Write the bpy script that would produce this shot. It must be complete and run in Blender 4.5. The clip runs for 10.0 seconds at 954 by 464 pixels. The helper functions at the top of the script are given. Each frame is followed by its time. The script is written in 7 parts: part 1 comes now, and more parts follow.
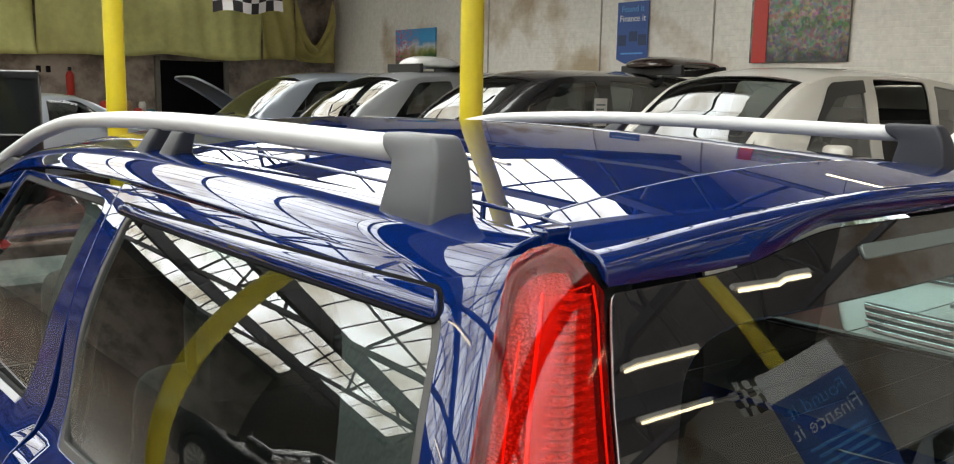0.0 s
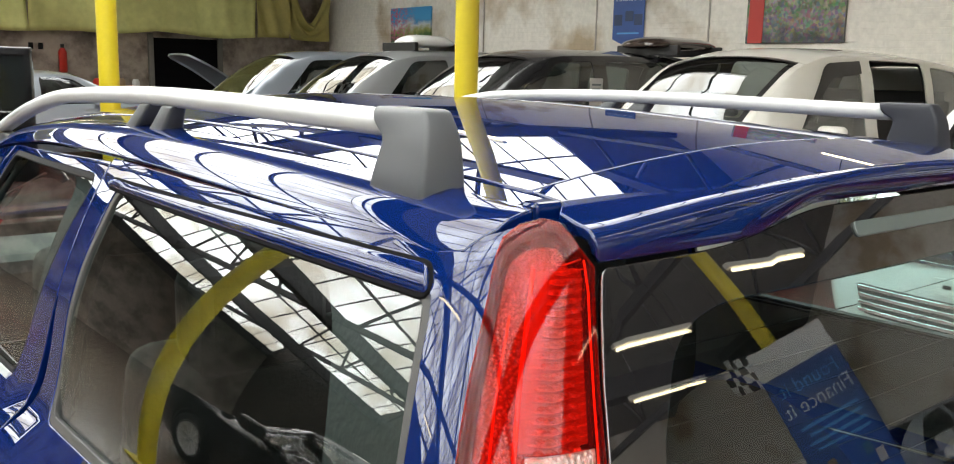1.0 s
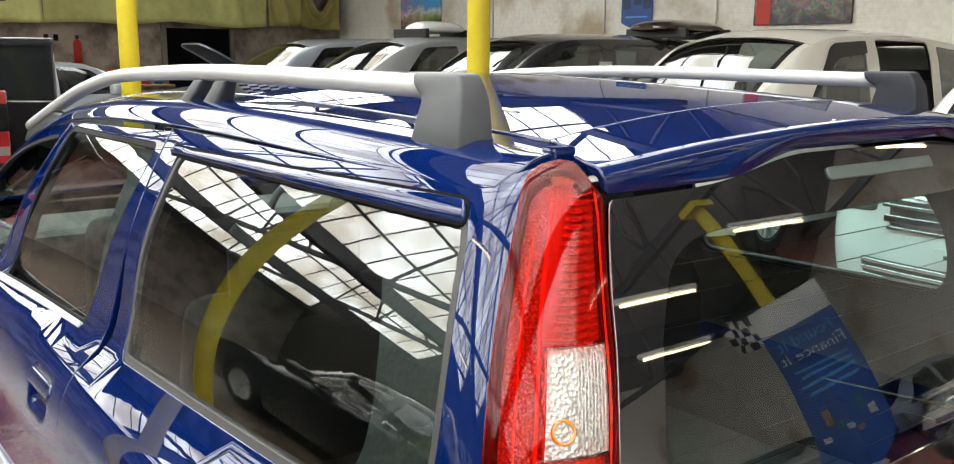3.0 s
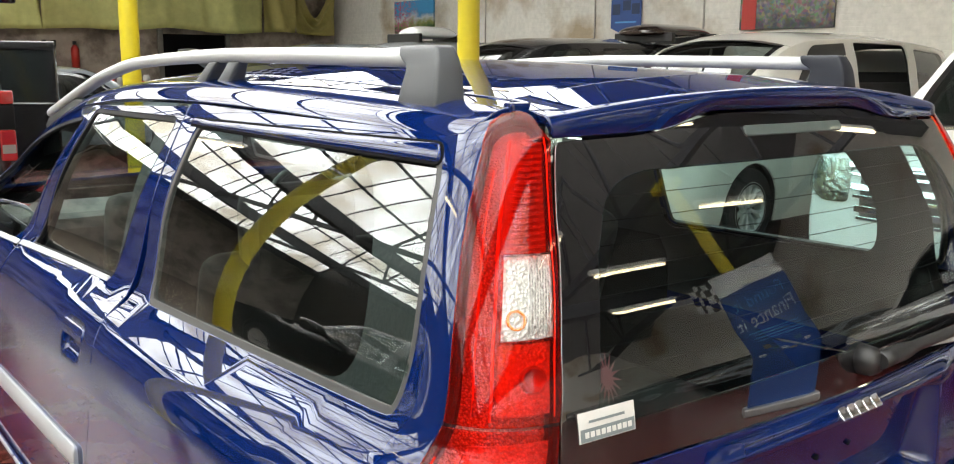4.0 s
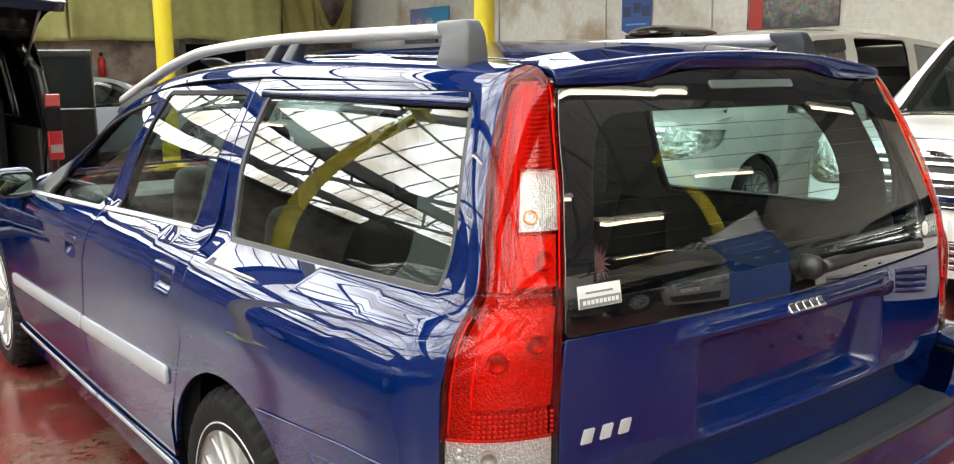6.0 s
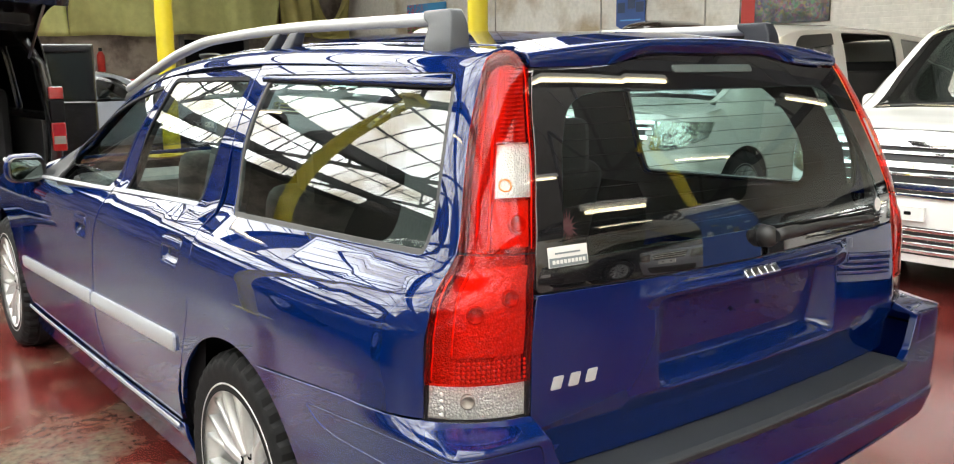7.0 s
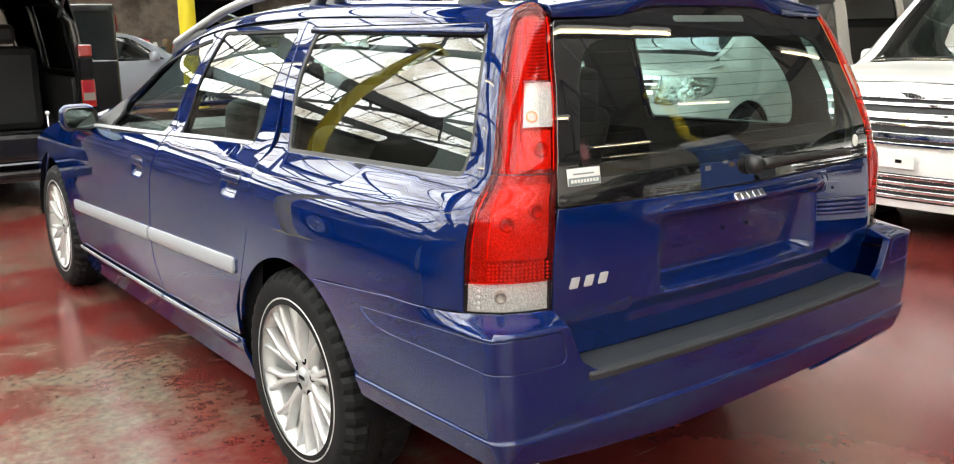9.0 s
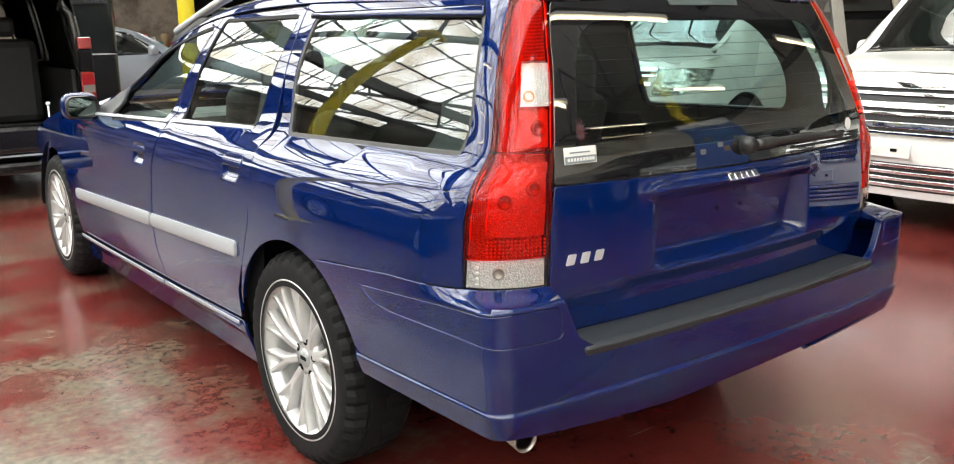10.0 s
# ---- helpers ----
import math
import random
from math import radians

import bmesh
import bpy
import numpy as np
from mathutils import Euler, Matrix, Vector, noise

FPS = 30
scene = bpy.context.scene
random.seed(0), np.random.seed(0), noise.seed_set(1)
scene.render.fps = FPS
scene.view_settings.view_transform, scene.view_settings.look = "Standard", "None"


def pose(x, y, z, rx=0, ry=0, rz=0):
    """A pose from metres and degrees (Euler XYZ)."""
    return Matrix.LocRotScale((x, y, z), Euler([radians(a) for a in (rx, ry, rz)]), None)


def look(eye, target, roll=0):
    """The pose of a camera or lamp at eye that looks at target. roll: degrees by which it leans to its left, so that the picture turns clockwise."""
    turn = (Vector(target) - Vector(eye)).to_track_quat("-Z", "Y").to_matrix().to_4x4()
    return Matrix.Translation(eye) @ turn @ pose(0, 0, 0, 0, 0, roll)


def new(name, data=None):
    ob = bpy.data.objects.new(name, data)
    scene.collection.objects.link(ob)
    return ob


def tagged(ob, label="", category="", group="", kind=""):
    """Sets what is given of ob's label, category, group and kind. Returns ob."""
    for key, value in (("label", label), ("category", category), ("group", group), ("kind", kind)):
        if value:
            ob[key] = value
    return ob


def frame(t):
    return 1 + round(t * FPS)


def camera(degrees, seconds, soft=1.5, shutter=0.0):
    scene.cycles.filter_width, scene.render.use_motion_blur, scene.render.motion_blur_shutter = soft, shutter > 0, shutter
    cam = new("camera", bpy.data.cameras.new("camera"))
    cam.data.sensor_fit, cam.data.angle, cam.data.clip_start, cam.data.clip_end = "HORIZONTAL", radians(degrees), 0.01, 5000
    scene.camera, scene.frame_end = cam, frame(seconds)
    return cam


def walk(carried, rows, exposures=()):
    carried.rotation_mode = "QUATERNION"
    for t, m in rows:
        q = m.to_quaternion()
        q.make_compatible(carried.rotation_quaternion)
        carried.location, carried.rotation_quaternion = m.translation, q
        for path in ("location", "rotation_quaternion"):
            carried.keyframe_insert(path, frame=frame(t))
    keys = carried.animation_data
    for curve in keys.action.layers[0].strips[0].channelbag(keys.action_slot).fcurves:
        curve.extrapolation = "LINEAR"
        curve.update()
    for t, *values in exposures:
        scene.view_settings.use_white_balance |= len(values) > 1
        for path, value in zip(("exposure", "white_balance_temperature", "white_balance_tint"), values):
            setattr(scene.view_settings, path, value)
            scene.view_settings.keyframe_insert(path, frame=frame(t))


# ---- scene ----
cam = camera(55.9, 10.0, soft=1.1)
PATH = [
    (0, (-1.108, -0.219, 1.503), (0.125, 1.325, 1.194), 1.0),
    (0.5, (-1.104, -0.216, 1.5), (0.131, 1.321, 1.165), 1.2),
    (1, (-1.102, -0.218, 1.497), (0.136, 1.313, 1.145), 1.3),
    (1.5, (-1.112, -0.244, 1.495), (0.119, 1.292, 1.139), 1.1),
    (2, (-1.123, -0.265, 1.489), (0.101, 1.275, 1.126), 1.0),
    (2.5, (-1.165, -0.288, 1.481), (0.06, 1.25, 1.114), 0.9),
    (2.7, (-1.187, -0.303, 1.478), (0.033, 1.237, 1.106), 0.6),
    (3.8, (-1.333, -0.505, 1.462), (-0.12, 1.034, 1.062), 0.7),
    (4, (-1.354, -0.552, 1.429), (-0.126, 0.985, 1.065), 0.5),
    (4.5, (-1.401, -0.679, 1.417), (-0.185, 0.869, 1.065), 0.9),
    (5, (-1.456, -0.735, 1.397), (-0.263, 0.832, 1.049), 0.4),
    (5.5, (-1.547, -0.793, 1.375), (-0.35, 0.771, 1.03), -0.3),
    (7, (-1.693, -1.012, 1.332), (-0.489, 0.545, 0.978), -0.4),
    (7.5, (-1.752, -1.114, 1.325), (-0.561, 0.444, 0.932), -0.4),
    (8, (-1.809, -1.163, 1.32), (-0.621, 0.398, 0.93), -0.4),
    (8.5, (-1.891, -1.209, 1.311), (-0.702, 0.349, 0.909), -0.5),
    (9, (-1.94, -1.239, 1.309), (-0.756, 0.312, 0.872), -0.6),
    (9.5, (-1.96, -1.261, 1.296), (-0.778, 0.287, 0.841), -0.7),
    (10, (-1.969, -1.276, 1.278), (-0.783, 0.272, 0.832), -0.7),
]
walk(cam, [(t, look(eye, target, roll)) for t, eye, target, roll in PATH], [(0, -0.24), (0.5, 0.06), (2.5, 0.08), (4, 0.1), (7, 0.22), (10, 0.25)])

# ---- light ----
world = bpy.data.worlds.new("sky")
scene.world = world
world.use_nodes = True
wn = world.node_tree.nodes
sky = wn.new("ShaderNodeTexSky")
sky.sky_type, sky.sun_disc, sky.sun_elevation, sky.sun_rotation = "NISHITA", False, radians(50), radians(-60)
world.node_tree.links.new(sky.outputs[0], wn["Background"].inputs[0])
wn["Background"].inputs[1].default_value = 0.1


# ---- materials ----
def material(name):
    m = bpy.data.materials.new(name)
    m.use_nodes = True
    return m, m.node_tree.nodes, m.node_tree.links


def mat(name, color, rough=0.5, metal=0.0, coat=0.0, spots=0.0, grain=40.0, bump=0.0, bump_scale=60.0, coat_rough=0.03, spec=0.5, stain=None, stain_scale=1.2, object_space=True):
    """A painted or natural surface: base colour varied at two scales, roughness variation and fine relief."""
    m, n, l = material(name)
    p = n["Principled BSDF"]
    p.inputs["Base Color"].default_value = (*color, 1)
    p.inputs["Roughness"].default_value = rough
    p.inputs["Metallic"].default_value = metal
    p.inputs["Coat Weight"].default_value = coat
    p.inputs["Coat Roughness"].default_value = coat_rough
    p.inputs["Specular IOR Level"].default_value = spec
    if spots or bump or stain:
        co = n.new("ShaderNodeTexCoord")
        fine = n.new("ShaderNodeTexNoise")
        fine.inputs["Scale"].default_value, fine.inputs["Detail"].default_value = grain, 6
        wide = n.new("ShaderNodeTexNoise")
        wide.inputs["Scale"].default_value, wide.inputs["Detail"].default_value = stain_scale, 8
        wide.inputs["Roughness"].default_value = 0.65
        for t in (fine, wide):
            l.new(co.outputs["Object"], t.inputs["Vector"])
        mix = n.new("ShaderNodeMix")
        mix.data_type = "RGBA"
        ramp = n.new("ShaderNodeValToRGB")
        ramp.color_ramp.elements[0].position, ramp.color_ramp.elements[1].position = 0.42, 0.62
        l.new(wide.outputs["Fac"], ramp.inputs["Fac"])
        mix.inputs["A"].default_value = (*color, 1)
        mix.inputs["B"].default_value = (*(stain or [c * (1 - spots) for c in color]), 1)
        l.new(ramp.outputs["Color"], mix.inputs["Factor"])
        hsv = n.new("ShaderNodeHueSaturation")
        rng = n.new("ShaderNodeMapRange")
        rng.inputs["To Min"].default_value, rng.inputs["To Max"].default_value = 1 - spots, 1 + spots
        l.new(fine.outputs["Fac"], rng.inputs["Value"])
        l.new(rng.outputs[0], hsv.inputs["Value"])
        l.new(mix.outputs["Result"], hsv.inputs["Color"])
        l.new(hsv.outputs[0], p.inputs["Base Color"])
        rr = n.new("ShaderNodeMapRange")
        rr.inputs["To Min"].default_value, rr.inputs["To Max"].default_value = rough * 0.8, min(1, rough * 1.2)
        l.new(wide.outputs["Fac"], rr.inputs["Value"])
        l.new(rr.outputs[0], p.inputs["Roughness"])
        if bump:
            rel = n.new("ShaderNodeTexNoise")
            rel.inputs["Scale"].default_value, rel.inputs["Detail"].default_value = bump_scale, 4
            l.new(co.outputs["Object"], rel.inputs["Vector"])
            b = n.new("ShaderNodeBump")
            b.inputs["Strength"].default_value, b.inputs["Distance"].default_value = bump, 0.01
            l.new(rel.outputs["Fac"], b.inputs["Height"])
            l.new(b.outputs[0], p.inputs["Normal"])
    return m


def schlick(n, l, ior):
    """Gloss of a pane, the same from either face."""
    f0 = ((ior - 1) / (ior + 1)) ** 2 * (1.9 if ior > 1.44 else 1.0)
    lw = n.new("ShaderNodeLayerWeight")
    lw.inputs["Blend"].default_value = 0.5
    pw = n.new("ShaderNodeMath")
    pw.operation = "POWER"
    pw.inputs[1].default_value = 4.5
    l.new(lw.outputs["Facing"], pw.inputs[0])
    ma = n.new("ShaderNodeMath")
    ma.operation = "MULTIPLY_ADD"
    l.new(pw.outputs[0], ma.inputs[0])
    ma.inputs[1].default_value, ma.inputs[2].default_value = 1 - f0, f0
    return ma


def glass_mat(name, tint, ior=1.5, rough=0.0, bump=0.0, bump_scale=30.0):
    """Sheet glass: what passes is tinted, the gloss follows Fresnel."""
    m, n, l = material(name)
    n.remove(n["Principled BSDF"])
    through_ = n.new("ShaderNodeBsdfTransparent")
    through_.inputs[0].default_value = (*tint, 1)
    gloss = n.new("ShaderNodeBsdfGlossy")
    gloss.inputs["Roughness"].default_value = rough
    mix = n.new("ShaderNodeMixShader")
    fres = schlick(n, l, ior)
    l.new(fres.outputs[0], mix.inputs[0])
    l.new(through_.outputs[0], mix.inputs[1])
    l.new(gloss.outputs[0], mix.inputs[2])
    l.new(mix.outputs[0], n["Material Output"].inputs[0])
    if bump:
        co = n.new("ShaderNodeTexCoord")
        wave = n.new("ShaderNodeTexNoise")
        wave.inputs["Scale"].default_value, wave.inputs["Detail"].default_value = bump_scale, 1
        l.new(co.outputs["Object"], wave.inputs["Vector"])
        b = n.new("ShaderNodeBump")
        b.inputs["Strength"].default_value, b.inputs["Distance"].default_value = bump, 0.01
        l.new(wave.outputs["Fac"], b.inputs["Height"])
        l.new(b.outputs[0], gloss.inputs["Normal"])
    return m


def glow_mat(name, color, strength):
    m, n, l = material(name)
    p = n["Principled BSDF"]
    p.inputs["Base Color"].default_value = (0.8, 0.8, 0.8, 1)
    p.inputs["Emission Color"].default_value = (*color, 1)
    p.inputs["Emission Strength"].default_value = strength
    return m

BLUE = mat("blue_metallic_paint", (0.0007, 0.0088, 0.066), rough=0.45, metal=0.06, spec=0.0, coat=1.0, coat_rough=0.006)
BLUE.node_tree.nodes["Principled BSDF"].inputs["Coat IOR"].default_value = 1.62
BLUE.node_tree.nodes["Principled BSDF"].inputs["Specular Tint"].default_value = (0.0, 0.16, 0.75, 1)
BLACK = mat("black_plastic", (0.012, 0.012, 0.013), rough=0.45, spots=0.15, grain=300, bump=0.05, bump_scale=900)
RUBBER = mat("tyre_rubber", (0.010, 0.010, 0.011), rough=0.7, spec=0.15, spots=0.2, grain=80, bump=0.1, bump_scale=300)
# near-black for dark parts; in gaps and hollows the colour itself supplies the shade
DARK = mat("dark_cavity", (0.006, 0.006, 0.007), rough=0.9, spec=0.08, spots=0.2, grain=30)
SEAL = mat("window_seal", (0.008, 0.008, 0.009), rough=0.6, spec=0.1, spots=0.1, grain=200)
GREYTRIM = mat("grey_trim", (0.060, 0.064, 0.072), rough=0.4, spots=0.06, grain=600, bump=0.08, bump_scale=1200)
SILVER = mat("silver_paint", (0.42, 0.43, 0.44), rough=0.42, metal=0.3, spots=0.05, grain=500)
ALLOY = mat("alloy", (0.58, 0.58, 0.58), rough=0.32, metal=0.5, spots=0.08, grain=60)
CHROME = mat("chrome", (0.85, 0.86, 0.87), rough=0.07, metal=1.0)
STEEL = mat("exhaust_steel", (0.42, 0.40, 0.38), rough=0.3, metal=1.0, spots=0.2, grain=50)
PAD = mat("grained_pad", (0.021, 0.024, 0.029), rough=0.55, spots=0.1, grain=300, bump=0.15, bump_scale=700)
MOULD = mat("grey_moulding", (0.36, 0.375, 0.40), rough=0.4, metal=0.2, spots=0.04, grain=400)
FABRIC = mat("dark_leather", (0.014, 0.014, 0.015), rough=0.6, spots=0.2, grain=60, bump=0.2, bump_scale=120)
TINT = glass_mat("side_glass", (0.74, 0.87, 0.84), ior=1.75)
TINTR = glass_mat("tailgate_glass", (0.66, 0.88, 0.88), ior=1.66)
FRIT = mat("black_glass_border", (0.006, 0.006, 0.007), rough=0.03, coat=1.0, coat_rough=0.0)
FRIT.node_tree.nodes["Principled BSDF"].inputs["Coat IOR"].default_value = 1.75
MIRROR = mat("mirror_glass", (0.14, 0.17, 0.16), rough=0.01, metal=1.0)


# ---- shapes ----
def part(name, bm, material_, parent, label=""):
    me = bpy.data.meshes.new(name)
    bm.to_mesh(me)
    bm.free()
    return dress(name, me, material_, parent, label)


def dress(name, me, material_, parent=None, label=""):
    for m_ in material_ if isinstance(material_, (list, tuple)) else [material_]:
        me.materials.append(m_)
    ob = new(name, me)
    ob.parent = parent
    if label:
        ob["label"] = label
    return ob


def thing(name, label, category, m=None, group="", kind=""):
    ob = new(name)
    ob.empty_display_size = 0.1
    if m is not None:
        ob.matrix_basis = m
    return tagged(ob, label, category, group, kind)


def box(bm, x0, x1, y0, y1, z0, z1, bevel=0.0, segments=2, m=None):
    made = bmesh.ops.create_cube(bm, size=1, matrix=Matrix.Translation(((x0 + x1) / 2, (y0 + y1) / 2, (z0 + z1) / 2)) @ Matrix.Diagonal((x1 - x0, y1 - y0, z1 - z0, 1)))
    vs = made["verts"]
    if bevel:
        es = list({e for v in vs for e in v.link_edges})
        out = bmesh.ops.bevel(bm, geom=es, offset=bevel, segments=segments, affect="EDGES", profile=0.5)
        vs = list({v for f in out["faces"] for v in f.verts} | {v for v in vs if v.is_valid})
    if m is not None:
        bmesh.ops.transform(bm, matrix=m, verts=[v for v in vs if v.is_valid])
    return vs


def boxes(*rows, bevel=0.004):
    bm = bmesh.new()
    for r in rows:
        box(bm, *r, bevel=bevel)
    return bm


def tube(points, radius, sides=10, closed=False, flat=1.0):
    """A round bar along points; radius may be a list. flat squashes it upright."""
    bm = bmesh.new()
    pts = [Vector(p) for p in points]
    rad = radius if isinstance(radius, (list, tuple)) else [radius] * len(pts)
    rings = []
    for i, p in enumerate(pts):
        a = pts[i - 1] if (i or closed) else p
        b = pts[(i + 1) % len(pts)] if (i + 1 < len(pts) or closed) else p
        d = (b - a).normalized()
        up = Vector((0, 0, 1)) if abs(d.z) < 0.95 else Vector((0, 1, 0))
        s = d.cross(up).normalized()
        n_ = s.cross(d)
        rings.append([bm.verts.new(p + rad[i] * (math.cos(k * 2 * math.pi / sides) * s + flat * math.sin(k * 2 * math.pi / sides) * n_)) for k in range(sides)])
    pairs = list(zip(rings, rings[1:])) + ([(rings[-1], rings[0])] if closed else [])
    for r, q in pairs:
        for k in range(sides):
            bm.faces.new((r[k], r[(k + 1) % sides], q[(k + 1) % sides], q[k])).smooth = True
    if not closed:
        bm.faces.new(rings[0][::-1]), bm.faces.new(rings[-1])
    bmesh.ops.recalc_face_normals(bm, faces=bm.faces)
    return bm


def spin(profile, steps=48, axis="x", m=None, smooth=True):
    """A turned body: profile rows (along the axis, radius)."""
    bm = bmesh.new()
    rings = []
    for k in range(steps):
        c, s = math.cos(2 * math.pi * k / steps), math.sin(2 * math.pi * k / steps)
        rings.append([bm.verts.new((a, r * c, r * s) if axis == "x" else (r * c, r * s, a)) for a, r in profile])
    for k in range(steps):
        r, q = rings[k], rings[(k + 1) % steps]
        for i in range(len(profile) - 1):
            bm.faces.new((r[i], r[i + 1], q[i + 1], q[i])).smooth = smooth
    bmesh.ops.remove_doubles(bm, verts=bm.verts, dist=1e-5)
    bmesh.ops.recalc_face_normals(bm, faces=bm.faces)
    if m is not None:
        bmesh.ops.transform(bm, matrix=m, verts=bm.verts)
    return bm


def easy(*pairs):
    """A smooth curve through a few (x, value) pairs, with no overshoot."""
    xs, ys = np.array([p[0] for p in pairs], float), np.array([p[1] for p in pairs], float)
    h, d = np.diff(xs), np.diff(ys) / np.diff(xs)
    m_ = np.zeros_like(xs)
    m_[0], m_[-1] = d[0], d[-1]
    for i in range(1, len(xs) - 1):
        if d[i - 1] * d[i] > 0:
            w1, w2 = 2 * h[i] + h[i - 1], h[i] + 2 * h[i - 1]
            m_[i] = (w1 + w2) / (w1 / d[i - 1] + w2 / d[i])

    def value(x):
        x = np.asarray(x, float)
        i = np.clip(np.searchsorted(xs, x) - 1, 0, len(xs) - 2)
        t = (x - xs[i]) / h[i]
        inside = ((1 + 2 * t) * (1 - t) ** 2 * ys[i] + t * (1 - t) ** 2 * h[i] * m_[i] + t * t * (3 - 2 * t) * ys[i + 1] + t * t * (t - 1) * h[i] * m_[i + 1])
        return np.where(t < 0, ys[0] + m_[0] * (x - xs[0]), np.where(t > 1, ys[-1] + m_[-1] * (x - xs[-1]), inside))
    return value


def rounded(corners, step=0.02):
    """A closed outline through (a, b[, radius]) corners, with rounded corners and points at most a step apart."""
    out = []
    n_ = len(corners)
    for i in range(n_):
        p, a, b = [np.array(corners[j % n_][:2], float) for j in (i, i - 1, i + 1)]
        r = corners[i][2] if len(corners[i]) > 2 else 0.0
        if r <= 0:
            out.append(p)
            continue
        la, lb = np.linalg.norm(a - p), np.linalg.norm(b - p)
        p1, p2 = p + (a - p) * min(r / la, 0.5), p + (b - p) * min(r / lb, 0.5)
        for t in np.linspace(0, 1, max(4, int(r / 0.008)) if r < 0.2 else 16):
            out.append((1 - t) ** 2 * p1 + 2 * t * (1 - t) * p + t * t * p2)
    dense = []
    for i, p in enumerate(out):
        q = out[(i + 1) % len(out)]
        k = max(1, int(np.ceil(np.linalg.norm(q - p) / step)))
        dense += [p + (q - p) * j / k for j in range(k)]
    keep = [dense[0]]
    for p in dense[1:]:
        if np.linalg.norm(p - keep[-1]) > 1e-4:
            keep.append(p)
    if np.linalg.norm(keep[0] - keep[-1]) < 1e-4:
        keep.pop()
    return np.array(keep)


def inside(poly, pts):
    x, y = pts[:, 0][:, None], pts[:, 1][:, None]
    x0, y0 = poly[:, 0][None], poly[:, 1][None]
    x1, y1 = np.roll(poly[:, 0], -1)[None], np.roll(poly[:, 1], -1)[None]
    with np.errstate(divide="ignore", invalid="ignore"):
        hit = ((y0 > y) != (y1 > y)) & (x < (x1 - x0) * (y - y0) / (y1 - y0) + x0)
    return hit.sum(1) % 2 == 1


def near(poly, pts, dist):
    a, b = poly, np.roll(poly, -1, 0)
    d = b - a
    t = np.clip(((pts[:, None] - a[None]) * d[None]).sum(2) / np.maximum((d * d).sum(1), 1e-12)[None], 0, 1)
    return (np.linalg.norm(a[None] + t[..., None] * d[None] - pts[:, None], axis=2).min(1)) < dist


from mathutils.geometry import delaunay_2d_cdt


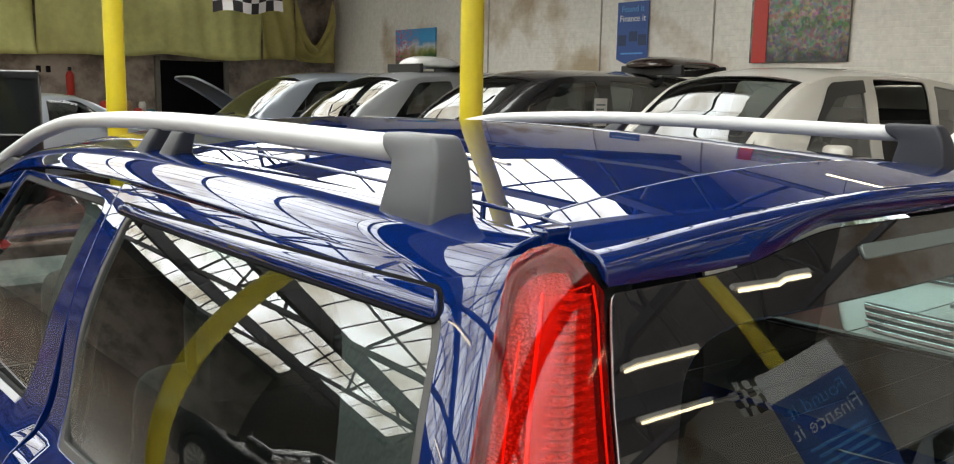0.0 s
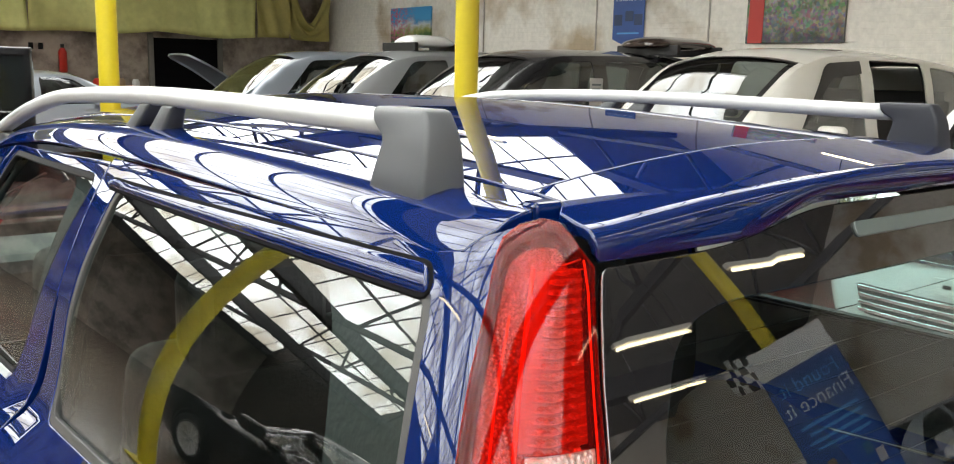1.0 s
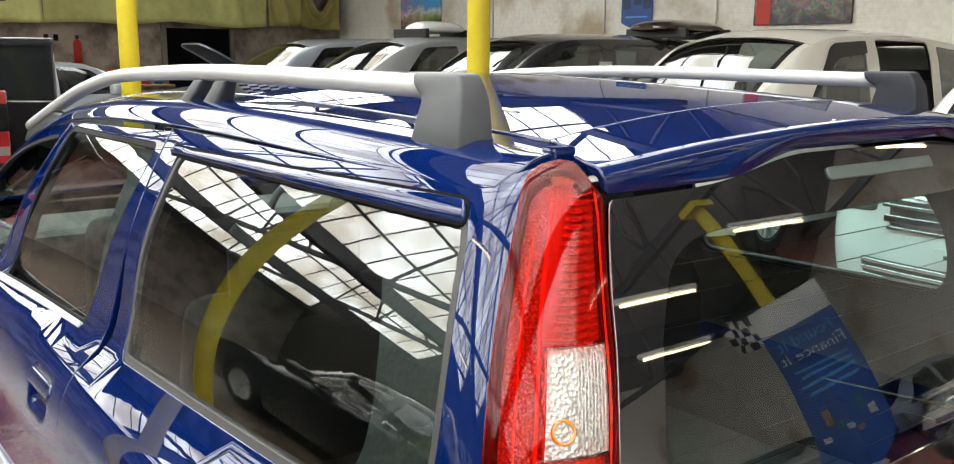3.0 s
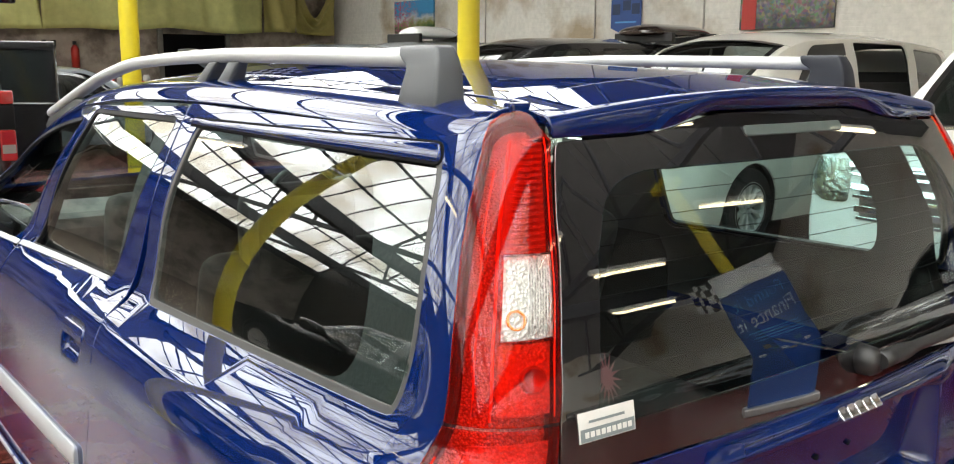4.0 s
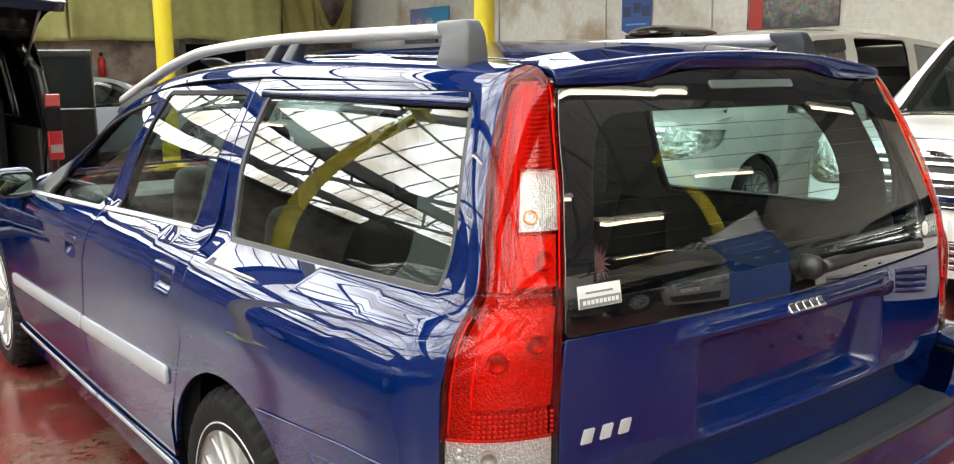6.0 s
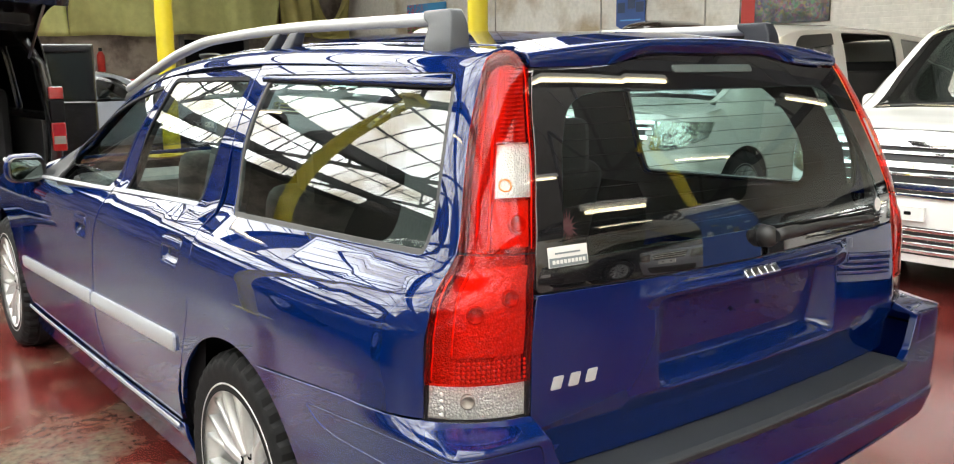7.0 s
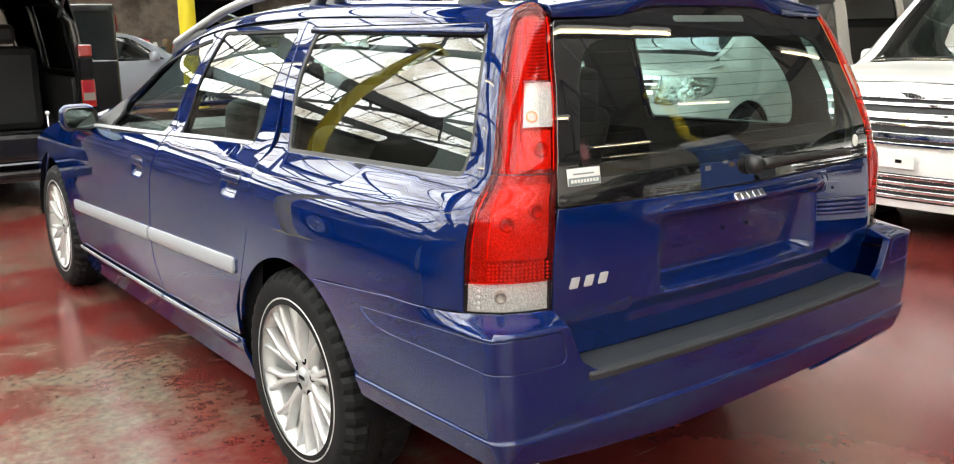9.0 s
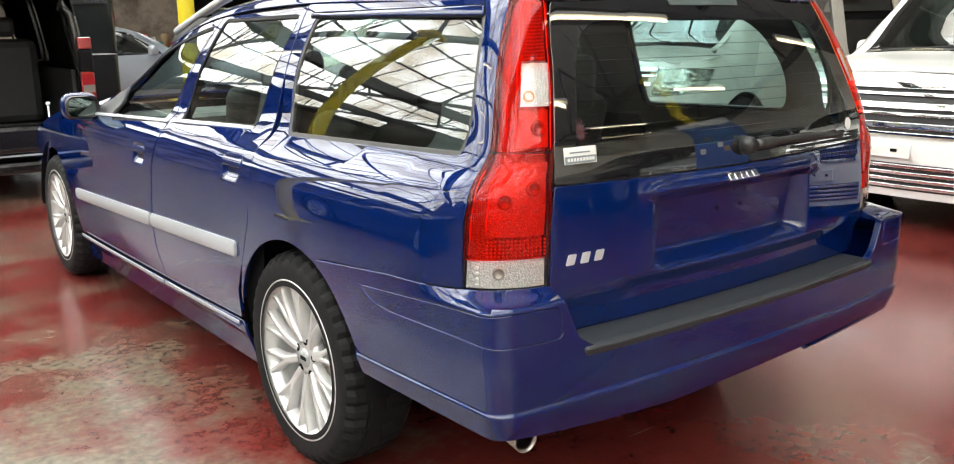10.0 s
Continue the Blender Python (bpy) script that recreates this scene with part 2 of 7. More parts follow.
def panel(name, outline, f, material_, parent, step=0.04, thick=0.012, edge=0.002, label="", side=1, flip=False, centre=(0, None, 0.7), holes=(), dense=None):
    """A sheet panel on the surface f(a, b): its outline in (a, b), a rounded edge and a return of that thickness. side -1 mirrors it in x."""
    o = np.asarray(outline, float)
    if np.sum(o[:, 0] * np.roll(o[:, 1], -1) - np.roll(o[:, 0], -1) * o[:, 1]) < 0:
        o = o[::-1]
    loops = [o]
    for h_ in holes:
        h_ = np.asarray(h_, float)
        if np.sum(h_[:, 0] * np.roll(h_[:, 1], -1) - np.roll(h_[:, 0], -1) * h_[:, 1]) > 0:
            h_ = h_[::-1]
        loops.append(h_)
    lo, hi = o.min(0), o.max(0)

    def filling(st, within=None):
        l2, h2 = (lo, hi) if within is None else (np.maximum(lo, within[:2]), np.minimum(hi, within[2:]))
        gx, gy = np.meshgrid(np.arange(l2[0] + st / 2, h2[0], st), np.arange(l2[1] + st / 2, h2[1], st))
        g = np.stack([gx.ravel(), gy.ravel()], 1)
        if not len(g):
            return g
        g = g[inside(o, g)]
        for q in loops:
            if len(g):
                g = g[~near(q, g, st * 0.45)]
        for q in loops[1:]:
            if len(g):
                g = g[~inside(q, g)]
        return g
    g = filling(step)
    for fine, *win in dense or ():
        win = np.array(win)
        if len(g):
            g = g[~((g[:, 0] > win[0]) & (g[:, 0] < win[2]) & (g[:, 1] > win[1]) & (g[:, 1] < win[3]))]
        g = np.vstack([g, filling(fine, win)])
    pts = np.vstack(loops + [g]) if len(g) else np.vstack(loops)
    faces, k = [], 0
    for q in loops:
        faces.append(list(range(k, k + len(q))))
        k += len(q)
    edges = [(fc[i], fc[(i + 1) % len(fc)]) for fc in faces for i in range(len(fc))]
    vc, _, tris, ov, _, _ = delaunay_2d_cdt([Vector(p) for p in pts], edges, [], 0, 1e-7)
    uv = np.array([tuple(v) for v in vc])
    tris = [t for t in tris if len(t) == 3]
    mid = np.array([uv[list(t)].mean(0) for t in tris])
    ok = inside(o, mid)
    for q in loops[1:]:
        ok &= ~inside(q, mid)
    tris = [t for t, w in zip(tris, ok) if w]
    place = {}
    for new_i, olds in enumerate(ov):
        for old in olds:
            place[old] = new_i

    def surf(p):
        e = 1e-4
        q = f(p[:, 0], p[:, 1])
        n_ = np.cross(f(p[:, 0] + e, p[:, 1]) - f(p[:, 0] - e, p[:, 1]), f(p[:, 0], p[:, 1] + e) - f(p[:, 0], p[:, 1] - e))
        n_ /= np.maximum(np.linalg.norm(n_, axis=1, keepdims=True), 1e-12)
        return q, n_
    P, N = surf(uv)
    c = np.array([centre[i] if centre[i] is not None else P[:, i].mean() for i in range(3)])
    if (N * (P - c)).sum(1).mean() < 0:
        N = -N
    if flip:
        N = -N
    verts, norms, tri = [P], [N], [list(t) for t in tris]
    ta = np.array([list(t) for t in tris])
    if (np.cross(P[ta[:, 1]] - P[ta[:, 0]], P[ta[:, 2]] - P[ta[:, 0]]) * N[ta[:, 0]]).sum() < 0:
        tri = [t[::-1] for t in tri]
        turn = -1
    else:
        turn = 1
    base = len(P)
    if thick > 0:
        for q, fc in zip(loops, faces):
            idx = [place[i] for i in fc]
            p, n_ = P[idx], N[idx]
            tang = np.roll(p, -1, 0) - np.roll(p, 1, 0)
            outw = np.cross(tang, n_) * turn
            outw /= np.maximum(np.linalg.norm(outw, axis=1, keepdims=True), 1e-12)
            r1 = p + outw * edge * 0.7 - n_ * edge * 0.3
            r2 = p + outw * edge - n_ * edge
            r3 = p + outw * edge * 0.5 - n_ * thick
            d1 = n_ + outw
            d1 /= np.maximum(np.linalg.norm(d1, axis=1, keepdims=True), 1e-12)
            verts += [r1, r2, r3]
            norms += [d1, outw, outw]
            k = len(idx)
            rows = [idx, list(range(base, base + k)), list(range(base + k, base + 2 * k)), list(range(base + 2 * k, base + 3 * k))]
            base += 3 * k
            for ra, rb in zip(rows, rows[1:]):
                for i in range(k):
                    j = (i + 1) % k
                    qd = [ra[i], rb[i], rb[j], ra[j]]
                    tri.append(qd if turn > 0 else qd[::-1])
    V, NN = np.vstack(verts), np.vstack(norms)
    if side < 0:
        V, NN = V * (-1, 1, 1), NN * (-1, 1, 1)
        tri = [t[::-1] for t in tri]
    me = bpy.data.meshes.new(name)
    me.from_pydata(V.tolist(), [], tri)
    me.polygons.foreach_set("use_smooth", [True] * len(me.polygons))
    me.normals_split_custom_set_from_vertices(NN.tolist())
    return dress(name, me, material_, parent, label)


def sheet(name, f, na, nb, material_, parent, label="", closed_a=False):
    """A grid over f(a, b), a and b from 0 to 1."""
    a, b = np.meshgrid(np.linspace(0, 1, na), np.linspace(0, 1, nb), indexing="ij")
    P = f(a.ravel(), b.ravel())
    me = bpy.data.meshes.new(name)
    fs = [(i * nb + j, (i + 1) % na * nb + j, (i + 1) % na * nb + j + 1, i * nb + j + 1) for i in range(na if closed_a else na - 1) for j in range(nb - 1)]
    me.from_pydata(P.tolist(), [], fs)
    me.polygons.foreach_set("use_smooth", [True] * len(me.polygons))
    return dress(name, me, material_, parent, label)


def bump_step(x, a, b):
    t = np.clip((x - a) / (b - a), 0, 1)
    return t * t * (3 - 2 * t)


# ---- the blue estate car: surfaces ----
HUB_R, HUB_F, HUB_Z, ARCH = 1.02, 3.775, 0.32, 0.352
width_z = easy((0.18, 0.835), (0.30, 0.868), (0.45, 0.889), (0.58, 0.897), (0.76, 0.897), (0.85, 0.889), (0.905, 0.868), (0.945, 0.835), (0.972, 0.803), (1.0, 0.790), (1.15, 0.748), (1.28, 0.690), (1.335, 0.657), (1.365, 0.628), (1.385, 0.588), (1.39, 0.55))
top_y = easy((0.2, 1.365), (0.6, 1.383), (1.2, 1.397), (1.6, 1.389), (2.0, 1.357), (2.2, 1.323), (2.47, 1.254), (2.745, 1.147), (3.0, 1.037), (3.2, 0.965), (3.5, 0.905), (3.8, 0.850), (4.3, 0.745), (4.7, 0.62))
rear_z = easy((0.15, 0.14), (0.5, 0.135), (0.7, 0.134), (0.9, 0.143), (1.0, 0.153), (1.1, 0.185), (1.2, 0.225), (1.33, 0.284), (1.39, 0.315))
turn_side = easy((0.2, 0.33), (0.8, 0.30), (1.0, 0.17), (1.2, 0.13), (1.4, 0.11))
turn_rear = easy((0.2, 0.26), (0.8, 0.24), (1.0, 0.14), (1.4, 0.10))
BELT = 0.965
UC = 0.95


def half(y, z):
    """Half width of the body at y, z."""
    zt = top_y(y)
    zeta = np.where(z > BELT, BELT + (z - BELT) * (1.385 - BELT) / np.maximum(zt - BELT, 0.02), z)
    return width_z(np.minimum(zeta, 1.39)) - 0.03 * np.clip((1.5 - y) / 1.2, 0, 2) ** 2 - 0.115 * np.clip((y - 2.9) / 1.7, 0, 2) ** 2.7


def side_at(y, z):
    return np.stack([-half(y, z), y, z], 1)


def rear_y(x, z):
    return rear_z(z) + 0.07 * x * x


def make_shell(half_, end_z, t_side, t_end, bow, uc):
    """The body round its left side (u below 0), end corner and end (centre at uc), mirrored beyond; and the search for u."""
    def skin(u, z):
        u, z = np.broadcast_arrays(np.asarray(u, float), np.asarray(z, float))
        far = u > uc
        v = np.where(far, 2 * uc - u, u)
        y1 = end_z(z) + t_side(z)
        w1 = half_(y1, z)
        x2 = -(w1 - t_end(z))
        y2 = end_z(z) + bow * x2 * x2
        sl = np.clip((half_(y1 + 0.01, z) - w1) / 0.01, -0.05, 0.12)
        sr = 2 * bow * x2
        cx = (-w1 + sl * (y1 - y2 + sr * x2)) / (1 + sl * sr)
        cy = y2 + sr * (cx - x2)
        lc = uc + x2
        t = np.clip(v / lc, 0, 1)
        bx = (1 - t) ** 2 * -w1 + 2 * t * (1 - t) * cx + t * t * x2
        by = (1 - t) ** 2 * y1 + 2 * t * (1 - t) * cy + t * t * y2
        ys = y1 - v
        xr = v - uc
        x = np.where(v < 0, -half_(ys, z), np.where(v > lc, xr, bx))
        y = np.where(v < 0, ys, np.where(v > lc, end_z(z) + bow * xr * xr, by))
        return np.stack([np.where(far, -x, x), y, z], 1)

    def find(kind, val, z):
        lo, hi = (-0.9 if kind == "x" else -5.5), uc
        for _ in range(36):
            m_ = (lo + hi) / 2
            p = skin([m_], [z])[0]
            if (p[0] < val) if kind == "x" else (p[1] > val):
                lo = m_
            else:
                hi = m_
        return (lo + hi) / 2
    return skin, find


shell, u_of = make_shell(half, rear_z, turn_side, turn_rear, 0.07, UC)
# the rear bumper has a plan of its own, fuller at the corners
flat_ = lambda v: (lambda z: np.full_like(np.asarray(z, float), v))
bump_face, bu_of = make_shell(half, lambda z: 0.072 + 0.006 * np.clip((0.56 - z) / 0.1, 0, 1) ** 2 + 0.018 * np.clip((0.43 - z) / 0.1, 0, 2) ** 1.6, flat_(0.09), flat_(0.075), 0.06, UC)


Z7 = np.array([0.7])
LAG = float(rear_z(Z7)[0] + turn_side(Z7)[0] - 0.072 - 0.09)
LCB = float(UC - (half(rear_z(Z7) + turn_side(Z7), Z7)[0] - turn_rear(Z7)[0]))


def bumper_at(u, z):
    u, z = np.broadcast_arrays(np.asarray(u, float), np.asarray(z, float))
    base = bump_face(u, z)
    # the fold rises from the wheel arch to the corner; above it a flat ledge runs in to the lamp
    fold = np.interp(base[:, 1], (0.1, 0.62, 0.9), (0.688, 0.655, 0.63))
    t = np.clip((z - fold) / (0.7095 - fold), 0, 1)
    k = np.clip(np.sqrt(t * t + 0.0025) - 0.05, 0, 1)[:, None]
    far = u > UC
    v = np.where(far, 2 * UC - u, u)
    v = np.interp(v, (-5.0, -LAG, LCB, UC), (-5.0 + LAG, 0.0, LCB, UC))
    into = shell(np.where(far, 2 * UC - v, v), z)
    p = base * (1 - k) + into * k
    ridge = 0.009 * np.clip((0.458 - z) / 0.007, 0, 1) - 0.020 * np.clip((0.449 - z) / 0.1, 0, 1)
    n_ = p * (1, 1, 0) - np.array([0, 1.2, 0])
    n_ /= np.linalg.norm(n_, axis=1, keepdims=True)
    return p + n_ * (ridge + 0.002)[:, None]


def marks(*rows):
    """Corners on the shell from rows ('x' or 'y', value, z[, radius])."""
    return [(u_of(r[0], r[1], r[2]), *r[2:]) for r in rows]


def out(f, d):
    """The surface f moved outwards by d (a number or a function of a, b)."""
    def g(a, b):
        a, b = np.asarray(a, float), np.asarray(b, float)
        e = 1e-3
        p = f(a, b)
        n_ = np.cross(f(a + e, b) - f(a - e, b), f(a, b + e) - f(a, b - e))
        n_ /= np.maximum(np.linalg.norm(n_, axis=1, keepdims=True), 1e-12)
        s = np.sign(((p - np.array([0, 2.2, 0.6])) * n_).sum(1, keepdims=True))
        dd = d(a, b) if callable(d) else d
        return p + n_ * s * (np.asarray(dd)[:, None] if np.ndim(dd) else dd)
    return g


def arc(cy, cz, r, a0, a1, k=28):
    return [(cy + r * math.cos(t), cz + r * math.sin(t)) for t in np.linspace(radians(a0), radians(a1), k)]


crown = easy((0.2, 0.035), (0.6, 0.042), (1.6, 0.052), (2.0, 0.062), (2.5, 0.10), (2.9, 0.10), (3.3, 0.05), (4.0, 0.02))
edge_x = easy((0.2, 0.545), (1.0, 0.565), (1.8, 0.585), (2.4, 0.61), (2.9, 0.64), (3.4, 0.70), (4.7, 0.72))


corner_in = easy(*[(y, float(half(np.array([y]), np.array([1.335]))[0] + shell([u_of("y", y, 1.335)], [1.335])[0][0])) for y in (0.345, 0.36, 0.38, 0.41, 0.45, 0.50, 0.54)], (0.6, 0.0), (4.0, 0.0))


def rail_side(y, s):
    """The roof side, rolled from the top of the door frames to the roof's edge strip."""
    zt = top_y(y)
    zd = BELT + (1.344 - BELT) * (zt - BELT) / (1.385 - BELT)
    x0 = half(y, zd) - corner_in(y)
    sl = (half(y, zd) - half(y, zd - 0.02)) / 0.02
    x2 = edge_x(y) - 0.004 - 0.5 * corner_in(y)
    z2 = roof_at(x2, y)[:, 2]
    zc = z2 - 0.006
    xc = x0 + sl * (zc - zd)
    a, b, c = (1 - s) ** 2, 2 * s * (1 - s), s * s
    return np.stack([-(a * x0 + b * xc + c * x2), y, a * zd + b * zc + c * z2], 1)


def roof_at(x, y):
    xe = edge_x(y)
    return np.stack([x, y, top_y(y) + crown(y) * (1 - (x / xe) ** 2)], 1)

# ---- the hall ----
def wall_mat():
    m, n, l = material("whitewashed_brick")
    p = n["Principled BSDF"]
    co = n.new("ShaderNodeTexCoord")
    big = n.new("ShaderNodeTexNoise")
    big.inputs["Scale"].default_value, big.inputs["Detail"].default_value = 0.7, 9
    fine = n.new("ShaderNodeTexNoise")
    fine.inputs["Scale"].default_value, fine.inputs["Detail"].default_value = 14, 6
    ramp = n.new("ShaderNodeValToRGB")
    ramp.color_ramp.elements[0].position, ramp.color_ramp.elements[0].color = 0.34, (0.50, 0.40, 0.27, 1)
    ramp.color_ramp.elements[1].position, ramp.color_ramp.elements[1].color = 0.46, (0.84, 0.81, 0.745, 1)
    l.new(co.outputs["Object"], big.inputs["Vector"])
    l.new(co.outputs["Object"], fine.inputs["Vector"])
    l.new(big.outputs["Fac"], ramp.inputs["Fac"])
    hsv = n.new("ShaderNodeHueSaturation")
    rng = n.new("ShaderNodeMapRange")
    rng.inputs["To Min"].default_value, rng.inputs["To Max"].default_value = 0.8, 1.15
    l.new(fine.outputs["Fac"], rng.inputs["Value"])
    l.new(rng.outputs[0], hsv.inputs["Value"])
    l.new(ramp.outputs["Color"], hsv.inputs["Color"])
    l.new(hsv.outputs[0], p.inputs["Base Color"])
    p.inputs["Roughness"].default_value = 0.8
    b = n.new("ShaderNodeBump")
    b.inputs["Strength"].default_value, b.inputs["Distance"].default_value = 0.5, 0.01
    l.new(fine.outputs["Fac"], b.inputs["Height"])
    # courses of brick under the whitewash
    lay = n.new("ShaderNodeSeparateXYZ")
    l.new(co.outputs["Object"], lay.inputs[0])
    both_ = n.new("ShaderNodeMath")
    l.new(lay.outputs["X"], both_.inputs[0])
    l.new(lay.outputs["Y"], both_.inputs[1])
    flat = n.new("ShaderNodeCombineXYZ")
    l.new(both_.outputs[0], flat.inputs[0])
    l.new(lay.outputs["Z"], flat.inputs[1])
    course = n.new("ShaderNodeTexBrick")
    course.inputs["Scale"].default_value, course.inputs["Brick Width"].default_value, course.inputs["Row Height"].default_value = 1.0, 0.225, 0.075
    course.inputs["Mortar Size"].default_value, course.inputs["Mortar Smooth"].default_value = 0.006, 0.6
    course.inputs["Color1"].default_value, course.inputs["Color2"].default_value, course.inputs["Mortar"].default_value = (1, 1, 1, 1), (0.8, 0.8, 0.8, 1), (0, 0, 0, 1)
    l.new(flat.outputs[0], course.inputs["Vector"])
    b2 = n.new("ShaderNodeBump")
    b2.inputs["Strength"].default_value, b2.inputs["Distance"].default_value = 0.5, 0.008
    l.new(course.outputs["Color"], b2.inputs["Height"])
    l.new(b.outputs[0], b2.inputs["Normal"])
    l.new(b2.outputs[0], p.inputs["Normal"])
    return m


def floor_mat():
    """Red floor paint over concrete, worn through in patches, scuffed and a little shiny."""
    m, n, l = material("worn_red_floor_paint")
    p = n["Principled BSDF"]
    co = n.new("ShaderNodeTexCoord")

    def noise_(scale, detail, rough=0.6):
        t = n.new("ShaderNodeTexNoise")
        t.inputs["Scale"].default_value, t.inputs["Detail"].default_value, t.inputs["Roughness"].default_value = scale, detail, rough
        l.new(co.outputs["Object"], t.inputs["Vector"])
        return t

    def ramp_(src, a, b, ca=(0, 0, 0, 1), cb=(1, 1, 1, 1)):
        r = n.new("ShaderNodeValToRGB")
        r.color_ramp.elements[0].position, r.color_ramp.elements[1].position = a, b
        r.color_ramp.elements[0].color, r.color_ramp.elements[1].color = ca, cb
        l.new(src, r.inputs["Fac"])
        return r.outputs["Color"]

    def mix_(fac, a, b):
        x = n.new("ShaderNodeMix")
        x.data_type = "RGBA"
        l.new(fac, x.inputs["Factor"])
        for s, v in (("A", a), ("B", b)):
            if isinstance(v, tuple):
                x.inputs[s].default_value = v
            else:
                l.new(v, x.inputs[s])
        return x.outputs["Result"]
    wide, mid, fine = noise_(0.55, 7), noise_(2.6, 9, 0.7), noise_(30, 6)
    red = ramp_(mid.outputs["Fac"], 0.3, 0.7, (0.090, 0.013, 0.011, 1), (0.150, 0.026, 0.022, 1))
    bare = ramp_(fine.outputs["Fac"], 0.3, 0.7, (0.072, 0.058, 0.042, 1), (0.165, 0.134, 0.098, 1))
    # the paint is worn most along the lane beside the cars, hardly at all behind them
    sep = n.new("ShaderNodeSeparateXYZ")
    l.new(co.outputs["Object"], sep.inputs[0])
    lane = n.new("ShaderNodeMapRange")
    lane.inputs["From Min"].default_value, lane.inputs["From Max"].default_value = -3.2, 1.2
    lane.inputs["To Min"].default_value, lane.inputs["To Max"].default_value = 0.15, -0.10
    l.new(sep.outputs["X"], lane.inputs["Value"])
    add = n.new("ShaderNodeMath")
    add.operation = "MULTIPLY_ADD"
    l.new(mid.outputs["Fac"], add.inputs[0])
    add.inputs[1].default_value = 0.6
    l.new(wide.outputs["Fac"], add.inputs[2])
    worn = n.new("ShaderNodeMath")
    worn.operation = "ADD"
    l.new(add.outputs[0], worn.inputs[0])
    l.new(lane.outputs[0], worn.inputs[1])
    wear = ramp_(worn.outputs[0], 0.76, 0.90)
    col = mix_(wear, red, bare)
    # long thin scratches and dark oil spots
    turned = n.new("ShaderNodeMapping")
    turned.inputs["Rotation"].default_value, turned.inputs["Scale"].default_value = (0, 0, 0.9), (0.5, 26, 1)
    l.new(co.outputs["Object"], turned.inputs["Vector"])
    scratch = noise_(2.0, 3)
    l.new(turned.outputs[0], scratch.inputs["Vector"])
    col = mix_(ramp_(scratch.outputs["Fac"], 0.72, 0.76), col, (0.30, 0.25, 0.20, 1))
    spot = noise_(5.5, 3)
    dark = ramp_(spot.outputs["Fac"], 0.69, 0.74)
    col = mix_(dark, col, (0.035, 0.02, 0.016, 1))
    l.new(col, p.inputs["Base Color"])
    rg = n.new("ShaderNodeMapRange")
    rg.inputs["To Min"].default_value, rg.inputs["To Max"].default_value = 0.12, 0.30
    l.new(mid.outputs["Fac"], rg.inputs["Value"])
    l.new(rg.outputs[0], p.inputs["Roughness"])
    p.inputs["Specular IOR Level"].default_value = 0.6
    b = n.new("ShaderNodeBump")
    b.inputs["Strength"].default_value, b.inputs["Distance"].default_value = 0.06, 0.01
    l.new(mid.outputs["Fac"], b.inputs["Height"])
    l.new(b.outputs[0], p.inputs["Normal"])
    return m


def rooflight_mat():
    """Weathered translucent sheets whose own glow stands in for daylight, dirtier in some places than in others."""
    m = glow_mat("rooflight_sheet", (0.95, 1.0, 0.95), 8.4)
    n, l = m.node_tree.nodes, m.node_tree.links
    co = n.new("ShaderNodeTexCoord")
    dirt = n.new("ShaderNodeTexNoise")
    dirt.inputs["Scale"].default_value, dirt.inputs["Detail"].default_value, dirt.inputs["Roughness"].default_value = 0.9, 6, 0.6
    l.new(co.outputs["Object"], dirt.inputs["Vector"])
    r = n.new("ShaderNodeValToRGB")
    e = r.color_ramp.elements
    e[0].position, e[0].color = 0.40, (0.36, 0.33, 0.26, 1)
    e[1].position, e[1].color = 0.64, (0.94, 0.99, 1.0, 1)
    l.new(dirt.outputs["Fac"], r.inputs["Fac"])
    l.new(r.outputs["Color"], n["Principled BSDF"].inputs["Emission Color"])
    return m


WALLM, FLOORM = wall_mat(), floor_mat()
YELLOW = mat("yellow_column_paint", (0.56, 0.46, 0.012), rough=0.42, spots=0.08, grain=30, bump=0.1, bump_scale=15)
TARP = mat("green_tarpaulin", (0.70, 0.70, 0.27), rough=0.6, spots=0.15, grain=8, bump=0.3, bump_scale=6)
TRUSS = mat("dark_truss_paint", (0.045, 0.045, 0.05), rough=0.6, spots=0.2, grain=20)
SHEETING = mat("roof_lining", (0.19, 0.185, 0.175), rough=0.8, spots=0.2, grain=10)
SKYLIGHT = rooflight_mat()
TUBE = glow_mat("fluorescent_tube", (1.0, 0.84, 0.50), 15)

X0, X1, Y0, Y1, H = -13.0, 9.4, -11.0, 18.3, 4.6
def structure(name, bm, m_, label, category):
    return tagged(part(name, bm, m_, None), label, category, kind="structure")


structure("floor", boxes((X0 - 0.3, X1 + 0.3, Y0 - 0.3, Y1 + 0.3, -0.2, 0.0), bevel=0), FLOORM, "worn red painted concrete garage floor", "floor")
structure("wall_east", boxes((X1, X1 + 0.3, Y0, Y1 + 0.3, 0, H + 2), bevel=0), WALLM, "stained whitewashed brick wall", "wall")
DIRTYWALL = mat("dirty_render", (0.42, 0.36, 0.31), rough=0.85, spots=0.2, grain=9, bump=0.4, bump_scale=30, stain=(0.16, 0.13, 0.115), stain_scale=1.6)
structure("wall_north", boxes((X0, X1, Y1, Y1 + 0.3, 0, H + 2), bevel=0), DIRTYWALL, "dirty grey-brown rendered end wall", "wall")
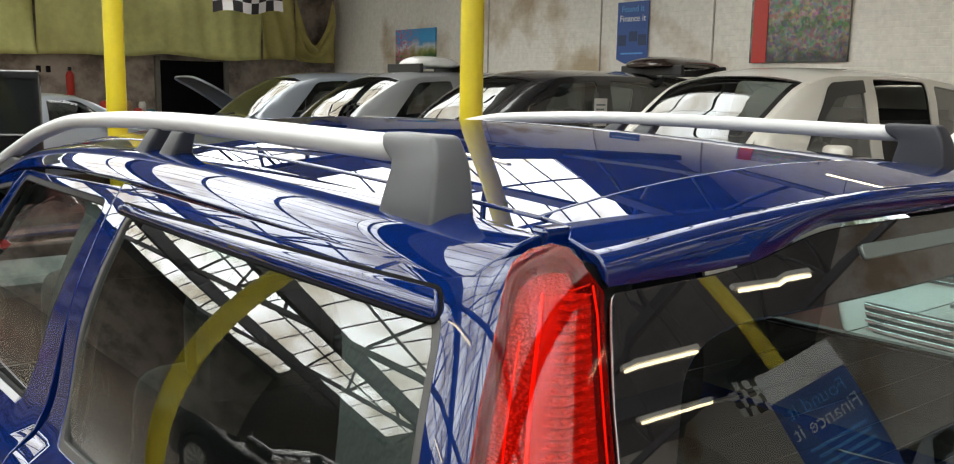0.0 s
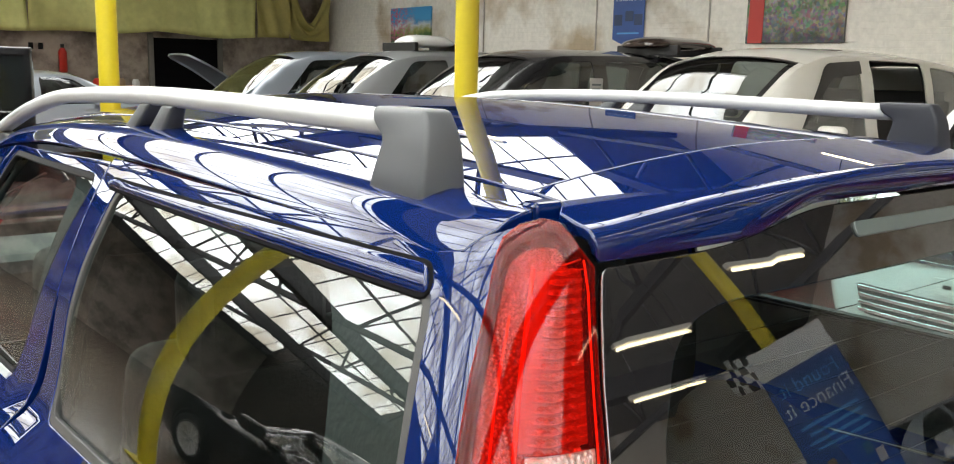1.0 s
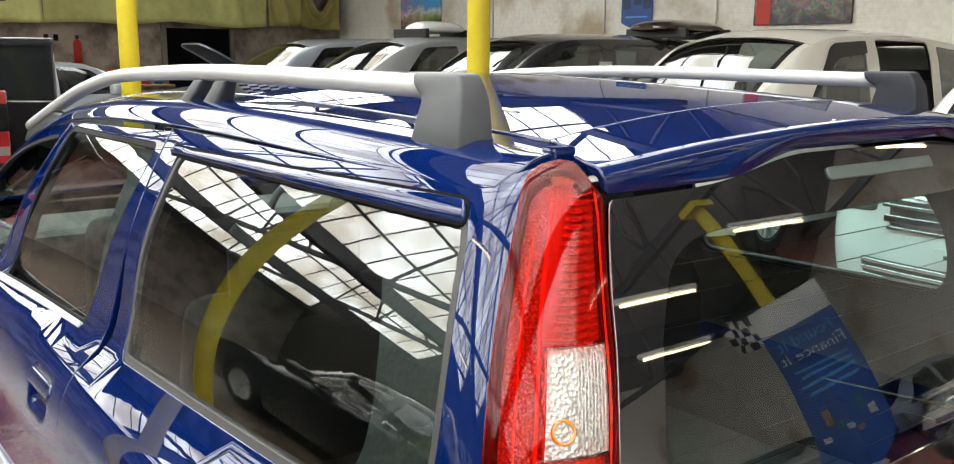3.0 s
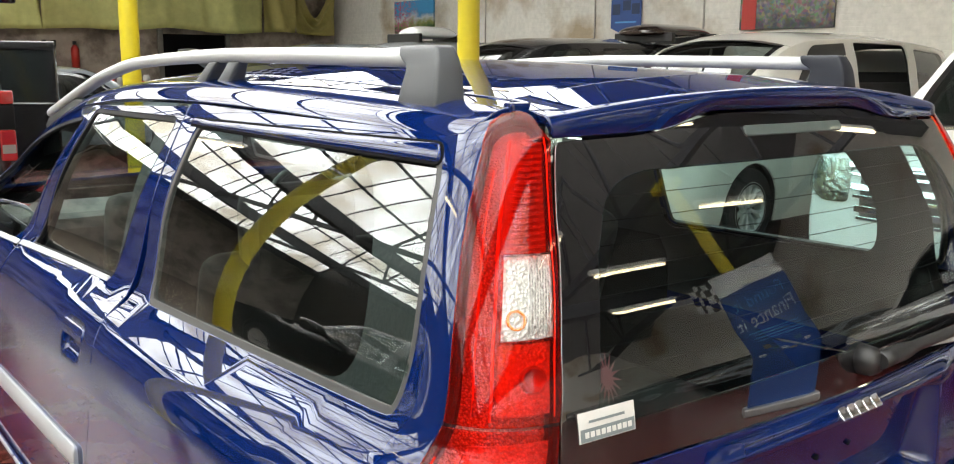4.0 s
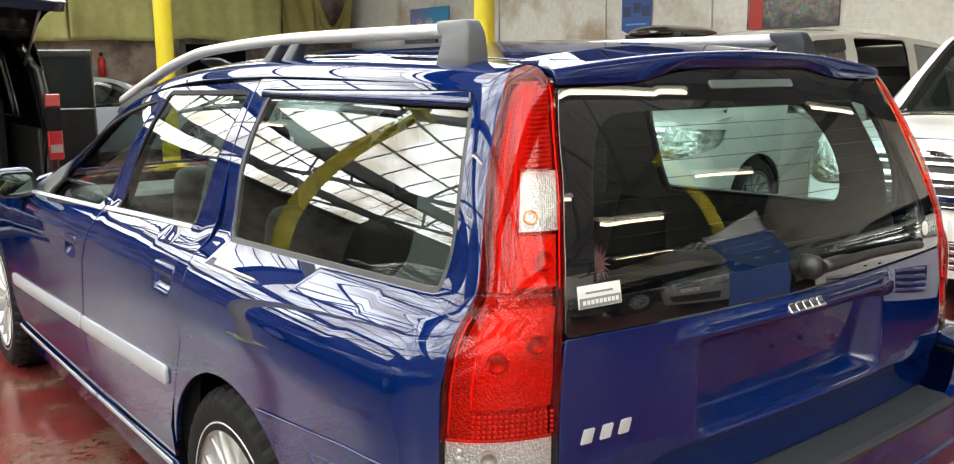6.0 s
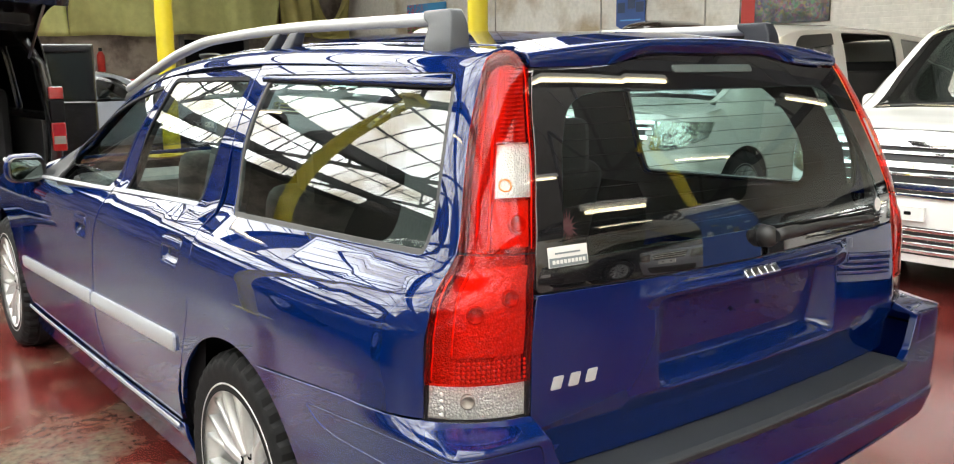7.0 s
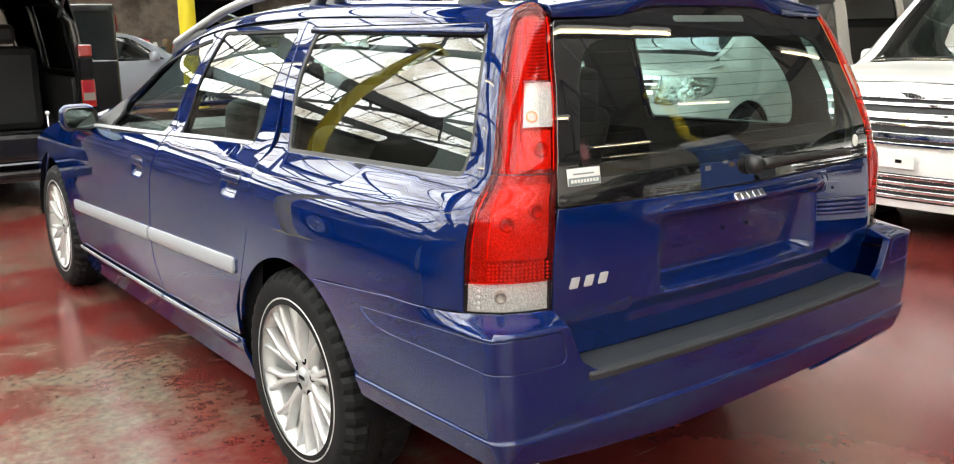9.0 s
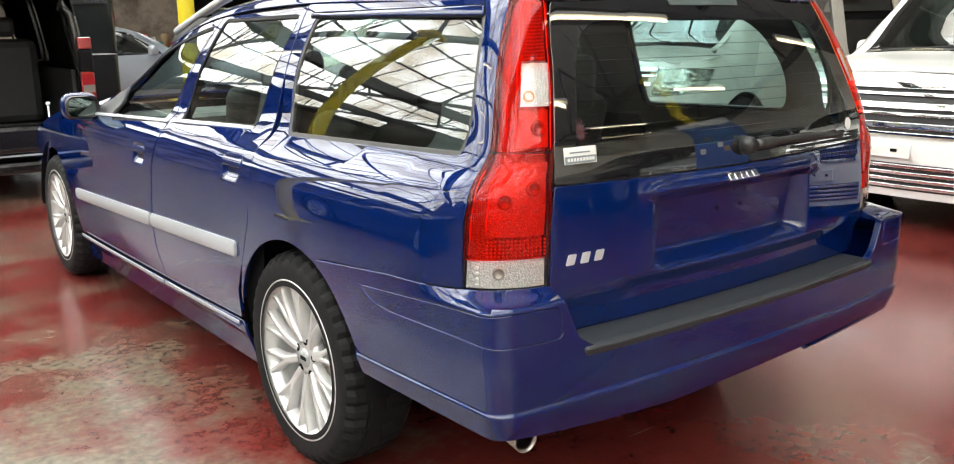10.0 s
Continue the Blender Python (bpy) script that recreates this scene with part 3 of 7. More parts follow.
for y_ in (12.70, 9.90, 7.75):
    structure("trim", boxes((X1 - 0.018, X1 - 0.002, y_ - 0.012, y_ + 0.012, 0, H + 1), bevel=0.003), mat("grey_conduit", (0.46, 0.43, 0.38), rough=0.6, spots=0.2, grain=12), "thin painted conduit up the wall", "trim")
DARKBOARD = mat("dark_brown_boarding", (0.07, 0.056, 0.045), rough=0.7, spots=0.25, grain=12, bump=0.2, bump_scale=9)
structure("wall_west", boxes((X0 - 0.3, X0, Y0, Y1 + 0.3, 0, H + 2), bevel=0), DARKBOARD, "dark brown boarded wall", "wall")
structure("wall_south", boxes((X0 - 0.3, X1 + 0.3, Y0 - 0.3, Y0, 0, H + 2), bevel=0), WALLM, "whitewashed brick wall", "wall")
# ---- the roof: north-light bays, glazed on the slope that falls away ----
BAY, VALLEY, RIDGE = 5.0, 3.9, 5.9
def bay_point(y0, s):
    """Along a bay's section: s 0 to 1 up the lined slope, 1 to 2 down the glazing."""
    return (y0 + 3.5 * s, VALLEY + (RIDGE - VALLEY) * s) if s <= 1 else (y0 + 3.5 + 1.5 * (s - 1), RIDGE - (RIDGE - VALLEY) * (s - 1))


def quad_slab(x0, x1, p, q, t):
    """A sloping slab between the section points p and q, of thickness t upwards."""
    bm = bmesh.new()
    vs = [bm.verts.new((x, a, b + d)) for x in (x0, x1) for (a, b) in (p, q) for d in (0, t)]
    for f_ in ((0, 1, 3, 2), (4, 6, 7, 5), (0, 2, 6, 4), (1, 5, 7, 3), (0, 4, 5, 1), (2, 3, 7, 6)):
        bm.faces.new([vs[i] for i in f_])
    bmesh.ops.recalc_face_normals(bm, faces=bm.faces)
    return bm


ceil_bm = bmesh.new()
BAYS = [Y0 - 0.7 + BAY * k for k in range(6)]
for k, y0 in enumerate(BAYS):
    for a, b in ((0, 1),):
        sl_bm = quad_slab(X0 - 0.3, X1 + 0.3, bay_point(y0, 0), bay_point(y0, 1), 0.12)
        me_ = bpy.data.meshes.new("tmp")
        sl_bm.to_mesh(me_)
        sl_bm.free()
        ceil_bm.from_mesh(me_)
        bpy.data.meshes.remove(me_)
XG = 6.8
for k, y0 in enumerate(BAYS):
    sl_bm = quad_slab(XG, X1 + 0.3, bay_point(y0, 1), bay_point(y0, 2), 0.05)
    me_ = bpy.data.meshes.new("tmp")
    sl_bm.to_mesh(me_)
    sl_bm.free()
    ceil_bm.from_mesh(me_)
    bpy.data.meshes.remove(me_)
structure("ceiling", ceil_bm, SHEETING, "dark boarded slopes of the north-light roof", "ceiling")
for k, y0 in enumerate(BAYS):
    g = tagged(part("rooflight", quad_slab(X0 - 0.3, XG, bay_point(y0, 1), bay_point(y0, 2), 0.03), SKYLIGHT, None), "long sloping translucent white rooflight", "rooflight", kind="structure")
    if k < 5:
        (ya, za), (yc, zc) = bay_point(y0, 0.08), bay_point(y0, 0.92)
        # where y0 is below 0 these are unseen, added to light the car's rear
        g2 = tagged(part("rooflight", quad_slab(-12.6, 2.4 if y0 > 0 else 0.4, (ya, za - 0.03), (yc, zc - 0.03), 0.02), SKYLIGHT, None), "sloping translucent white rooflight in the boarded slope", "rooflight", kind="structure")
        for i in range(27 if y0 > 0 else 24):
            x = -12.6 + i * 0.56
            part("glazing_bar", tube([(x, ya, za - 0.05), (x, yc, zc - 0.05)], 0.017, 4), TRUSS, g2)
        for s_ in (0.36, 0.64):
            a, b = bay_point(y0, s_)
            part("glazing_bar", tube([(-12.6, a, b - 0.05), (2.4 if y0 > 0 else 0.4, a, b - 0.05)], 0.022, 4), TRUSS, g2)
    n_bars = 37
    for i in range(n_bars):
        x = X0 + 0.35 + (XG - X0 - 0.4) * i / (n_bars - 1)
        part("glazing_bar", tube([(x, bay_point(y0, 1)[0] - 0.03, bay_point(y0, 1)[1] - 0.04), (x, bay_point(y0, 2)[0] - 0.03, bay_point(y0, 2)[1] + 0.0)], 0.018, 4), TRUSS, g)
    for s_ in (1.33, 1.67):
        a, b = bay_point(y0, s_)
        part("glazing_bar", tube([(X0, a - 0.02, b - 0.03), (XG, a - 0.02, b - 0.03)], 0.03, 6), TRUSS, g)
    a, b = bay_point(y0, 2)
    gut = part("gutter_beam", boxes((X0 - 0.2, X1 + 0.2, a - 0.18, a + 0.12, b - 0.32, b + 0.02), bevel=0.01), TRUSS, None)
    tagged(gut, "dark steel valley beam under the roof", "beam", kind="structure")
for x in (-12.6, -9.4, -6.2, -2.9, 0.4, 3.7, 6.9):
    for y0 in BAYS:
        bm = boxes((x - 0.05, x + 0.05, y0 + 0.1, y0 + BAY - 0.15, VALLEY - 0.22, VALLEY - 0.10), bevel=0.0)
        t = part("truss", bm, TRUSS, None)
        tagged(t, "dark steel roof truss with diagonal braces", "truss", kind="structure")
        for s0, s1 in ((0.25, 0.5), (0.55, 0.5), (0.55, 0.8), (0.85, 0.8)):
            part("brace", tube([(x, y0 + s0 * BAY, VALLEY - 0.15), (x, *bay_point(y0, min(1, s1 * 1.25)))], 0.03, 6), TRUSS, t)

WHITE_ENAMEL = mat("white_enamel", (0.7, 0.7, 0.68), rough=0.4)
def strip_light(x, y, z, turn, long=1.5, drop=0.55):
    s_ = thing("strip_light", "twin fluorescent strip light hung from the roof", "lamp", pose(x, y, z, 0, 0, turn), "strip lights")
    part("body", boxes((-long / 2, long / 2, -0.025, 0.025, 0, 0.05), bevel=0.005), WHITE_ENAMEL, s_)
    part("tube", tube([(-long / 2 + 0.04, 0, -0.025), (long / 2 - 0.04, 0, -0.025)], 0.016, 10), TUBE, s_)
    for x_ in (-long / 3, long / 3):
        part("hanger", tube([(x_, 0, 0.05), (x_, 0, drop)], 0.006, 6), TRUSS, s_)
    return s_


for x, y in ((3.7, 1.8), (3.7, 6.3), (-2.9, 2.3), (-2.9, 7.2), (0.4, 10.5), (-6.2, 4.2), (6.9, 3.5)):
    strip_light(x, y, VALLEY - 0.77, 90)
def roof_over(y):
    """Height of the roof's underside at y."""
    y0 = max(b for b in BAYS if b <= y)
    s = (y - y0) / 3.5 if y - y0 <= 3.5 else 1 + (y - y0 - 3.5) / 1.5
    return bay_point(y0, s)[1] + 0.02


# rows across the hall behind the car
for x, y, long in ((1.2, -1.15, 1.9), (4.6, -1.25, 1.1), (1.12, -2.6, 1.25), (3.55, -2.38, 1.0), (2.9, -3.38, 0.95), (4.15, -4.9, 1.1), (-3.2, -2.6, 1.2), (-5.5, -4.4, 1.2)):
    strip_light(x, y, 2.93, 0, long, drop=roof_over(y) - 2.93)
strip_light(2.15, 15.2, 2.98, 15, drop=2.02)

# ---- columns ----
def column(x, y):
    c_ = tagged(part("column", spin([(0.02, 0.075), (VALLEY - 0.3, 0.075)], 28, "z", pose(x, y, 0)), YELLOW, None), "yellow painted round steel column", "column", kind="structure")
    part("base_plate", boxes((x - 0.14, x + 0.14, y - 0.14, y + 0.14, 0, 0.022), bevel=0.003), YELLOW, c_)
    part("head_plate", boxes((x - 0.13, x + 0.13, y - 0.13, y + 0.13, VALLEY - 0.3, VALLEY - 0.22), bevel=0.003), YELLOW, c_)
    return c_


for x, y in ((2.49, 4.37), (1.09, 7.05), (-2.75, 4.4), (3.65, -3.0), (-2.9, -4.5)):
    column(x, y)

# ---- green tarpaulin along the end wall ----
TARP_OLD = mat("olive_tarpaulin", (0.52, 0.46, 0.15), rough=0.6, spots=0.18, grain=8, bump=0.3, bump_scale=6)


def drape(x0, x1, droop, seed):
    """One sheet between x0 and x1: hung in folds from the top, its upper edge drooping by that much in the middle."""
    def f(a, b):
        x = x0 + (x1 - x0) * a
        low = 2.12 - 0.055 * np.abs(np.sin(x * 1.1 + 0.4)) - 0.02 * np.sin(x * 3.1) - 0.10 * np.clip(np.sin(x * 0.55 + 1.0), 0, 1)
        top = (3.45 if droop else 4.6) - droop * np.sin(math.pi * a)
        z = low + (top - low) * b
        fold = 0.05 * np.sin(x * 7.0 + 2.2 * np.sin(b * 3 + x * 0.8 + seed)) + 0.03 * np.sin(x * 17 + 3 * b + seed) + 0.09 * np.sin(x * 2.3 + 4 * b) * (0.4 + b * 0.6)
        pull = 0.05 * np.sin(9 * (a * 1.3 + b) + seed) * (1 - b * 0.5) + (0.06 * np.sin(14 * b) * np.sin(math.pi * a) if droop else 0.0)
        return np.stack([x, Y1 - 0.34 + 0.6 * fold + pull, z], 1)
    return f


tarp = thing("tarpaulin", "faded green tarpaulin sheets hung in folds along the end wall", "tarpaulin", pose(0, 0, 0))
for k, (x0, x1, droop, m_) in enumerate(((-1.98, 3.0, 0.0, TARP), (3.02, 7.43, 0.0, TARP), (7.46, 8.22, 0.0, TARP_OLD), (8.24, 9.2, 1.0, TARP_OLD))):
    o_ = sheet("cloth_sheet", drape(x0, x1, droop, k * 1.7), 70, 26, m_, tarp)
    o_.modifiers.new("thickness", "SOLIDIFY").thickness = 0.006


# ---- wall pictures and banners ----
def picture_mat(name, kind_):
    m, n, l = material(name)
    p = n["Principled BSDF"]
    p.inputs["Roughness"].default_value = 0.35
    co = n.new("ShaderNodeTexCoord")
    sep = n.new("ShaderNodeSeparateXYZ")
    l.new(co.outputs["Generated"], sep.inputs[0])
    t = n.new("ShaderNodeTexNoise")
    t.inputs["Scale"].default_value, t.inputs["Detail"].default_value = (5.0, 6) if kind_ == "garden" else (9.0, 5)
    l.new(co.outputs["Generated"], t.inputs["Vector"])
    add = n.new("ShaderNodeMath")
    add.operation = "MULTIPLY_ADD"
    l.new(t.outputs["Fac"], add.inputs[0])
    add.inputs[1].default_value = 0.55
    l.new(sep.outputs["Z"], add.inputs[2])
    r = n.new("ShaderNodeValToRGB")
    e = r.color_ramp.elements
    cols = [(0.30, (0.03, 0.05, 0.04)), (0.52, (0.04, 0.13, 0.03)), (0.66, (0.30, 0.33, 0.10)), (0.80, (0.62, 0.66, 0.70)), (0.95, (0.08, 0.30, 0.62)), (1.0, (0.06, 0.36, 0.72))] if kind_ == "garden" else [(0.3, (0.05, 0.055, 0.06)), (0.5, (0.22, 0.19, 0.17)), (0.62, (0.09, 0.14, 0.08)), (0.74, (0.34, 0.26, 0.24)), (0.86, (0.16, 0.22, 0.15)), (1.0, (0.42, 0.42, 0.40))]
    e[0].position, e[0].color = cols[0][0], (*cols[0][1], 1)
    e[1].position, e[1].color = cols[-1][0], (*cols[-1][1], 1)
    for ps, cc in cols[1:-1]:
        el = e.new(ps)
        el.color = (*cc, 1)
    l.new(add.outputs[0], r.inputs["Fac"])
    if kind_ == "garden":
        pink = n.new("ShaderNodeTexNoise")
        pink.inputs["Scale"].default_value, pink.inputs["Detail"].default_value = 16, 4
        l.new(co.outputs["Generated"], pink.inputs["Vector"])
        mx = n.new("ShaderNodeMix")
        mx.data_type = "RGBA"
        mul = n.new("ShaderNodeMath")
        mul.operation = "MULTIPLY"
        rr = n.new("ShaderNodeValToRGB")
        rr.color_ramp.elements[0].position, rr.color_ramp.elements[1].position = 0.45, 0.6
        l.new(pink.outputs["Fac"], rr.inputs["Fac"])
        rl = n.new("ShaderNodeMapRange")
        rl.inputs["From Min"].default_value, rl.inputs["From Max"].default_value = 0.35, 0.75
        l.new(sep.outputs["Y"], rl.inputs["Value"])
        l.new(rr.outputs["Color"], mul.inputs[0])
        l.new(rl.outputs[0], mul.inputs[1])
        l.new(mul.outputs[0], mx.inputs["Factor"])
        l.new(r.outputs[0], mx.inputs["A"])
        mx.inputs["B"].default_value = (0.55, 0.12, 0.25, 1)
        l.new(mx.outputs["Result"], p.inputs["Base Color"])
    else:
        w = n.new("ShaderNodeTexVoronoi")
        w.inputs["Scale"].default_value = 34
        l.new(co.outputs["Generated"], w.inputs["Vector"])
        mx = n.new("ShaderNodeMix")
        mx.data_type, mx.blend_type = "RGBA", "OVERLAY"
        mx.inputs["Factor"].default_value = 0.45
        l.new(r.outputs[0], mx.inputs["A"])
        l.new(w.outputs["Color"], mx.inputs["B"])
        l.new(mx.outputs["Result"], p.inputs["Base Color"])
    return m


DEEPBLUE = mat("banner_blue", (0.03, 0.09, 0.33), rough=0.45, spots=0.1, grain=20)
PALEBLUE = mat("banner_pale_blue", (0.10, 0.36, 0.75), rough=0.5)
PRINTWHITE = mat("banner_white", (0.75, 0.78, 0.8), rough=0.5)
REDPAINT = mat("red_paint", (0.5, 0.03, 0.02), rough=0.4)


def canvas(name, y0, y1, z0, z1, m_, label):
    """A stretched canvas on the east wall."""
    c_ = tagged(part(name, boxes((X1 - 0.04, X1 - 0.003, y0, y1, z0, z1), bevel=0.003), m_, None), label, "picture")
    return c_


garden = canvas("garden_picture", 14.3, 15.7, 1.98, 2.72, picture_mat("garden_print", "garden"), "large print of a garden with blossom and blue sky")
city = canvas("city_picture", 5.72, 7.12, 1.94, 3.3, picture_mat("city_print", "city"), "large print of a crowded city in many colours")
part("red_band", boxes((X1 - 0.05, X1 - 0.0405, 6.86, 7.08, 1.941, 3.298), bevel=0.001), REDPAINT, city)
bm = bmesh.new()
yb, zb = 9.22, 1.93
pts = [(yb + 0.31, zb + 0.95), (yb - 0.31, zb + 0.95), (yb - 0.31, zb + 0.10)] + [(yb - 0.31 + 0.62 * t, zb + 0.10 - 0.09 * math.sin(math.pi * t)) for t in np.linspace(0.05, 0.95, 9)] + [(yb + 0.31, zb + 0.10)]
f_ = bm.faces.new([bm.verts.new((X1 - 0.03, a, b)) for a, b in pts])
ex = bmesh.ops.extrude_face_region(bm, geom=[f_])
bmesh.ops.translate(bm, vec=(0.012, 0, 0), verts=[v for v in ex["geom"] if isinstance(v, bmesh.types.BMVert)])
bmesh.ops.recalc_face_normals(bm, faces=bm.faces)
banner = tagged(part("wall_banner", bm, DEEPBLUE, None), "blue hanging finance banner with white lettering", "banner")


def words(text, size, m_, mat_, parent, name="lettering"):
    cu = bpy.data.curves.new(name, "FONT")
    cu.body, cu.size, cu.extrude, cu.align_x = text, size, 0.001, "CENTER"
    tmp = new("tmp_text", cu)
    me = bpy.data.meshes.new_from_object(tmp.evaluated_get(bpy.context.evaluated_depsgraph_get()))
    bpy.data.objects.remove(tmp)
    me.transform(m_)
    # each letter a piece of its own
    tag = list(range(len(me.vertices)))

    def root(i):
        while tag[i] != i:
            tag[i] = tag[tag[i]]
            i = tag[i]
        return i
    for e in me.edges:
        tag[root(e.vertices[0])] = root(e.vertices[1])
    pieces = {}
    for p in me.polygons:
        pieces.setdefault(root(p.vertices[0]), []).append(list(p.vertices))
    co = [tuple(v.co) for v in me.vertices]
    for faces in pieces.values():
        used = sorted({i for f in faces for i in f})
        at = {i: k for k, i in enumerate(used)}
        m2 = bpy.data.meshes.new("letter")
        m2.from_pydata([co[i] for i in used], [], [[at[i] for i in f] for f in faces])
        dress("letter", m2, mat_, parent)
    bpy.data.meshes.remove(me)


face_w = pose(0, 0, 0, 90, 0, -90)
words("Found it", 0.135, Matrix.Translation((X1 - 0.033, yb, zb + 0.80)) @ face_w, PALEBLUE, banner)
words("Finance it", 0.135, Matrix.Translation((X1 - 0.033, yb, zb + 0.66)) @ face_w, PRINTWHITE, banner)
for k, (a, b) in enumerate(((0.20, 0.18), (-0.02, 0.15), (-0.2, 0.17))):
    part("print_patch", boxes((X1 - 0.033, X1 - 0.0305, yb + a - 0.08, yb + a + 0.08, zb + 0.30 + 0.06 * (k % 2), zb + 0.46 + 0.05 * (k % 2)), bevel=0.0005), mat("dark_print", (0.02, 0.045, 0.12), rough=0.5), banner)
part("print_bar", boxes((X1 - 0.033, X1 - 0.0305, yb - 0.22, yb + 0.22, zb + 0.17, zb + 0.195), bevel=0.0005), PALEBLUE, banner)


# ---- chequered flag hung over the far end ----
flag = bmesh.new()
nx, nz = 8, 5
def flag_pt(i, j):
    a, b = i / nx, j / nz
    return (3.95 + 1.05 * a, 12.0 + 0.06 * math.sin(7 * a + 2 * b), 3.26 - 0.74 * b + 0.06 * a + 0.03 * math.sin(9 * a))


sub = 3
vs = [[flag.verts.new(flag_pt(i / sub, j / sub)) for j in range(nz * sub + 1)] for i in range(nx * sub + 1)]
for i in range(nx * sub):
    for j in range(nz * sub):
        q = flag.faces.new((vs[i][j], vs[i + 1][j], vs[i + 1][j + 1], vs[i][j + 1]))
        q.smooth, q.material_index = True, (i // sub + j // sub) % 2
fl_ = part("chequered_flag", flag, [mat("flag_black", (0.02, 0.02, 0.022), rough=0.8), mat("flag_white", (0.72, 0.72, 0.72), rough=0.8)], None)
tagged(fl_, "black and white chequered flag hung on a line", "flag")
part("flag_line", tube([(0.4, 12.0, 3.62), (3.95, 12.0, 3.27), (5.0, 12.0, 3.33), (6.9, 12.0, 3.66)], 0.006, 6), TRUSS, fl_)

# ---- the blue estate car: parts ----
car = thing("estate_car", "polished dark blue metallic estate car with silver roof rails", "car")


def both(name, outline, f, material_, label="", parent=(None, None), **kw):
    """The same panel on the left and on the right."""
    return tuple(panel(name, outline, f, material_, p or car, label=label, side=s, **kw) for p, s in zip(parent, (1, -1)))


def both_bm(name, make, material_, label="", parent=(None, None)):
    made = []
    for p, s in zip(parent, (1, -1)):
        bm = make()
        if s < 0:
            bmesh.ops.scale(bm, vec=(-1, 1, 1), verts=bm.verts)
            bmesh.ops.reverse_faces(bm, faces=bm.faces)
        made.append(part(name, bm, material_, p or car, label))
    return made


# windows of the side, as outlines in y, z
WIN3 = [(0.353, 1.003, 0.07), (0.376, 1.0, 0.03), (1.155, 0.982, 0.015), (1.185, 1.16, 0.3), (1.165, 1.309, 0.02), (0.410, 1.306, 0.025), (0.345, 1.12, 0.3)]
WIN2 = [(1.39, 0.984, 0.015), (2.0, 0.962, 0.015), (1.94, 1.16, 0.3), (1.868, 1.305, 0.02), (1.285, 1.312, 0.02), (1.355, 1.1, 0.3)]
WIN1 = [(2.165, 0.950, 0.015), (2.72, 0.918, 0.02), (2.80, 1.03, 0.06), (2.68, 1.122, 0.15), (2.46, 1.194, 0.2), (2.2, 1.25, 0.2), (1.955, 1.283, 0.02), (2.08, 1.1, 0.3)]


def grown(corners, d):
    """The outline moved outwards by d."""
    o = rounded(corners, 0.03)
    if np.sum(o[:, 0] * np.roll(o[:, 1], -1) - np.roll(o[:, 0], -1) * o[:, 1]) < 0:
        o = o[::-1]
    t = np.roll(o, -1, 0) - np.roll(o, 1, 0)
    n_ = np.stack([t[:, 1], -t[:, 0]], 1) / np.linalg.norm(t, axis=1, keepdims=True)
    return o + n_ * d


def side_pt(y, z):
    return side_at(np.asarray(y, float), np.asarray(z, float))


def pane_pt(y, z):
    """The side glass: one even bow from the belt to the roof."""
    y, z = np.asarray(y, float), np.asarray(z, float)
    zeta = BELT + (z - BELT) * (1.385 - BELT) / np.maximum(top_y(y) - BELT, 0.02)
    bow = 0.790 - 0.28 * (zeta - 1.0) - 0.593 * (zeta - 1.0) * (zeta - 1.15)
    return np.stack([-(half(y, z) + bow - width_z(np.minimum(zeta, 1.39))), y, z], 1)


def hollow(cy, cz, hy, hz, depth, soft):
    """A dished place in the side round a door handle."""
    def d(y, z):
        a = 1 - bump_step(np.abs(y - cy), hy, hy + soft)
        b = 1 - bump_step(np.abs(z - cz), hz, hz + soft)
        return -depth * a * b
    return d


# front wing
fender = [(3.335, 0.30), (3.335, 0.53), (3.235, 0.80), (3.20, 0.90), (3.30, 0.945), (3.5, 0.903), (3.8, 0.848), (4.3, 0.742), (4.52, 0.66), (4.58, 0.5), (4.14, 0.36)] + arc(HUB_F, HUB_Z, 0.372, 6, 176) + [(3.40, 0.30)]
both("front_wing", rounded(fender, 0.05), lambda y, z: side_pt(y, z), BLUE, step=0.06)
# doors with the window frames in one
door_f = [(3.328, 0.31), (3.328, 0.53), (3.228, 0.80), (3.15, 0.905), (3.06, 0.965), (2.95, 1.030), (2.74, 1.120, 0.1), (2.46, 1.216, 0.2), (2.2, 1.278, 0.1), (1.918, 1.318), (2.085, 1.05), (2.088, 0.915), (2.15, 0.778), (2.196, 0.56), (2.198, 0.46), (2.143, 0.337)]
door_r = [(2.131, 0.337), (2.186, 0.46), (2.184, 0.56), (2.138, 0.778), (2.076, 0.915), (2.073, 1.05), (1.906, 1.319), (1.256, 1.342), (1.256, 1.15), (1.270, 0.93), (1.256, 0.85), (1.273, 0.72), (1.343, 0.56), (1.403, 0.46), (1.415, 0.364)]
hf, hr = hollow(2.30, 0.808, 0.038, 0.010, 0.016, 0.034), hollow(1.40, 0.856, 0.038, 0.010, 0.016, 0.034)
fd = both("front_door", rounded(door_f, 0.04), out(side_pt, hf), BLUE, step=0.05, holes=[grown(WIN1, 0.010)], dense=[(0.014, 2.17, 0.74, 2.43, 0.885)])
rd = both("rear_door", rounded(door_r, 0.04), out(side_pt, hr), BLUE, step=0.045, holes=[grown(WIN2, 0.010)], dense=[(0.012, 1.275, 0.79, 1.53, 0.93)])
# rear quarter with the wheel arch and the opening of the load-space window


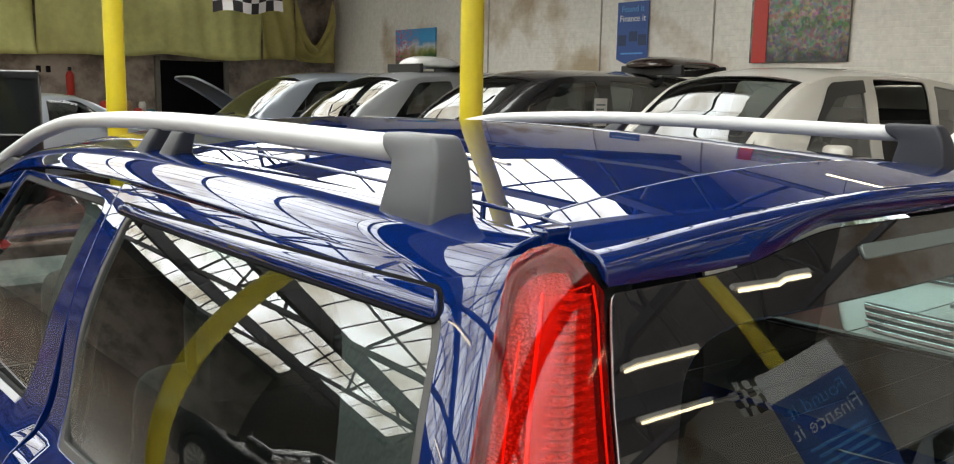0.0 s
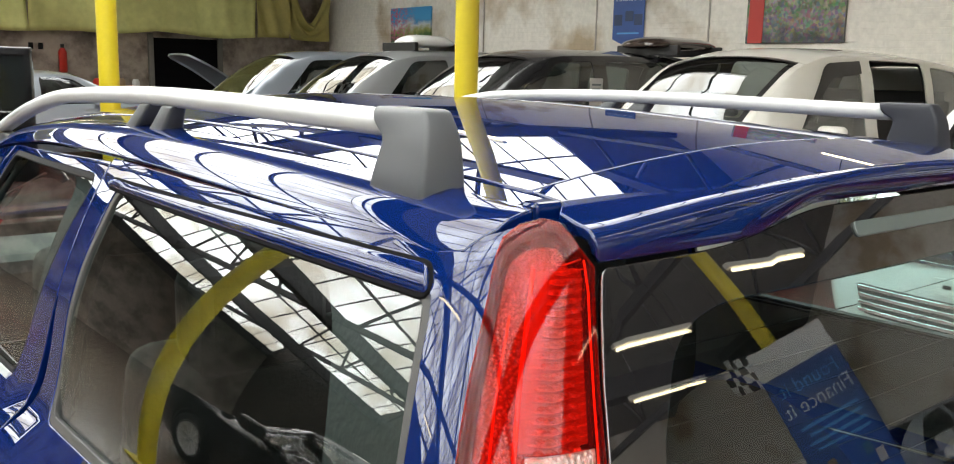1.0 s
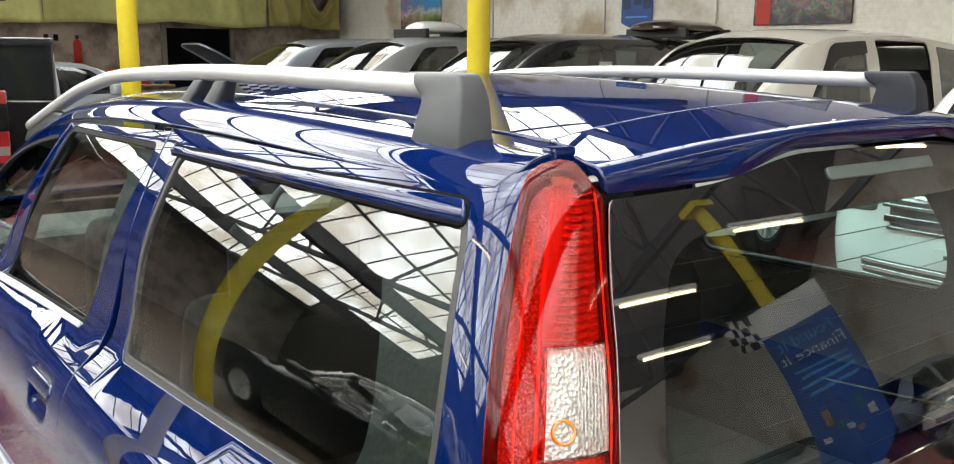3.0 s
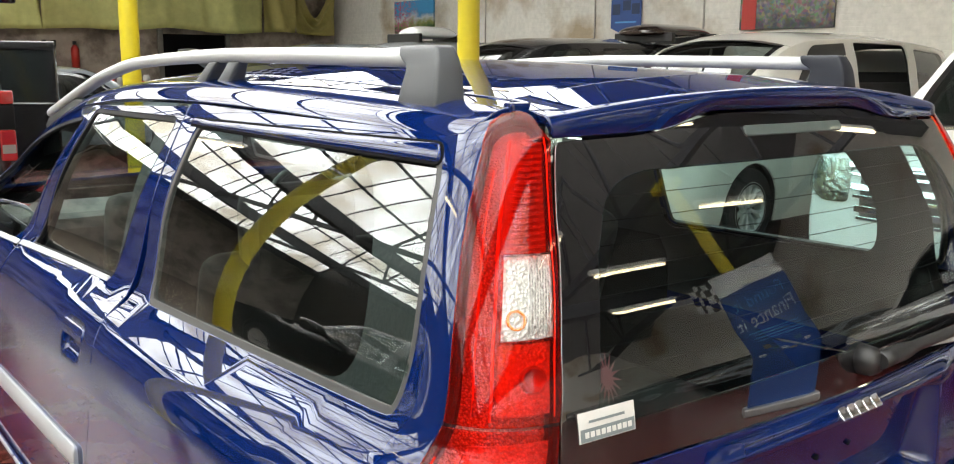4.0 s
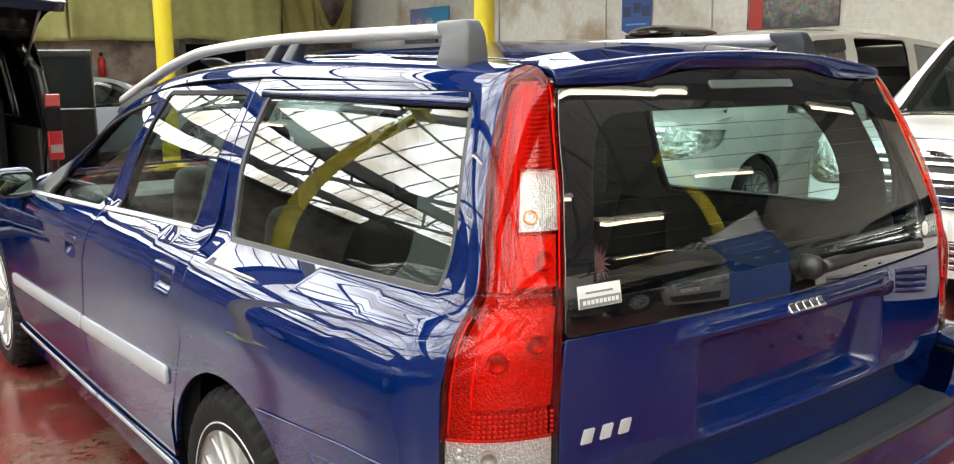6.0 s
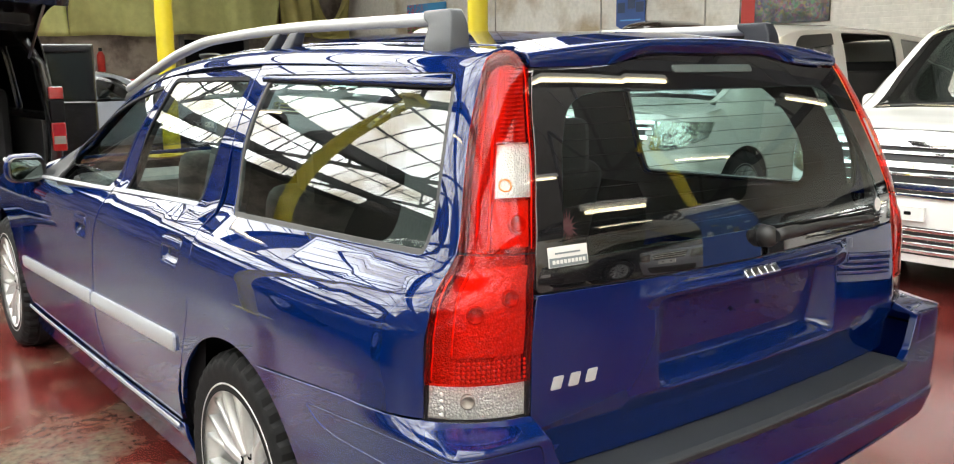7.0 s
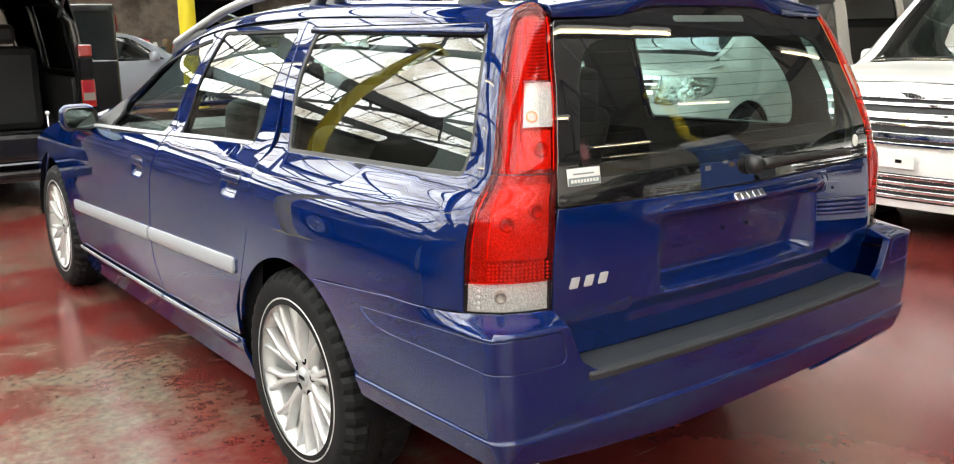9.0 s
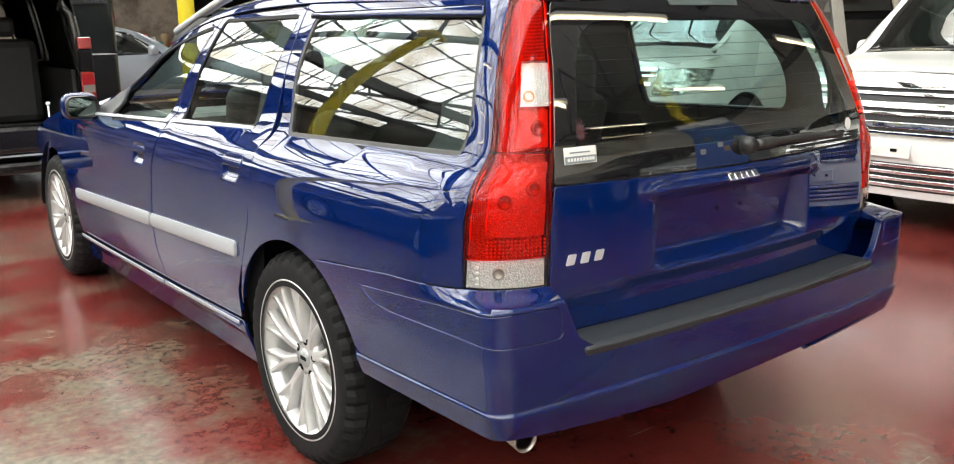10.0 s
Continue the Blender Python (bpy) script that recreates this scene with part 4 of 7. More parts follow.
def on_side(rows):
    return [(u_of("y", r[0], r[1]), *r[1:]) for r in rows]


lamp_out = [(0.20, 1.3685), (0.15, 1.3635)] + on_side([(0.366, 1.353), (0.359, 1.340), (0.346, 1.316), (0.335, 1.286), (0.325, 1.252), (0.312, 1.212), (0.292, 1.15), (0.272, 1.06), (0.265, 1.006)]) + [(u_of("x", -0.764, 0.972), 0.972), (u_of("x", -0.794, 0.940), 0.940), (u_of("x", -0.814, 0.893), 0.893), (u_of("x", -0.822, 0.815), 0.815), (u_of("x", -0.826, 0.706), 0.706)]
lamp_in = [(u_of("x", x, z), z) for x, z in ((-0.663, 0.706), (-0.652, 0.866), (-0.636, 1.006), (-0.586, 1.19), (-0.543, 1.333))] + [(0.338, 1.347), (0.305, 1.357), (0.255, 1.366)]


def moved(rows, d):
    return [(r[0] + d, *r[1:]) for r in rows]


quarter = on_side([(1.250, 1.348), (1.250, 1.15), (1.264, 0.93), (1.250, 0.85), (1.267, 0.72), (1.337, 0.56), (1.375, 0.46)] + arc(HUB_R, HUB_Z, 0.372, 16, 112) + [(0.825, 0.678), (0.5, 0.706)]) + [(u_of("x", -0.828, 0.712), 0.712)] + moved(lamp_out[::-1], -0.006)[1:] + on_side([(0.405, 1.346), (0.43, 1.338, 0.01)])
qp = both("rear_quarter", rounded(quarter, 0.035), shell, BLUE, step=0.04, holes=[np.array(on_side([tuple(p) for p in grown(WIN3, 0.011)]))], dense=[(0.025, -0.15, 0.69, 0.2, 1.35)])
# roof sides over the doors
both("roof_side", rounded([(0.382, 0.5), (0.384, 1.0), (3.15, 1.0), (3.10, 0.0), (2.4, 0.0), (1.2, 0.0), (0.425, 0.0), (0.394, 0.12)], 0.04), rail_side, BLUE, step=0.05, edge=0.003)
SEALGREY = mat("grey_rubber", (0.05, 0.05, 0.05), rough=0.5, spec=0.3, spots=0.05, grain=200)
# window seals and panes
for name, w, own in (("cargo_window", WIN3, None), ("rear_door_window", WIN2, rd), ("front_door_window", WIN1, fd)):
    pr = own or qp
    both("window_seal", grown(w, 0.009), out(side_pt, -0.002), SEAL if own else SEALGREY, holes=[grown(w, 0.0)], step=0.03, thick=0.01, parent=pr, label="" if own else "grey rubber seal")
    for o_ in both(name, grown(w, 0.004), out(pane_pt, -0.006), TINT, step=0.03, thick=0, parent=pr, label="tinted glass pane"):
        o_.visible_shadow = False
# a bright-edged bar over the load-space window, in a black channel that turns down behind it
bar_o = [(0.408, 1.303, 0.008), (0.420, 1.324, 0.012), (1.20, 1.320, 0.003), (1.20, 1.311, 0.003)]
both("window_channel", grown(bar_o, 0.0035), out(side_pt, 0.0012), DARK, step=0.03, thick=0.006, parent=qp, label="black window channel")
both("window_bar", rounded(bar_o, 0.02), out(side_pt, lambda y, z: 0.002 + 0.0045 * np.clip(1 - ((z - 1.3142) / (0.0125 - 0.009 * (y - 0.43))) ** 2, 0, 1)), BLUE, step=0.007, thick=0.008, edge=0.003, parent=qp, label="blue bar over the glass")
# bright strips along the door sills of the windows
strip = [(1.395, 0.979), (2.07, 0.955), (2.07, 0.947), (1.395, 0.971)]
both("waist_strip", rounded(strip, 0.04), out(side_pt, 0.004), MOULD, step=0.03, thick=0.006, parent=rd)
strip = [(2.09, 0.952), (3.0, 0.921), (3.0, 0.913), (2.09, 0.944)]
both("waist_strip", rounded(strip, 0.04), out(side_pt, 0.004), MOULD, step=0.03, thick=0.006, parent=fd)
# side mouldings
zm = easy((1.2, 0.611), (3.5, 0.507))
for own, y0, y1 in ((rd, 1.375, 2.178), (fd, 2.208, 3.30)):
    o_ = [(y0, zm(y0) - 0.024, 0.01), (y1, zm(y1) - 0.024, 0.012), (y1, zm(y1) + 0.024, 0.012), (y0, zm(y0) + 0.024, 0.01)]
    both("side_moulding", rounded(o_, 0.05), out(side_pt, lambda y, z: 0.012 - 0.004 * ((z - zm(y)) / 0.024) ** 2), MOULD, step=0.02, thick=0.014, edge=0.004, parent=own, label="grey side moulding")
# door handles: a bar across each dished place
for own, cy, cz in ((rd, 1.40, 0.866), (fd, 2.30, 0.818)):
    both("door_handle", rounded([(cy - 0.070, cz + 0.000, 0.008), (cy + 0.070, cz - 0.002, 0.008), (cy + 0.074, cz + 0.020, 0.010), (cy - 0.070, cz + 0.021, 0.010)], 0.02), out(side_pt, lambda y, z: 0.003 - 10 * (z - cz - 0.010) ** 2), BLUE, step=0.012, thick=0.016, edge=0.005, parent=own)
# sills
both("sill", rounded([(1.40, 0.195, 0.02), (3.40, 0.17, 0.02), (3.40, 0.293), (3.33, 0.303), (2.14, 0.330), (1.405, 0.352)], 0.05), out(side_pt, lambda y, z: -0.004 + 0.02 * np.exp(-((z - 0.315 + 0.02 * (y - 2.1)) / 0.022) ** 2)), BLUE, step=0.022, edge=0.004)
both("sill_trim", rounded([(1.42, 0.352), (2.13, 0.331), (2.13, 0.322), (1.42, 0.343)], 0.05), out(side_pt, 0.015), MOULD, step=0.03, thick=0.006, edge=0.002, label="bright sill strip")
both("sill_trim", rounded([(2.16, 0.330), (3.36, 0.304), (3.36, 0.295), (2.16, 0.321)], 0.05), out(side_pt, 0.015), MOULD, step=0.03, thick=0.006, edge=0.002, label="bright sill strip")
# added near-black sheet: the shade in the door gaps is put into its colour
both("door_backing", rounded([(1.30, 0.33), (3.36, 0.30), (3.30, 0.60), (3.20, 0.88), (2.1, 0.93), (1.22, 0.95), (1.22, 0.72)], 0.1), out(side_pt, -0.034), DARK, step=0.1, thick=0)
# tail: lower panel with the number plate hollow
def plate(u, z):
    x = np.minimum(u, 2 * UC - u) - UC
    ax = np.abs(x)
    hol = (1 - bump_step(ax, 0.275, 0.335)) * bump_step(z, 0.69, 0.725) * (1 - bump_step(z, 0.862, 0.872))
    lip = 0.014 * (1 - bump_step(ax, 0.30, 0.40)) * np.exp(-((z - 0.886) / 0.012) ** 2)
    low = 0.10 * np.clip(0.672 - z, 0, 1) + 0.012 * (1 - bump_step(z, 0.655, 0.69))
    return -(0.042 - 0.2 * (z - 0.79)) * hol + lip - low


TB = [(u_of("x", x, z), z) for x, z in ((-0.655, 0.583), (-0.655, 0.706), (-0.645, 0.866), (-0.634, 0.927))]
lower = TB + [(UC - 0.3, 0.921), (UC, 0.917), (UC + 0.3, 0.921)] + [(2 * UC - a, b) for a, b in TB[::-1]]
tailgate = panel("tailgate", rounded(lower, 0.03), out(shell, plate), BLUE, car, step=0.03, dense=[(0.0125, UC - 0.42, 0.60, UC + 0.42, 0.905)])
GB = [(u_of("x", x, z), z, *r) for x, z, *r in ((-0.634, 0.934, 0.01), (-0.630, 1.006), (-0.578, 1.19), (-0.532, 1.330, 0.01))]
gt = [(UC - 0.36, 1.334, 0.05), (UC - 0.20, 1.360, 0.05)]
gb = [(UC - 0.3, 0.928), (UC, 0.924), (UC + 0.3, 0.928)]
mir = lambda rows: [(2 * UC - r[0], *r[1:]) for r in rows[::-1]]
glass_outer = GB + gt + mir(gt) + mir(GB) + gb[::-1]
gi = [(u_of("x", x, z), z, *r) for x, z, *r in ((-0.575, 0.985, 0.05), (-0.572, 1.006), (-0.515, 1.19), (-0.46, 1.29, 0.10))]
glass_inner = gi + mir(gi)
panel("glass_border", rounded(glass_outer, 0.03), shell, FRIT, tailgate, step=0.03, thick=0.006, holes=[rounded(glass_inner, 0.03)], label="black glass border")
rear_pane = panel("tailgate_window", rounded(glass_inner, 0.03), shell, TINTR, tailgate, step=0.03, thick=0, label="tinted rear window")
rear_pane.visible_shadow = False
for k in range(9):
    z = 1.02 + k * 0.03
    us = np.linspace(u_of("x", -0.54, z), 2 * UC - u_of("x", -0.54, z), 24)
    part("heater_wire", tube(out(shell, -0.006)(us, np.full(24, z)), 0.0006, 4), DARK, tailgate)
# spoiler: the upper part of the tailgate, rolled over at the trailing edge
low_edge = easy((0.0, 1.364), (0.18, 1.364), (0.35, 1.339), (0.55, 1.335))


tail_y = easy(*[(x, float(shell([u_of("x", -x, 1.345)], [1.345])[0][1])) for x in (0.0, 0.15, 0.3, 0.4, 0.46, 0.49, 0.51, 0.525, 0.54, 0.555)])


def spoiler(x, s):
    ax = np.abs(x)
    y_a = 0.448 - 0.08 * x * x
    ye = tail_y(ax) - 0.006
    za = roof_at(x, y_a)[:, 2]
    ze = roof_at(x, ye + 0.02)[:, 2] - 0.006
    zl = low_edge(ax)
    yl = tail_y(ax) + rear_z(zl) - float(rear_z(1.345)) - 0.003
    t1 = np.clip(s / 0.7, 0, 1)
    t2 = np.clip((s - 0.7) / 0.3, 0, 1)
    ya = y_a + (ye + 0.015 - y_a) * t1
    z1 = za + (ze - za) * t1
    y2 = (1 - t2) ** 2 * (ye + 0.015) + 2 * t2 * (1 - t2) * (ye - 0.008) + t2 ** 2 * yl
    z2 = (1 - t2) ** 2 * ze + 2 * t2 * (1 - t2) * (ze - 0.004) + t2 ** 2 * (zl + 0.003)
    return np.stack([x, np.where(s < 0.7, ya, y2), np.where(s < 0.7, z1, z2)], 1)


panel("spoiler", rounded([(-0.502, 0), (0.502, 0), (0.504, 0.26), (0.528, 0.42), (0.536, 0.62), (0.540, 0.85), (0.536, 1), (-0.536, 1), (-0.540, 0.85), (-0.536, 0.62), (-0.528, 0.42), (-0.504, 0.26)], 0.03), spoiler, BLUE, tailgate, step=0.035, edge=0.003, centre=(0, None, 1.2), dense=[(0.02, -0.6, 0.62, 0.6, 1.0)])
# roof skin and the two long ditch strips
panel("roof", rounded([(x, 0.455 - 0.08 * x * x) for x in np.linspace(-0.502, 0.502, 13)] + [(0.508, 1.0), (0.524, 1.9), (0.535, 2.05), (0.3, 2.13), (0, 2.16), (-0.3, 2.13), (-0.535, 2.05), (-0.524, 1.9), (-0.508, 1.0)], 0.05), roof_at, BLUE, car, step=0.06, thick=0.02, edge=0.004)
both("roof_ditch", rounded([(-0.541, 0.392), (-0.510, 0.392), (-0.516, 1.0), (-0.532, 1.9), (-0.565, 2.4), (-0.628, 2.75), (-0.603, 2.4), (-0.576, 1.8), (-0.557, 1.0)], 0.05), lambda x, y: roof_at(x, y) - np.array([0, 0, 0.002]), BLUE, step=0.03, thick=0.01, edge=0.003)
both("roof_corner", rounded([(-0.50, 0.345), (-0.53, 0.352), (-0.552, 0.40), (-0.56, 0.47), (-0.49, 0.47)], 0.03), lambda x, y: roof_at(x, y) - np.array([0, 0, 0.014]), BLUE, step=0.03, thick=0.01)
both_bm("ditch_cap", lambda: boxes((-0.546, -0.510, 0.378, 0.400, 1.360, 1.380), bevel=0.004), BLUE)
# windscreen, bonnet, nose
def front_skin(x, y):
    xe = edge_x(y)
    return np.stack([x, y, top_y(y) + crown(y) * (1 - (x / xe) ** 2)], 1)


ws = panel("windscreen", rounded([(-0.525, 2.07), (-0.3, 2.15), (0, 2.18), (0.3, 2.15), (0.525, 2.07), (0.63, 3.12, 0.05), (0.3, 3.30), (-0.3, 3.30), (-0.63, 3.12, 0.05)], 0.05), front_skin, TINT, car, step=0.07, thick=0, label="windscreen glass")
ws.visible_shadow = False
both("windscreen_pillar", rounded([(-0.545, 2.07), (-0.572, 2.4), (-0.612, 2.7), (-0.655, 3.0), (-0.67, 3.14), (-0.635, 3.14), (-0.53, 2.07)], 0.05), front_skin, BLUE, step=0.04)
panel("bonnet", rounded([(-0.72, 3.18, 0.03), (-0.3, 3.34), (0.3, 3.34), (0.72, 3.18, 0.03), (0.74, 4.1), (0.55, 4.58, 0.1), (-0.55, 4.58, 0.1), (-0.74, 4.1)], 0.06), lambda x, y: np.stack([x, y, top_y(y) + 0.035 * (1 - (x / 0.72) ** 2)], 1), BLUE, car, step=0.08, centre=(0, None, 0.3))
sheet("front_bumper", lambda a, b: np.stack([(a - 0.5) * 1.56, 4.66 - 0.55 * np.abs(2 * a - 1) ** 4 - 0.06 * (2 * b - 1) ** 2, 0.22 + 0.43 * b], 1), 25, 9, BLUE, car)
# rear bumper
def on_bumper(rows):
    return [(bu_of("y", r[0], r[1]), *r[1:]) for r in rows]


arch_b = on_bumper(arc(HUB_R, HUB_Z, 0.376, 167, 113, 16))
btop = on_bumper([(0.85, 0.668), (0.5, 0.700), (0.2, 0.7095)]) + [(bu_of("x", -0.80, 0.7), 0.7095), (bu_of("x", -0.672, 0.7), 0.7095, 0.004), (bu_of("x", -0.665, 0.67), 0.672, 0.012), (bu_of("x", -0.632, 0.60), 0.60, 0.012), (UC - 0.585, 0.568, 0.02)]
bbot = [(bu_of("x", -0.78, 0.39), 0.392), (UC - 0.6, 0.374), (UC - 0.3, 0.356)]
bumper_outline = arch_b + btop + mir(btop) + mir(arch_b) + mir(bbot) + bbot[::-1]
strip_l = on_bumper([(0.626, 0.648, 0.006), (0.3, 0.670)]) + [(bu_of("x", -0.815, 0.68), 0.682), (bu_of("x", -0.690, 0.68), 0.679, 0.01), (bu_of("x", -0.676, 0.61), 0.610, 0.02), (bu_of("x", -0.80, 0.61), 0.612)] + on_bumper([(0.3, 0.614), (0.51, 0.612, 0.03), (0.585, 0.622, 0.03)])
sl_ = rounded(strip_l, 0.02)
bumper = panel("rear_bumper", rounded(bumper_outline, 0.025), bumper_at, BLUE, car, step=0.024, edge=0.003, thick=0.02, dense=[(0.006, -1.0, 0.440, UC * 2 + 1.0, 0.464), (0.007, -0.7, 0.683, UC - 0.6, 0.7095)], holes=[grown(strip_l, 0.005), np.array([(2 * UC - a, b) for a, b in grown(strip_l, 0.005)])])
for fl in (0, 1):
    panel("corner_strip", [(2 * UC - a, b) for a, b in sl_] if fl else sl_, bumper_at, BLUE, bumper, step=0.02, thick=0.01, edge=0.002)
# ledge over the bumper's middle and the black pad on it
def shelf(x, s):
    y_in = rear_y(x, 0.6) + 0.03
    y_out = 0.068 + 0.06 * x * x
    return np.stack([x, y_in + (y_out - y_in) * s, 0.576 - 0.03 * np.clip(s - 0.9, 0, 1) + 0.005 * (1 - s)], 1)


panel("bumper_ledge", rounded([(-0.64, 0.0), (0.64, 0.0), (0.62, 0.93), (-0.62, 0.93)], 0.05), lambda x, s: shelf(x, s) - np.array([0, 0, 0.012]), BLUE, bumper, step=0.05, centre=(0, None, 0.3), thick=0.02)
panel("bumper_pad", rounded([(-0.59, 0.10, 0.02), (0.59, 0.10, 0.02), (0.61, 1.02, 0.02), (-0.61, 1.02, 0.02)], 0.03), shelf, PAD, bumper, step=0.03, centre=(0, None, 0.3), thick=0.026, edge=0.006, label="black grained step pad")
# tail lamps
def lens_mat(name, tint, body, share):
    """Coloured lamp plastic: partly clear, partly scattering, with a polished face."""
    m, n, l = material(name)
    p = n["Principled BSDF"]
    p.inputs["Base Color"].default_value, p.inputs["Roughness"].default_value = (*body, 1), 0.04
    p.inputs["Coat Weight"].default_value = 0.3
    t = n.new("ShaderNodeBsdfTransparent")
    t.inputs[0].default_value = (*tint, 1)
    g = n.new("ShaderNodeBsdfGlossy")
    g.inputs["Roughness"].default_value = 0.02
    f_ = schlick(n, l, 1.36)
    m1, m2 = n.new("ShaderNodeMixShader"), n.new("ShaderNodeMixShader")
    l.new(f_.outputs[0], m1.inputs[0])
    l.new(t.outputs[0], m1.inputs[1])
    l.new(g.outputs[0], m1.inputs[2])
    m2.inputs[0].default_value = share
    l.new(m1.outputs[0], m2.inputs[1])
    l.new(p.outputs[0], m2.inputs[2])
    l.new(m2.outputs[0], n["Material Output"].inputs[0])
    return m


RED = lens_mat("red_lens", (0.97, 0.075, 0.025), (0.75, 0.012, 0.008), 0.06)
HOUSE = mat("lamp_housing", (0.62, 0.60, 0.58), rough=0.3, metal=0.4)
CLEAR = glass_mat("clear_lens", (0.93, 0.93, 0.93), ior=1.42)
def bulb_mat(name, color, scale, strength, metal=0.8, rough=0.2, color2=None):
    m, n, l = material(name)
    p = n["Principled BSDF"]
    p.inputs["Metallic"].default_value, p.inputs["Roughness"].default_value = metal, rough
    co = n.new("ShaderNodeTexCoord")
    v = n.new("ShaderNodeTexVoronoi")
    v.inputs["Scale"].default_value = scale
    l.new(co.outputs["Object"], v.inputs["Vector"])
    r = n.new("ShaderNodeValToRGB")
    r.color_ramp.elements[0].color, r.color_ramp.elements[1].color = (*color, 1), (*(color2 or [c * 0.45 for c in color]), 1)
    r.color_ramp.elements[1].position = 0.6
    l.new(v.outputs["Distance"], r.inputs["Fac"])
    l.new(r.outputs[0], p.inputs["Base Color"])
    b = n.new("ShaderNodeBump")
    b.inputs["Strength"].default_value, b.inputs["Distance"].default_value = strength, 0.01
    l.new(v.outputs["Distance"], b.inputs["Height"])
    l.new(b.outputs[0], p.inputs["Normal"])
    return m


REFL = bulb_mat("lamp_reflector", (0.74, 0.74, 0.71), 230, 0.35, metal=0.6, rough=0.28, color2=(0.46, 0.46, 0.44))
TRAY = bulb_mat("lamp_tray", (0.80, 0.78, 0.76), 300, 0.5, metal=0.2, rough=0.35, color2=(0.28, 0.26, 0.25))
RECESS = mat("diode_recess", (0.36, 0.32, 0.30), rough=0.4, spots=0.2, grain=300)
SOCKET = mat("lamp_socket", (0.30, 0.27, 0.24), rough=0.3, metal=0.5)
AMBER = mat("amber_bulb", (0.75, 0.22, 0.01), rough=0.1, coat=1)
lamp_outline = lamp_out + lamp_in


def lens(name, clip, m_, pr, off=0.003, label="", st=0.02):
    """A piece of the lamp between two heights, or left or right of a line; clip is an outline in u, z."""
    return panel(name, clip, out(shell, off), m_, pr, step=st, thick=0.004, edge=0.002, label=label)


edge_in = easy(*[(b, a) for a, b in lamp_in])
edge_out = easy(*sorted((b, a) for a, b in lamp_out))


def slab(z0, z1, a0, a1, k=10, gap=0.0):
    """A lamp field between z0 and z1, from the share a0 to a1 of the width (0 outside, 1 inside)."""
    zs = np.linspace(z0, z1, k)
    lo_, hi_ = edge_out(zs), edge_in(zs)
    left = [(a + (b - a) * a0 + gap, z) for a, b, z in zip(lo_, hi_, zs)]
    right = [(a + (b - a) * a1 - gap, z) for a, b, z in zip(lo_, hi_, zs)]
    return rounded(left + right[::-1], 0.02)


for fl in (0, 1):
    sd_ = -1 if fl else 1
    def lp(name, o_, d, m_, pr, label="", st=0.02, th=0.004):
        return panel(name, o_, out(shell, d), m_, pr, step=st, thick=th, edge=0.0015, label=label, side=sd_)
    lamp = lp("tail_lamp", rounded(lamp_outline, 0.03), -0.03, TRAY, car, "tall red wrap-round tail lamp", th=0.0)
    panel("lamp_gasket", grown(lamp_outline, 0.005), out(shell, -0.007), SEAL, lamp, step=0.02, thick=0.010, side=sd_, holes=[grown(lamp_outline, -0.001)])
    panel("lens_red", rounded([p for p in lamp_out if p[1] > 1.01] + [(float(edge_out(1.01)), 1.01), (float(edge_in(1.01)), 1.01)] + [p for p in lamp_in if p[1] > 1.01], 0.02), out(shell, 0.003), RED, lamp, step=0.02, thick=0.004, edge=0.0015, label="red upper lens", side=sd_, holes=[slab(1.103, 1.202, 0.455, 0.965, 8)])
    lp("lens_red", slab(0.778, 1.004, 0.0, 1.0, 14), 0.003, RED, lamp, "red lower lens")
    lp("lens_clear", slab(0.709, 0.775, 0.0, 1.0, 6), 0.003, CLEAR, lamp, "clear reversing lens")
    lp("reflector", slab(1.02, 1.10, 0.46, 0.97, 6), -0.012, REFL, lamp)
    lp("reflector", slab(1.205, 1.337, 0.42, 0.97, 14), -0.014, RECESS, lamp)
    lp("reflector", slab(0.825, 0.985, 0.26, 0.97, 12), -0.012, REFL, lamp)
    lp("reflector", slab(0.710, 0.774, 0.01, 0.99, 5), -0.012, REFL, lamp)
    for q in np.linspace(0.73, 0.94, 9):
        zs_ = np.linspace(1.110, 1.195, 5)
        rib = out(shell, -0.003)(edge_out(zs_) + (edge_in(zs_) - edge_out(zs_)) * q, zs_) * (sd_, 1, 1)
        part("lens_rib", tube(rib.tolist(), 0.0005, 5), HOUSE, lamp)
    lp("turn_signal", slab(1.105, 1.20, 0.465, 0.955, 8), 0.004, CLEAR, lamp, "clear lens of the turn signal")
    lp("reflector", slab(1.106, 1.199, 0.465, 0.975, 8), -0.006, REFL, lamp)
# wiper, marks and stickers of the tailgate
P0 = shell([UC + 0.02], [0.968])[0]
wip = [out(shell, 0.03)(np.array([UC + 0.02 + 0.43 * t]), np.array([0.968 + 0.012 * t - 0.02 * t * t]))[0] for t in np.linspace(0, 1, 12)]
wiper = part("wiper_arm", tube(wip, [0.016] * 3 + [0.011] * 9, 10, flat=0.9), BLACK, tailgate, "black rear wiper arm")
part("wiper_hub", spin([(-0.012, 0.0), (-0.012, 0.026), (0.02, 0.024), (0.032, 0.016), (0.034, 0.0)], 24, "x", Matrix.Translation(P0) @ pose(0, 0, 0, 0, 0, -90) ), BLACK, wiper)
